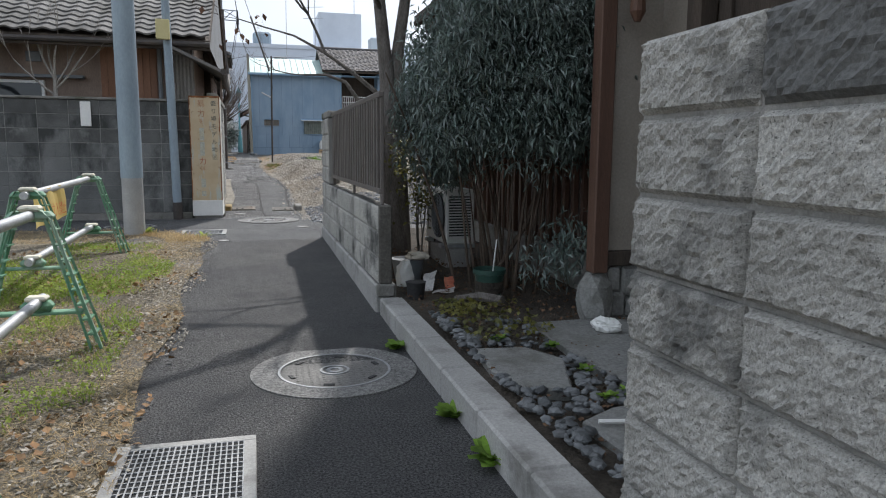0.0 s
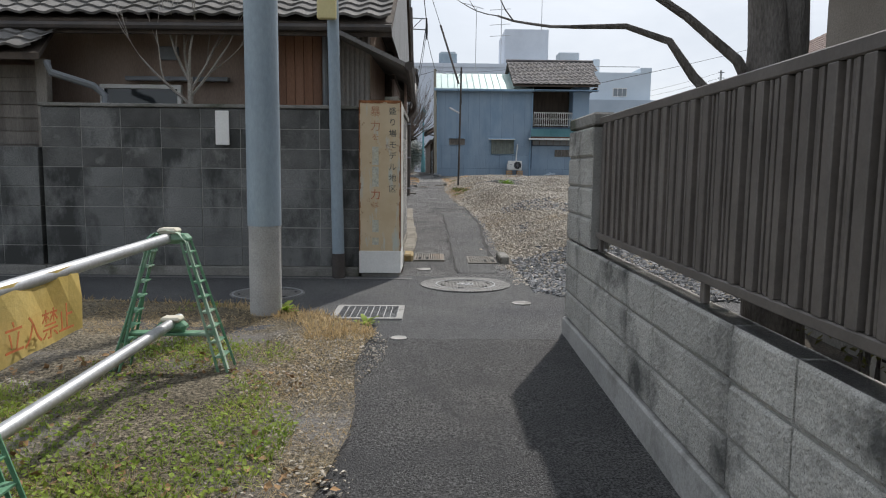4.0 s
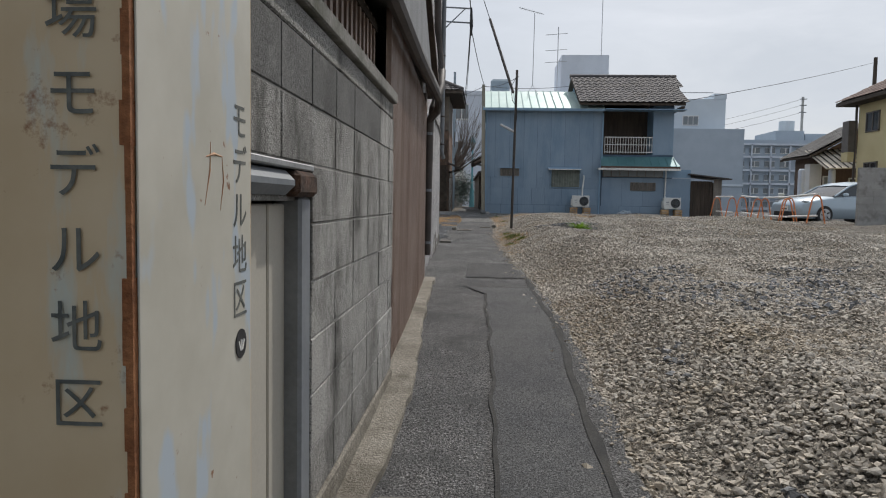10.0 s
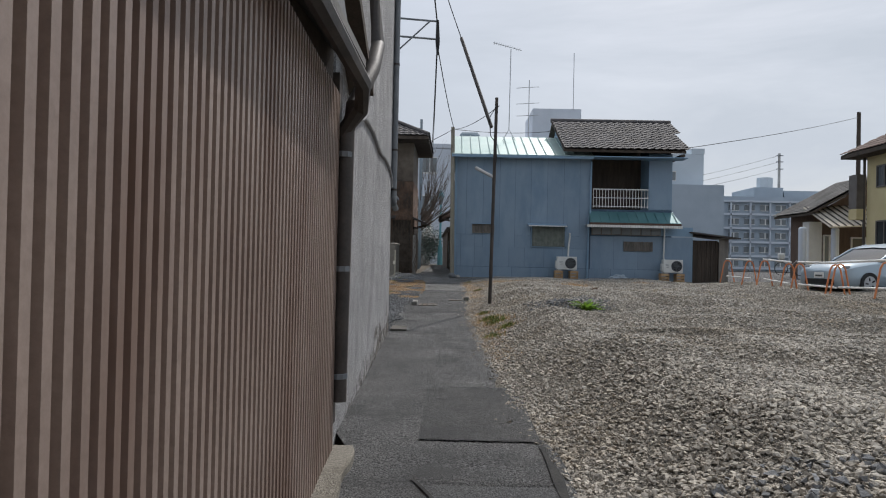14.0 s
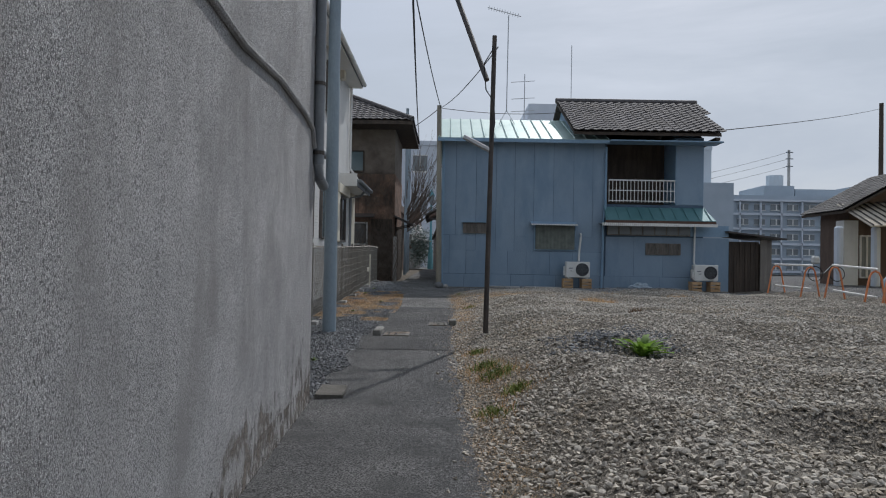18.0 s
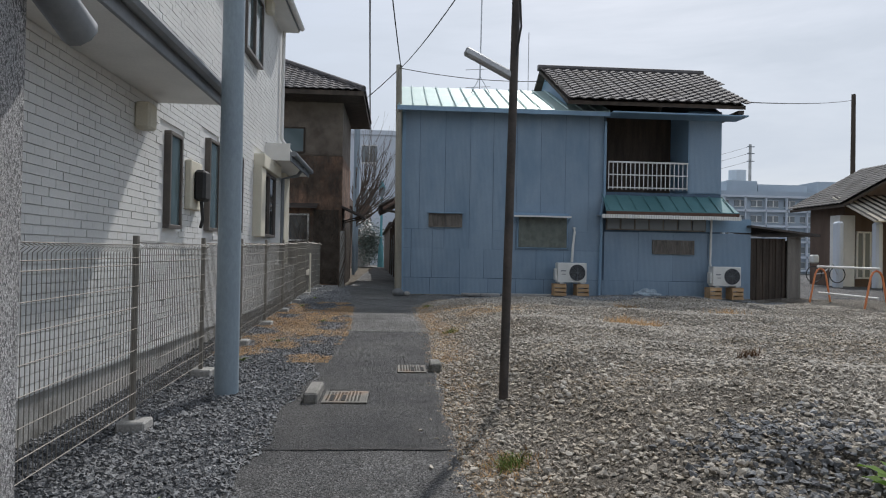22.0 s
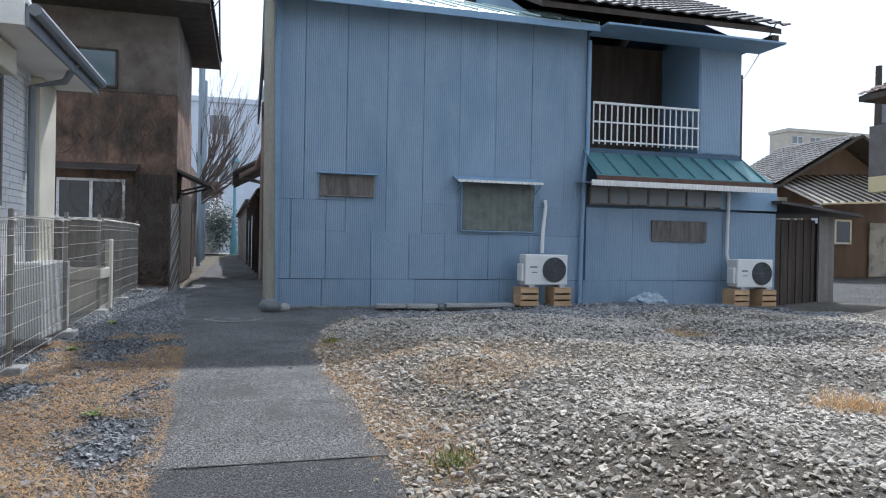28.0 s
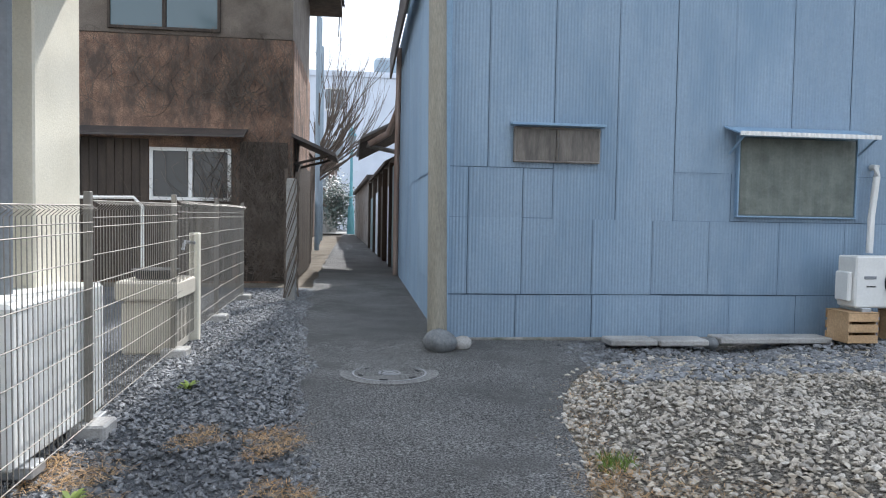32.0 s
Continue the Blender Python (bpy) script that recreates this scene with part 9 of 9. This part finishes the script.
def cables():
    c = thing("overhead_cables", (0, 30, 6), "black overhead cables between the houses and poles", "cables")
    def sag(a, b, drop, r=0.012, n=14):
        a, b = Vector(a), Vector(b)
        pts = []
        for i in range(n + 1):
            t = i / n
            p = a.lerp(b, t)
            p.z -= drop * 4 * t * (1 - t)
            pts.append(p)
        return btube(pts, r, 5)
    lamp = (0.90, 30.4, 4.9)
    for a, b, d, r in (((-0.43, 31.3, 6.4), (-0.05, 41.85, 6.5), 0.15, 0.012), ((-0.43, 31.3, 6.9), (-1.6, 63, 9.0), 0.5, 0.018), ((-0.43, 31.3, 6.6), (-1.55, 63, 8.6), 0.6, 0.012),
                       ((-0.45, 31.3, 6.95), (-0.9, 8, 9.5), 0.3, 0.016), ((0.1, 32.45, 6.95), (-0.9, 34.5, 10.5), 0.05, 0.012), ((-0.08, 41.85, 6.5), (4.2, 44.5, 7.0), 0.12, 0.01),
                       ((8.5, 41.7, 5.92), (32.9, 73.5, 13.9), 0.12, 0.014), ((0.91, 30.4, 4.9), (-0.06, 41.85, 6.5), 0.12, 0.009), ((-0.08, 41.85, 6.5), (-4, 62, 9), 0.3, 0.012)):
        part("cable", sag(a, b, d, r), BLACK, c)
    part("cable_sleeve", btube([(0.78, 30.9, 4.55), (0.1, 32.45, 6.95)], 0.04, 8), DARK_PAINT, c, "thick dark cable sleeve")
    part("hanging_wire", btube([(0.86, 30.36, 4.9), (0.70, 30.2, 4.6), (0.74, 30.3, 4.25), (0.86, 30.38, 4.1), (0.88, 30.40, 3.8), (0.84, 30.4, 3.55)], 0.009, 5), BLACK, c)
    a = thing("tv_antenna", (2.2, 43.4, 6.2), "tall television aerial on the pale roof", "antenna")
    part("mast", btube([(2.15, 44.1, 6.9), (2.17, 44.1, 10.2)], 0.02, 6), GALV, a)
    for sx in (-0.25, 0.25):
        part("mast_leg", btube([(2.15 + sx, 43.9, 6.45), (2.15, 44.1, 6.95)], 0.012, 5), GALV, a)
    part("boom", btube([(1.45, 44.1, 10.45), (2.6, 44.1, 10.15)], 0.014, 5), GALV, a)
    for k in range(12):
        x = 1.5 + k * 0.09
        part("element", btube([(x, 43.9, 10.44 - k * 0.023), (x, 44.3, 10.44 - k * 0.023)], 0.006, 4), GALV, a)
    m = thing("tv_antenna", (12, 100, 20), "far television aerial on the stair tower", "antenna")
    part("mast", btube([(9.0, 103, 15.6), (9.0, 103, 24.0)], 0.06, 5), GALV, m)
    for z in (19.5, 21.0, 23.0):
        part("boom", btube([(7.4, 103, z), (10.2, 103, z + 0.2)], 0.04, 4), GALV, m)
    part("mast", btube([(14.5, 103, 20.4), (14.5, 103, 27.5)], 0.05, 5), GALV, m)
    p = thing("far_utility_pole", (32.9, 73.5, 1.2), "tall far utility pole behind the grey house", "utility pole")
    part("shaft", btube([(32.9, 73.5, 1.0), (32.9, 73.5, 14.3)], [0.2, 0.15], 10), WOOD_DARK, p)
    part("brace", btube([(32.2, 73.5, 5.4), (32.9, 73.5, 7.0)], 0.12, 6), WOOD_DARK, p)
    r = thing("far_utility_pole", (36.35, 95, 1.0), "tall far utility pole before the office block", "utility pole")
    part("shaft", btube([(36.35, 95, 0.9), (36.35, 95, 14.2)], [0.2, 0.14], 8), POLE_CONC, r)
    for z in (12.4, 13.2, 13.9):
        part("crossarm", bbox(36.0, 36.75, 94.85, 95.0, z, z + 0.08), GREY_PLASTIC, r)
        part("wire", sag((36.1, 95, z), (20.5, 112, z - 2.6), 0.5, 0.016), BLACK, r)
    q = thing("far_utility_pole", (30, 58, 1.2), "far utility pole behind the yellow house", "utility pole")
    part("shaft", btube([(30.5, 60, 1.0), (30.5, 60, 11.5)], [0.2, 0.15], 10), WOOD_DARK, q)
    part("transformer", btube([(30.9, 60, 8.6), (30.9, 60, 9.6)], 0.35, 10), GREY_PLASTIC, q)


yard_things()
cables()
# ---- loose ground cover: gravel, grass, leaves ----


def scatter(n, x0, x1, y0, y1, zf, keep=None):
    xs, ys = RNG.uniform(x0, x1, n), RNG.uniform(y0, y1, n)
    pts = [(x, y, zf(x, y)) for x, y in zip(xs, ys) if keep is None or keep(x, y)]
    return np.array(pts).reshape(-1, 3)


def in_lot(x, y):
    return x > lerp_table(RIGHT_X, y) - 0.06 + 0.12 * noise.noise((y * 3, 1, 0)) and y > 11.6 - (x - 0.75) * 0.9 - (0.3 if x > 0.9 else 0)


def gravel():
    def size(n, lo, hi):
        return RNG.uniform(lo ** 0.5, hi ** 0.5, n) ** 2
    bands = ((62000, 0.4, 3.2, 10.8, 22.0, 0.005, 0.024), (66000, 0.2, 3.6, 22.0, 41.4, 0.005, 0.023), (30000, 3.2, 7.0, 10.6, 24.0, 0.009, 0.027), (46000, 3.4, 8.9, 24.0, 41.4, 0.008, 0.026))
    for k, (n, x0, x1, y0, y1, lo, hi) in enumerate(bands):
        p = scatter(n, x0, x1, y0, y1, lambda x, y: lot_z(x, y) + 0.006, in_lot)
        ob = chips("lot_gravel", p, size(len(p), lo, hi), STONES_PALE)
        tagged(ob, "loose pale crushed stones covering the vacant lot", "gravel", kind="stuff")
    p = scatter(30000, 0.3, 6.5, 10.8, 41.3, lambda x, y: lot_z(x, y) + 0.012, lambda x, y: in_lot(x, y) and noise.noise((x * 0.9, y * 0.7, 21)) + 0.5 * RNG.uniform() > 0.02)
    tagged(stones("lot_stones", p, size(len(p), 0.010, 0.029), STONES_LIGHT, 0.22, 0.72), "larger pale stones scattered over the lot", "stones", kind="stuff")
    p = scatter(6000, 0.9, 3.4, 10.7, 13.4, lambda x, y: lot_z(x, y) + 0.012, in_lot)
    tagged(chips("blue_gravel", p, size(len(p), 0.014, 0.038), STONES_BLUE), "blue-grey crushed stones spilled over the lot's corner", "gravel", kind="stuff")
    p = scatter(3500, 1.3, 4.6, 13.4, 19.5, lambda x, y: lot_z(x, y) + 0.013, lambda x, y: in_lot(x, y) and noise.noise((x * 0.8, y * 0.55, 11)) > 0.08)
    tagged(chips("dark_lot_gravel", p, size(len(p), 0.014, 0.036), STONES_BLUE), "darker blue-grey stones in patches over the lot", "gravel", kind="stuff")
    p = scatter(5200, 1.0, 3.6, 26.6, 29.6, lambda x, y: lot_z(x, y) + 0.013, lambda x, y: in_lot(x, y) and math.exp(-((x - 2.1) / 0.85) ** 2 - ((y - 28.2) / 0.75) ** 2) + 0.35 * noise.noise((x * 2.2, y * 2.0, 7)) > 0.30 + 0.4 * RNG.uniform())
    tagged(chips("dark_hollow_gravel", p, size(len(p), 0.010, 0.028), STONES_BLUE), "darker blue-grey stones round the large weed", "gravel", kind="stuff")
    p = scatter(52000, -2.6, -0.7, 26.6, 46.5, lambda x, y: gz(y) + 0.008, lambda x, y: x < lerp_table(LEFT_X, y) + 0.05 + 0.16 * noise.noise((y * 1.4, 3, 0)))
    tagged(chips("strip_gravel", p, size(len(p), 0.006, 0.021), STONES_BLUE), "loose blue-grey crushed stones beside the path", "gravel", kind="stuff")
    # Blue-grey stones carry the house's shade in their colour along this edge.
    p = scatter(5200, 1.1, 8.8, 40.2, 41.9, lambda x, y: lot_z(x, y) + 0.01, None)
    tagged(stones("edge_gravel", p, size(len(p), 0.02, 0.04), STONES_BLUE), "grey stones with the blue house shade put into their tone", "gravel", kind="stuff")
    p = scatter(26000, -3.4, -0.45, -1.0, 9.4, lambda x, y: gz(y) + 0.014, lambda x, y: noise.noise((x * 1.1, y * 0.8, 9)) + 0.35 * math.exp(-((x + 0.9) / 0.45) ** 2) + 0.2 * RNG.uniform() > 0.12 and x < -0.53 + 0.1 * math.sin(y * 3))
    tagged(chips("turf_gravel", p, size(len(p), 0.004, 0.014), STONES_PALE), "grey gravel chips among the turf", "gravel", kind="stuff")
    # crumbs along the path's edges
    p = scatter(2600, -1.1, 1.0, 12.2, 41.5, lambda x, y: gz(y) + 0.006, lambda x, y: lerp_table(LEFT_X, y) - 0.05 < x and abs(x - lerp_table(RIGHT_X, y)) < 0.10 + 0.25 * RNG.uniform() ** 3)
    tagged(chips("path_crumbs", p, size(len(p), 0.008, 0.022), STONES_PALE), "small stones strewn along the path's edge", "gravel", kind="stuff")
    # garden pebbles
    p = scatter(2100, 1.12, 2.5, 2.0, 4.5, lambda x, y: 0.165 + gz(y), lambda x, y: not on_flagstone(x, y) and (x < 1.22 + 0.08 * noise.noise((y * 3, 0, 1)) or (x < 1.70 and y < 3.35 and RNG.uniform() < 0.55) or (1.25 < x < 1.65 and 3.55 < y < 4.25 and RNG.uniform() < 0.30)))
    tagged(stones("garden_pebbles", p, RNG.uniform(0.016, 0.040, len(p)), STONE_DARK, 0.05, 0.6), "smooth dark river pebbles edging the garden", "pebbles", kind="stuff")


def turf():
    def lawn_z(x, y):
        return gz(y) + 0.012
    green = lambda x, y: x < lawn_right(y) - 0.04 and 0.6 * noise.noise((x * 0.9, y * 0.9, 2)) + 0.75 * math.exp(-((x + 1.9) / 1.0) ** 2 - ((y - 7.0) / 1.5) ** 2) + 0.28 * math.exp(-((x + 1.9) / 0.7) ** 2 - ((y - 4.6) / 1.2) ** 2) - 0.35 * RNG.uniform() + 0.3 * noise.noise((x * 3.1, y * 3.1, 6)) > 0.10 and x < -0.8
    p = scatter(120000, -3.9, -0.55, 1.0, 10.4, lawn_z, green)
    tagged(blades("grass", p, 0.05, 0.0032, GRASS, 1.0), "short green grass in uneven patches", "grass", kind="stuff")
    p = scatter(110000, -4.0, -0.5, 0.5, 10.5, lawn_z, lambda x, y: x < lawn_right(y) and noise.noise((x * 1.8, y * 1.6, 3)) + 0.5 * RNG.uniform() > 0.1)
    tagged(blades("dry_grass", p, 0.055, 0.0016, STRAW, 1.3, least=0.6, most=1.12), "dry straw-coloured grass over the turf", "grass", kind="stuff")
    # low leafy weeds in the green patches
    p = scatter(26000, -3.9, -0.7, 1.5, 9.2, lambda x, y: gz(y) + RNG.uniform(0.015, 0.05), green)
    tagged(leaves("clover_leaves", p, 0.024, GRASS, None, -0.2, slim=0.5), "small green weed leaves in the turf", "weeds", kind="stuff")
    brown = scatter(4200, -3.6, -0.5, 0.6, 9.0, lambda x, y: gz(y) + 0.025, lambda x, y: noise.noise((x * 1.3, y * 1.1, 5)) > 0.05)
    tagged(leaves("turf_litter", brown, 0.04, mk("fallen_leaf", (0.20, 0.11, 0.05), (0.34, 0.21, 0.10), 0.8, 6, 30, 0, island=0.3), None, 0.0, slim=0.4), "fallen brown leaves on the turf", "leaves", kind="stuff")
    soil = scatter(2600, 1.1, 2.6, 2.2, 7.5, lambda x, y: 0.155 + gz(y))
    tagged(leaves("garden_litter", soil, 0.026, mk("dead_leaf", (0.09, 0.05, 0.03), (0.17, 0.10, 0.055), 0.85, 6, 30, 0, island=0.35), None, 0.0, slim=0.4), "dead brown leaves on the garden soil", "leaves", kind="stuff")
    yel = np.concatenate([scatter(260, 1.2, 1.75, 3.7, 4.6, lambda x, y: 0.17 + gz(y) + RNG.uniform(0, 0.06)), scatter(160, 1.2, 1.5, 4.4, 4.8, lambda x, y: 0.17 + RNG.uniform(0, 0.04))])
    tagged(leaves("groundcover", yel, 0.035, LEAF_OLIVE, None, 0.0, slim=0.5), "low yellow-green groundcover in the garden", "groundcover", kind="stuff")


DEAD_STEM = mk("dead_brown_stem", (0.10, 0.055, 0.03), (0.20, 0.12, 0.065), 0.85, 6, 30, 0, island=0.35)


def straw():
    def along(n, x0, x1, y0, y1, thr, seed, zf):
        return scatter(n, x0, x1, y0, y1, zf, lambda x, y: noise.noise((x * 0.9, y * 0.5, seed)) > thr)
    bank = scatter(34000, 0.25, 2.3, 32.6, 38.8, lambda x, y: lot_z(x, y) + 0.014,
                   lambda x, y: x > lerp_table(RIGHT_X, y) - 0.10 and (x - lerp_table(RIGHT_X, y)) < (0.35 + 1.3 * math.exp(-((y - 36.9) / 1.1) ** 2)) * (0.55 + 0.9 * RNG.uniform()) and noise.noise((x * 1.6, y * 1.2, 5)) + 0.25 * RNG.uniform() > 0.0)
    lot_edge = scatter(30000, 0.25, 1.8, 24.0, 41.0, lambda x, y: lot_z(x, y) + 0.01,
                       lambda x, y: (x - lerp_table(RIGHT_X, y)) < 0.15 + 0.75 * max(0, noise.noise((y * 0.35, 0, 4)) + 0.30) * (0.4 + RNG.uniform()) and x > lerp_table(RIGHT_X, y) - 0.10)
    strip = scatter(70000, -2.2, -0.75, 32.5, 39.6, lambda x, y: gz(y) + 0.012, lambda x, y: 0.7 * noise.noise((x * 1.5, y * 1.1, 8)) + 0.35 * noise.noise((x * 4, y * 4, 2)) + 0.28 * math.exp(-((y - 36.3) / 2.2) ** 2) + 0.2 * RNG.uniform() > 0.20 and x < lerp_table(LEFT_X, y) + 0.12)
    patch = scatter(6000, 1.2, 5.5, 30, 38, lambda x, y: lot_z(x, y) + 0.01, lambda x, y: noise.noise((x * 0.8, y * 0.8, 6)) > 0.33)
    for nm, p in (("bank_straw", bank), ("path_straw", lot_edge), ("strip_straw", strip), ("lot_straw", patch)):
        tagged(blades(nm, p, 0.06, 0.0017, STRAW_ORANGE, 1.35, least=0.75, most=1.12), "flattened dry orange-yellow grass over the gravel", "dry grass", kind="stuff")
    for x, y, n, mt, lab in ((3.06, 30.85, 190, DEAD_STEM, "small dried brown clump in the gravel"), (3.24, 34.85, 320, STRAW_ORANGE, "tuft of dry straw-coloured grass"), (3.42, 34.45, 320, STRAW_ORANGE, "tuft of dry straw-coloured grass"),
                             (5.6, 36.5, 200, STRAW_ORANGE, "tuft of dry straw-coloured grass"), (4.4, 38.2, 200, STRAW_ORANGE, "tuft of dry straw-coloured grass")):
        q = RNG.normal(0, 1, (n, 2)) * (np.array([0.05, 0.04]) if mt == DEAD_STEM else np.array([0.14, 0.10])) + np.array([x, y])
        pts = np.array([(a, b, lot_z(a, b) + 0.01) for a, b in q])
        tagged(blades("dry_tuft", pts, 0.09 if mt == DEAD_STEM else 0.12, 0.0035, mt, 1.1), lab, "dry grass", "dry tufts in the lot", "stuff")
    low = scatter(15000, -4.5, -0.5, 9.2, 10.6, lambda x, y: gz(y) + 0.01, lambda x, y: -0.5 < x - lawn_right(y) < 0.02 + 0.08 * noise.noise((x * 3, y * 3, 0)))
    tagged(blades("verge_grass", low, 0.07, 0.004, STRAW, 0.9), "dry grass fringe at the edge of the lane", "grass", kind="stuff")


def weed(name, at, n, size, label, material=WEED, lift=0.5, broad=0.13):
    """A rosette of broad leaves."""
    x, y, z = at
    t = thing(name, at, label, "weed", "roadside weeds")
    rnd = random.Random(int(x * 1000) + int(y * 100))
    b = bmesh.new()
    for k in range(n):
        q = rnd.uniform(0, math.tau)
        e = rnd.uniform(0.15, 1.2) * lift + 0.15
        l = size * rnd.uniform(0.6, 1.2)
        d, s = Vector((math.cos(q), math.sin(q), 0)), Vector((-math.sin(q), math.cos(q), 0))
        w = l * broad
        base = Vector((x, y, z)) + d * rnd.uniform(0, size * 0.2)
        rows = []
        for i in range(5):
            f = i / 4
            c = base + d * (l * f * math.cos(e * (1 - 0.5 * f))) + Vector((0, 0, l * math.sin(e) * f * (1.25 - 0.6 * f)))
            ww = w * (0.35 + 1.1 * math.sin(math.pi * min(0.98, f * 0.85 + 0.1)))
            ripple = Vector((0, 0, 0.012 * size / 0.3 * math.sin(i * 2.4 + k)))
            rows.append((b.verts.new(c - s * ww + ripple), b.verts.new(c + Vector((0, 0, -0.1 * ww))), b.verts.new(c + s * ww - ripple)))
        for p, r in zip(rows, rows[1:]):
            b.faces.new((p[0], p[1], r[1], r[0]))
            b.faces.new((p[1], p[2], r[2], r[1]))
    part("leaves", b, material, t, "", True)


def grass_tuft(at, n, size):
    """A low tuft of green blades over a mat of dry ones."""
    x, y = at
    t = thing("grass_tuft", (x, y, lot_z(x, y)), "low green grass tuft with dry orange blades at the lot's edge", "weed", "roadside weeds")
    for name, k, spread, length, width, mt in (("green_mat", n, 0.6, 0.8, 0.004, WEED_GRASS), ("dry_mat", n, 1.1, 0.55, 0.003, STRAW_ORANGE)):
        q = RNG.normal(0, 1, (k, 2)) * np.array([0.9, 1.1]) * size * spread + np.array([x, y])
        blades(name, np.array([(a, b, lot_z(a, b) + 0.004) for a, b in q]), size * length, width, mt, 0.9, t)["kind"] = "stuff"


gravel()
turf()
straw()
weed("broadleaf_weed", (2.30, 27.75, lot_z(2.30, 27.75) + 0.01), 46, 0.27, "large bright green broad-leaved weed in the gravel", lift=1.25, broad=0.085)
for wx, wy, wn, ws in ((0.93, 3.05, 44, 0.085), (0.95, 2.55, 54, 0.10), (0.88, 4.25, 30, 0.07)):
    weed("kerb_weed", (wx - 0.04, wy, 0.01), wn, ws, "small green weed growing against the kerb", lift=1.0, broad=0.22)
for wx, wy, wn, ws in ((0.62, 29.0, 260, 0.09), (0.75, 27.4, 420, 0.13), (0.66, 27.95, 420, 0.12), (0.86, 26.55, 300, 0.10), (0.62, 26.0, 240, 0.10), (0.72, 34.85, 150, 0.09), (0.55, 38.9, 150, 0.08)):
    grass_tuft((wx, wy), wn, ws)
for wx, wy in ((-1.9, 38.6), (-1.75, 32.6), (-1.25, 36.2), (-1.85, 40.4), (-1.3, 28.4), (-1.6, 34.0)):
    weed("strip_weed", (wx, wy, gz(wy) + 0.01), 16, 0.07, "small green weed in the dark gravel", WEED_GRASS, 0.8, 0.10)
weed("verge_weed", (-1.42, 10.12, gz(10.1)), 24, 0.14, "clump of green weed at the pole's foot", GRASS, 1.0)
weed("verge_weed", (-0.66, 9.72, gz(9.7)), 20, 0.10, "small green weed beside the drain grating", GRASS, 0.9)
for k, (wx, wy) in enumerate(((1.50, 2.72), (1.60, 3.55), (1.58, 3.10), (1.62, 2.75), (1.35, 3.75))):
    weed("garden_weed", (wx, wy, 0.165), 34, 0.045, "small green weed between the flagstones", lift=0.9, broad=0.2)
